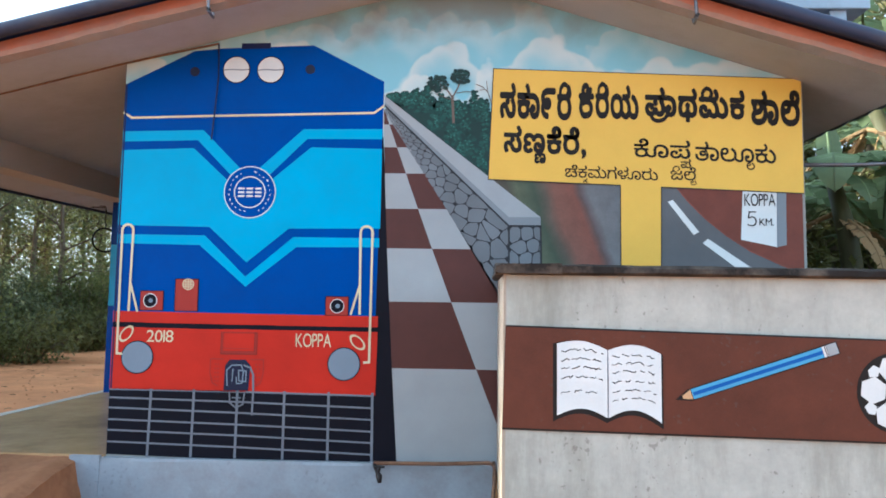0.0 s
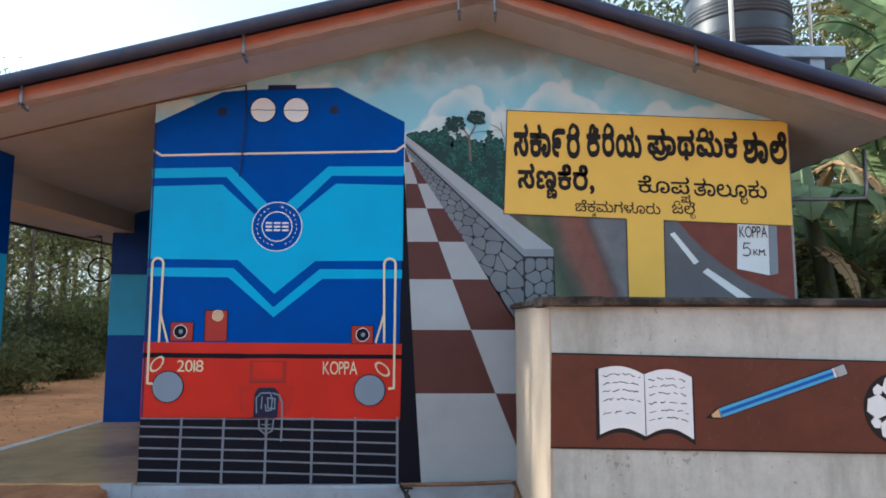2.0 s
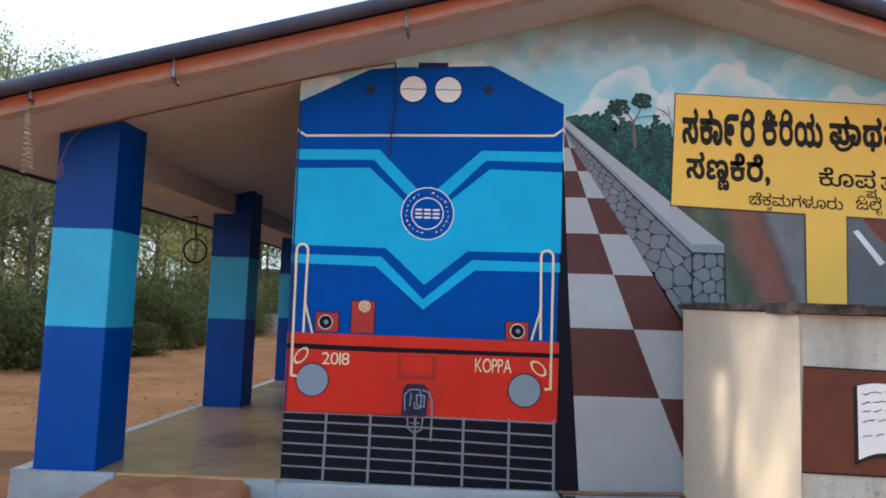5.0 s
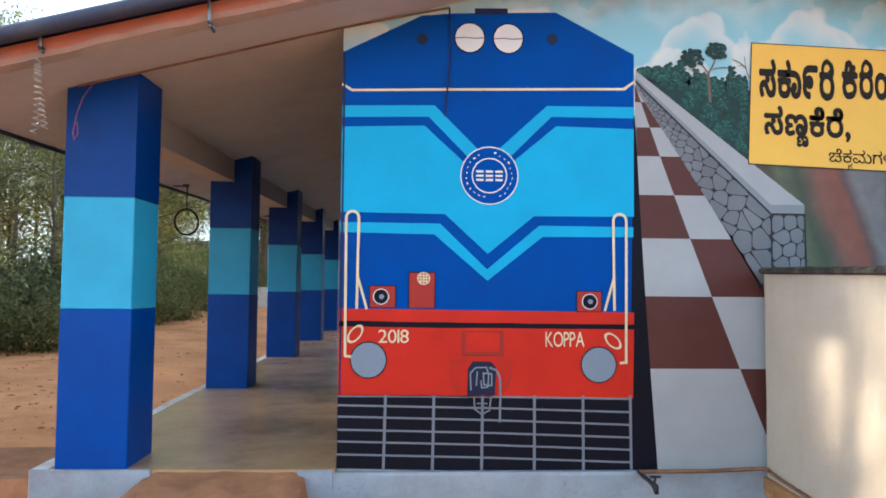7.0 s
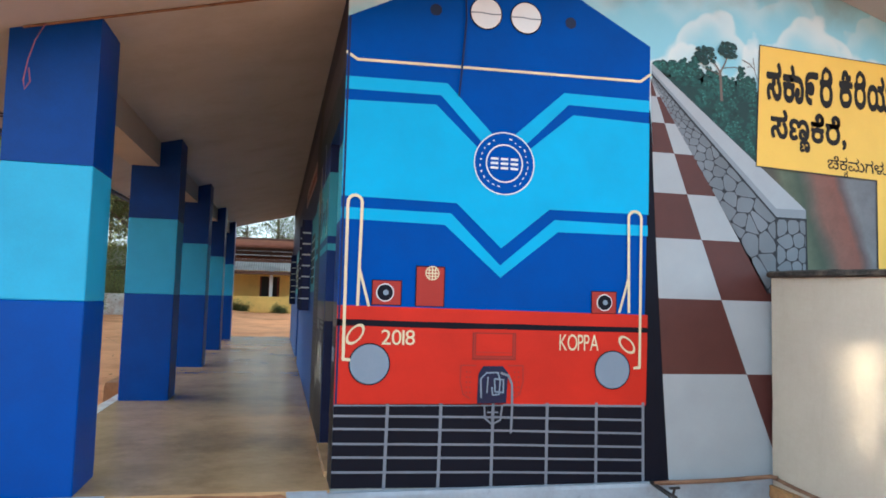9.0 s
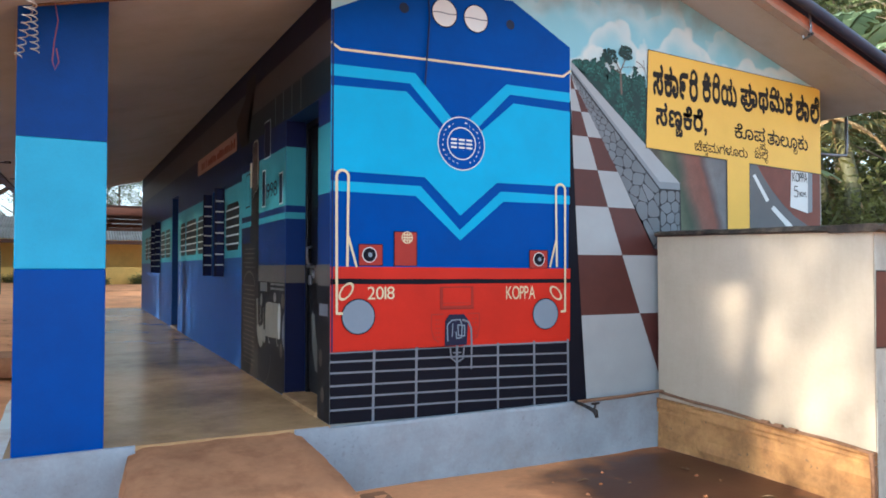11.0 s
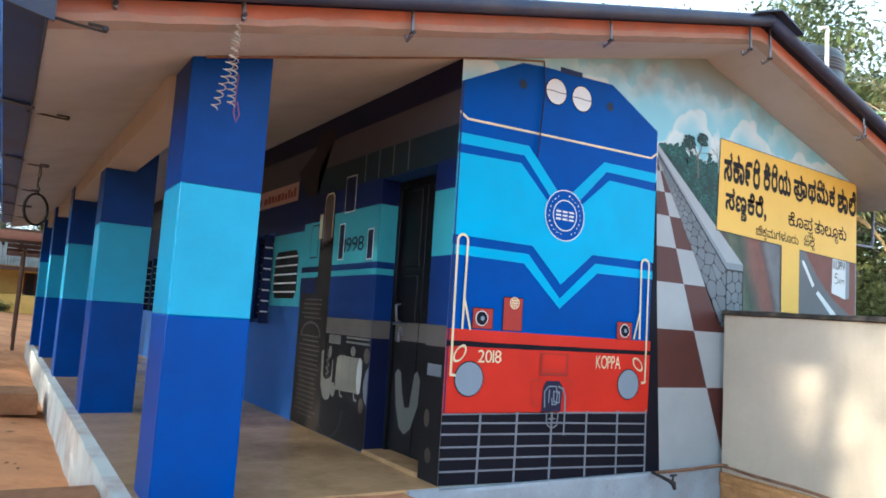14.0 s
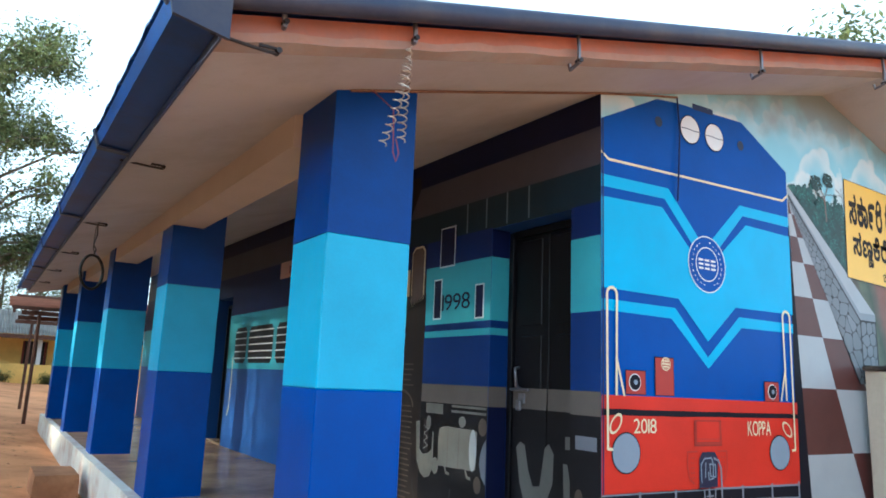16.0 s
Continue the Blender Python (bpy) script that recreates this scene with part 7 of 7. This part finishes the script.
place(tree(1, 8.5, 1.7, 0.30, LEAF_E, 0.12, 38, "slender roadside tree with a loose light green crown", trunk_r=0.10, limbs=16), spots(16, -20, -10.8, 10, 52), "roadside trees", 8.7)
place(tree(2, 10.0, 2.0, 0.34, LEAF_D, 0.125, 38, "tall thin tree with a grey-green airy crown", trunk_r=0.12, limbs=17), spots(16, -24, -12, 8, 58), "roadside trees", 10.2)
place(tree(3, 7.2, 1.8, 0.22, LEAF_E, 0.115, 38, "young tree with yellow-green leaves", trunk_r=0.08, limbs=16), spots(14, -19, -10.8, 10, 50), "roadside trees", 7.3)
place(tree(4, 8.0, 2.2, 0.16, LEAF_A, 0.14, 30, "dense dark green tree at the wood's edge", trunk_r=0.14, limbs=20), spots(16, -34, -14.5, 8, 66, 0.8, 1.25), "roadside trees", 8.2)
place(bush(5, 1.5, 2.2, LEAF_E, 0.12, 38, "leafy green roadside bush"), spots(24, -14, -10.0, 10, 46), "roadside bushes")
place(bush(6, 1.7, 2.8, LEAF_A, 0.13, 40, "tall dark green bush along the road"), spots(24, -16, -10.8, 9, 50), "roadside bushes")
place(bush(7, 1.1, 1.1, LEAF_C, 0.10, 30, "pale green low roadside bush"), spots(18, -11.8, -9.6, 10, 42), "roadside bushes")
place(bush(16, 1.6, 2.4, LEAF_D, 0.13, 38, "dusty grey-green bush along the road"), spots(18, -15, -10.6, 10, 48), "roadside bushes")
# unseen trees added against the low sun, close beside the verandah, open before it
place(tree(8, 5.4, 1.9, 0.10, LEAF_A, 0.13, 34, "dense tree added out of view to shade the verandah", trunk_r=0.13, limbs=22), [(-12.6, 6.7, 1, 0.8), (-13.2, 8.5, 1, 1.0), (-12.9, 9.6, 2, 1.05), (-12.8, 12.0, 3, 1.0), (-13.4, 14.8, 4, 1.0), (-14.2, 9.4, 0.4, 1.1)], "shade trees")
place(tree(17, 6.8, 2.0, 0.70, LEAF_A, 0.15, 36, "open tree added out of view to break up the sun", trunk_r=0.13, limbs=18), [(-13.0, 4.9, 1, 1.0), (-13.6, 3.4, 2, 1.05), (-15.4, 3.2, 2.6, 1.05), (-13.2, 1.4, 3, 1.0), (-15, -1.2, 5, 1.1), (-16.5, 1.2, 0.5, 1.1)], "shade trees")
place(tree(20, 5.0, 1.5, 0.45, LEAF_A, 0.2, 5, "thin open tree added out of view to dapple the sun", trunk_r=0.06, limbs=16, clump=0.4), [(-12.9, 4.5, 0.4, 1.0)], "shade trees")
place(tree(18, 5.2, 0.75, 0.06, LEAF_B, 0.14, 44, "slim dense tree added out of view to shade a pillar", trunk_r=0.08, limbs=26, clump=0.3), [(-12.4, 6.05, 0.2, 1.0), (-11.7, 6.2, 2.2, 0.95), (-12.9, 5.75, 4.0, 0.9)], "shade trees")
place(bush(19, 1.3, 2.7, LEAF_B, 0.14, 60, "tall dense hedge bush added out of view to block the sun"), [(-12.3 - 0.5 * (i % 2), 0.6 + 0.92 * i, 0.9 * i, 0.72 if 2 < i < 6 else 1.12 + 0.05 * (i % 3)) for i in range(8)], "hedge bushes")
# large trees behind the eave
place(tree(9, 13.5, 3.6, 0.28, LEAF_B, 0.18, 72, "large spreading tree beyond the roof", trunk_r=0.26, limbs=34, clump=0.34), [(-6.5, 31.0, 0.5, 1.0), (-8.6, 36, 2.2, 1.1), (-10.5, 42, 4.0, 1.15)], "large trees")
place(tree(10, 12.0, 3.2, 0.3, LEAF_B, 0.17, 40, "large dark tree behind the schoolhouse", trunk_r=0.24, limbs=24, clump=0.6), [(-7.5, 54, 0.3, 0.7), (-5.2, 55, 1.7, 0.75), (-1.2, 54, 2.9, 0.7), (1.2, 56, 4.1, 0.75), (-12, 56, 1, 1.1), (-3, 58, 2, 1.0), (4, 55, 3, 1.1), (9, 44, 4, 1.0), (-19, 52, 5, 1.15)], "large trees")
place(bush(11, 0.5, 0.7, LEAF_A, 0.1, 16, "small garden shrub by the parapet"), [(-5.0, 44.2, 0, 1), (-2.6, 44.2, 1, 0.9), (-0.6, 44.1, 2, 1), (-6.8, 44.3, 3, 0.8)], "garden shrubs")


# ---- banana plants and palms beside the building ----
def banana_leaf(r, length, width, rise, bend, tear):
    """A long blade on a midrib, arched, folded along the rib and torn into strips."""
    bm = bmesh.new()
    n = 26
    rib, d, p = [], rise, Vector((0, 0, 0))
    for i in range(n + 1):
        rib.append(p.copy())
        p = p + Vector((math.cos(d), 0, math.sin(d))) * (length / n)
        d -= bend / n * (0.5 + 1.0 * i / n)
    for sgn in (-1, 1):
        prev = None
        for i in range(n + 1):
            u = i / n
            w = width * 0.5 * (math.sin(math.pi * min(1.0, 0.06 + u * 0.96)) ** 0.55) * (1 if u > 0.13 else u / 0.13 * 0.25)
            sag = 0.30 + 0.15 * math.sin(i * 2.1)
            q = rib[i] + Vector((0.05 * w, sgn * w * math.cos(sag), -w * math.sin(sag)))
            cur = (rib[i], q)
            if prev is not None and u > 0.1:
                gap = 0.0 if r.random() > tear else r.uniform(0.2, 0.75)
                a, b = prev[1], cur[1]
                b2 = b.lerp(a, gap * 0.6)
                drop = Vector((0, 0, -0.06 * gap))
                vs = [bm.verts.new(prev[0]), bm.verts.new(cur[0]), bm.verts.new(b2 + drop), bm.verts.new(a + drop * 0.4)]
                bm.faces.new(vs)
            prev = cur
    bmesh.ops.remove_doubles(bm, verts=list(bm.verts), dist=0.0015)
    bm_tube([v - Vector((0, 0, 0.012)) for v in rib], [0.028 * (1 - 0.9 * i / n) + 0.003 for i in range(n + 1)], 5, bm=bm)
    return bm


def banana(seed, height, leaves, at, dry=2, drooping=()):
    r = random.Random(seed)
    t = thing("banana_plant", "banana plant with broad torn green leaves and dry hanging ones", "banana plant", at, "banana plants")
    path = [Vector((0.04 * k * r.uniform(-1, 1), 0.04 * k * r.uniform(-1, 1), height * k / 5)) for k in range(6)]
    part("stem", bm_tube([Vector(at) + p - Vector((0, 0, 0.2)) for p in path], [0.15, 0.14, 0.125, 0.11, 0.095, 0.07], 12), BANANASTEM, t, smooth=True)
    for i in range(leaves + dry):
        old = i >= leaves
        a = 2.399 * i + r.uniform(-0.3, 0.3)
        ln, wd = r.uniform(1.3, 1.9), r.uniform(0.36, 0.5)
        rise = radians(r.uniform(52, 82)) if not old else radians(-20)
        bend = radians(r.uniform(70, 125)) if not old else radians(70)
        bm = banana_leaf(r, ln * (0.7 if old else 1), wd * (0.45 if old else 1), rise, bend, 0.22 if not old else 0.6)
        bm.transform(Matrix.Translation(Vector(at) + path[-1] - Vector((0, 0, 0.25 + (0.35 if old else 0.0)))) @ Matrix.Rotation(a, 4, "Z"))
        part("dry_leaf" if old else "leaf", bm, BANANADRY if old else BANANA, t, "dry brown hanging leaf" if old else "", smooth=True)
    for a, ln, wd, rise, bend in drooping:
        bm = banana_leaf(r, ln, wd, radians(rise), radians(bend), 0.05)
        bm.transform(Matrix.Translation(Vector(at) + path[-1] - Vector((0, 0, 0.22))) @ Matrix.Rotation(radians(a), 4, "Z"))
        part("leaf", bm, BANANA, t, smooth=True)


for k, (x, y, h, n) in enumerate(((5.0, 8.0, 2.2, 8), (5.9, 9.3, 3.0, 8), (4.3, 9.6, 2.6, 7), (7.0, 8.2, 2.8, 8), (6.6, 11.2, 3.4, 8), (8.6, 10.0, 2.6, 7), (4.4, 8.6, 1.2, 7), (5.7, 8.4, 1.3, 7), (6.3, 7.4, 3.6, 8), (3.9, 11.0, 3.9, 8), (4.9, 8.2, 4.0, 9), (6.0, 8.7, 4.4, 9))):
    banana(40 + k, h, n, (x, y, ground_z(x, y)), dry=3)
# a young plant whose wide blades hang towards the yard, and a tall one that leans its leaves over the tank's deck
banana(71, 3.15 - ground_z(4.15, 7.5), 0, (4.15, 7.5, ground_z(4.15, 7.5)), dry=3, drooping=((-115, 1.15, 0.46, 38, 150), (-62, 1.1, 0.44, 42, 150), (-160, 0.95, 0.34, 15, 110), (-20, 1.2, 0.42, 35, 130), (80, 0.75, 0.26, 84, 20), (-85, 0.8, 0.30, 5, 95)))
banana(72, 5.2 - ground_z(5.75, 8.0), 0, (5.75, 8.0, ground_z(5.75, 8.0)), dry=2, drooping=((184, 1.6, 0.34, 34, 22), (165, 1.6, 0.40, 58, 20), (215, 1.3, 0.42, 10, 80), (110, 1.5, 0.4, 60, 60), (-40, 1.4, 0.42, 40, 90), (20, 1.5, 0.42, 50, 80)))


def palm(seed, height, fronds, at, length):
    r = random.Random(seed)
    t = thing("palm_tree", "palm with long drooping feathery fronds", "palm", at, "palms")
    at = Vector(at)
    path = [Vector((0.1 * math.sin(k * 0.7), 0.08 * math.cos(k), height * k / 6)) for k in range(7)]
    part("trunk", bm_tube([at + p for p in path], [0.17, 0.14, 0.13, 0.125, 0.12, 0.12, 0.13], 10), PALEBARK, t, smooth=True)
    for i in range(fronds):
        a, rise, bend = 2.399 * i, radians(r.uniform(15, 75)), radians(r.uniform(60, 110))
        bm, n, p, d = bmesh.new(), 30, Vector((0, 0, 0)), rise
        rib = []
        for k in range(n + 1):
            rib.append((p.copy(), d))
            p = p + Vector((math.cos(d), 0, math.sin(d))) * (length / n)
            d -= bend / n
        bm_tube([q for q, _ in rib], [0.022 * (1 - 0.9 * k / n) + 0.002 for k in range(n + 1)], 4, bm=bm, cap=False)
        for k in range(3, n + 1):
            q, dd = rib[k]
            u = k / n
            ll = 0.62 * math.sin(math.pi * (0.12 + 0.86 * u)) + 0.08
            for sgn in (-1, 1):
                out = Vector((0.55 * math.cos(dd), sgn * 0.8, 0.55 * math.sin(dd) - 0.35 - 0.2 * r.random())).normalized()
                tip = q + out * ll
                mid = q + out * ll * 0.5 + Vector((0, 0, 0.04))
                w = Vector((math.cos(dd), 0, math.sin(dd))) * 0.018
                v = [bm.verts.new(c) for c in (q - w * 0.6, q + w * 0.6, mid + w, tip, mid - w)]
                bm.faces.new(v)
        bm.transform(Matrix.Translation(at + path[-1]) @ Matrix.Rotation(a, 4, "Z"))
        part("frond", bm, PALMLEAF, t)


for k, (x, y, h, n, ln) in enumerate(((9.5, 12.5, 3.6, 14, 2.8), (6.0, 13.5, 3.4, 13, 2.6), (11.5, 8.5, 5.6, 14, 2.9), (4.6, 11.6, 1.2, 12, 2.4), (13, 15, 7.0, 14, 3.0), (5.4, 10.2, 2.2, 15, 2.6), (7.4, 9.4, 2.4, 15, 2.8), (8.3, 11.6, 5.6, 16, 2.6), (6.9, 12.4, 1.6, 14, 2.6))):
    palm(60 + k, h, n, (x, y, ground_z(x, y)), ln)

place(bush(12, 1.3, 1.3, LEAF_A, 0.09, 80, "tangled green shrub beside the building"), [(3.5, 6.4, 0.3, 1.0), (3.4, 7.6, 1.3, 1.3), (3.6, 9.2, 2.3, 1.6), (4.6, 8.6, 0, 1.7), (5.6, 10.6, 1, 1.9), (4.4, 12.5, 1, 1.9), (4.2, 6.6, 0, 1), (5.2, 6.2, 1, 1.1), (6.4, 6.0, 2, 1.2), (4.0, 8.2, 3, 1), (7.6, 6.2, 4, 1.2), (9.0, 7.0, 5, 1.4), (10.5, 6.0, 0.5, 1.5), (8.2, 4.6, 1.5, 1.3), (3.6, 6.0, 2.0, 1.2), (4.6, 5.8, 3.0, 1.4), (5.8, 5.6, 4.0, 1.4), (3.7, 8.4, 0.7, 1.5)], "side shrubs")
place(bush(13, 1.4, 1.6, LEAF_C, 0.09, 80, "yellow-green shrub beside the building"), [(5.6, 7.2, 0, 1), (6.8, 7.2, 1, 1.2), (8.2, 8.2, 2, 1.2), (3.9, 7.3, 3, 0.8), (9.8, 8.8, 4, 1.6), (4.2, 10.4, 1, 1.7), (6.4, 9.2, 2, 1.8), (8.0, 11, 3, 1.9), (12, 9.4, 0.2, 1.9), (13.5, 7.6, 1.2, 2.0), (10.4, 11.5, 2.6, 2.0), (7.2, 5.0, 4, 1.1), (11.5, 7.2, 2, 1.6), (5.1, 7.4, 1.2, 1.4), (7.0, 6.4, 2.2, 1.5), (9.4, 6.2, 3.1, 1.6)], "side shrubs")
place(tree(14, 8.5, 2.4, 0.10, LEAF_B, 0.16, 74, "dark leafy tree behind the banana plants", bark=PALEBARK, trunk_r=0.13, limbs=18), [(5.2, 15.5, 0.5, 1), (8.6, 13.2, 1.5, 0.9), (12, 6.6, 2.2, 0.8), (11.6, 11.6, 3.2, 0.85), (10.5, 10.2, 0, 0.85), (14, 9, 1, 0.95), (13, 13, 2, 1.2), (9.0, 16, 3, 1.1), (16, 6.5, 4, 1.0), (16, 11, 5, 1.05), (7, 19, 0.6, 1.2), (18, 16, 1.4, 1.4), (12, 20, 2.4, 1.3)], "side trees")
place(tree(15, 7.5, 2.2, 0.3, LEAF_A, 0.18, 2, "half-bare tree with pale branching limbs", bark=PALEBARK, trunk_r=0.075, limbs=22), [(8.4, 7.6, 0.3, 1.0), (10.0, 6.4, 2.0, 1.05)], "half-bare trees")
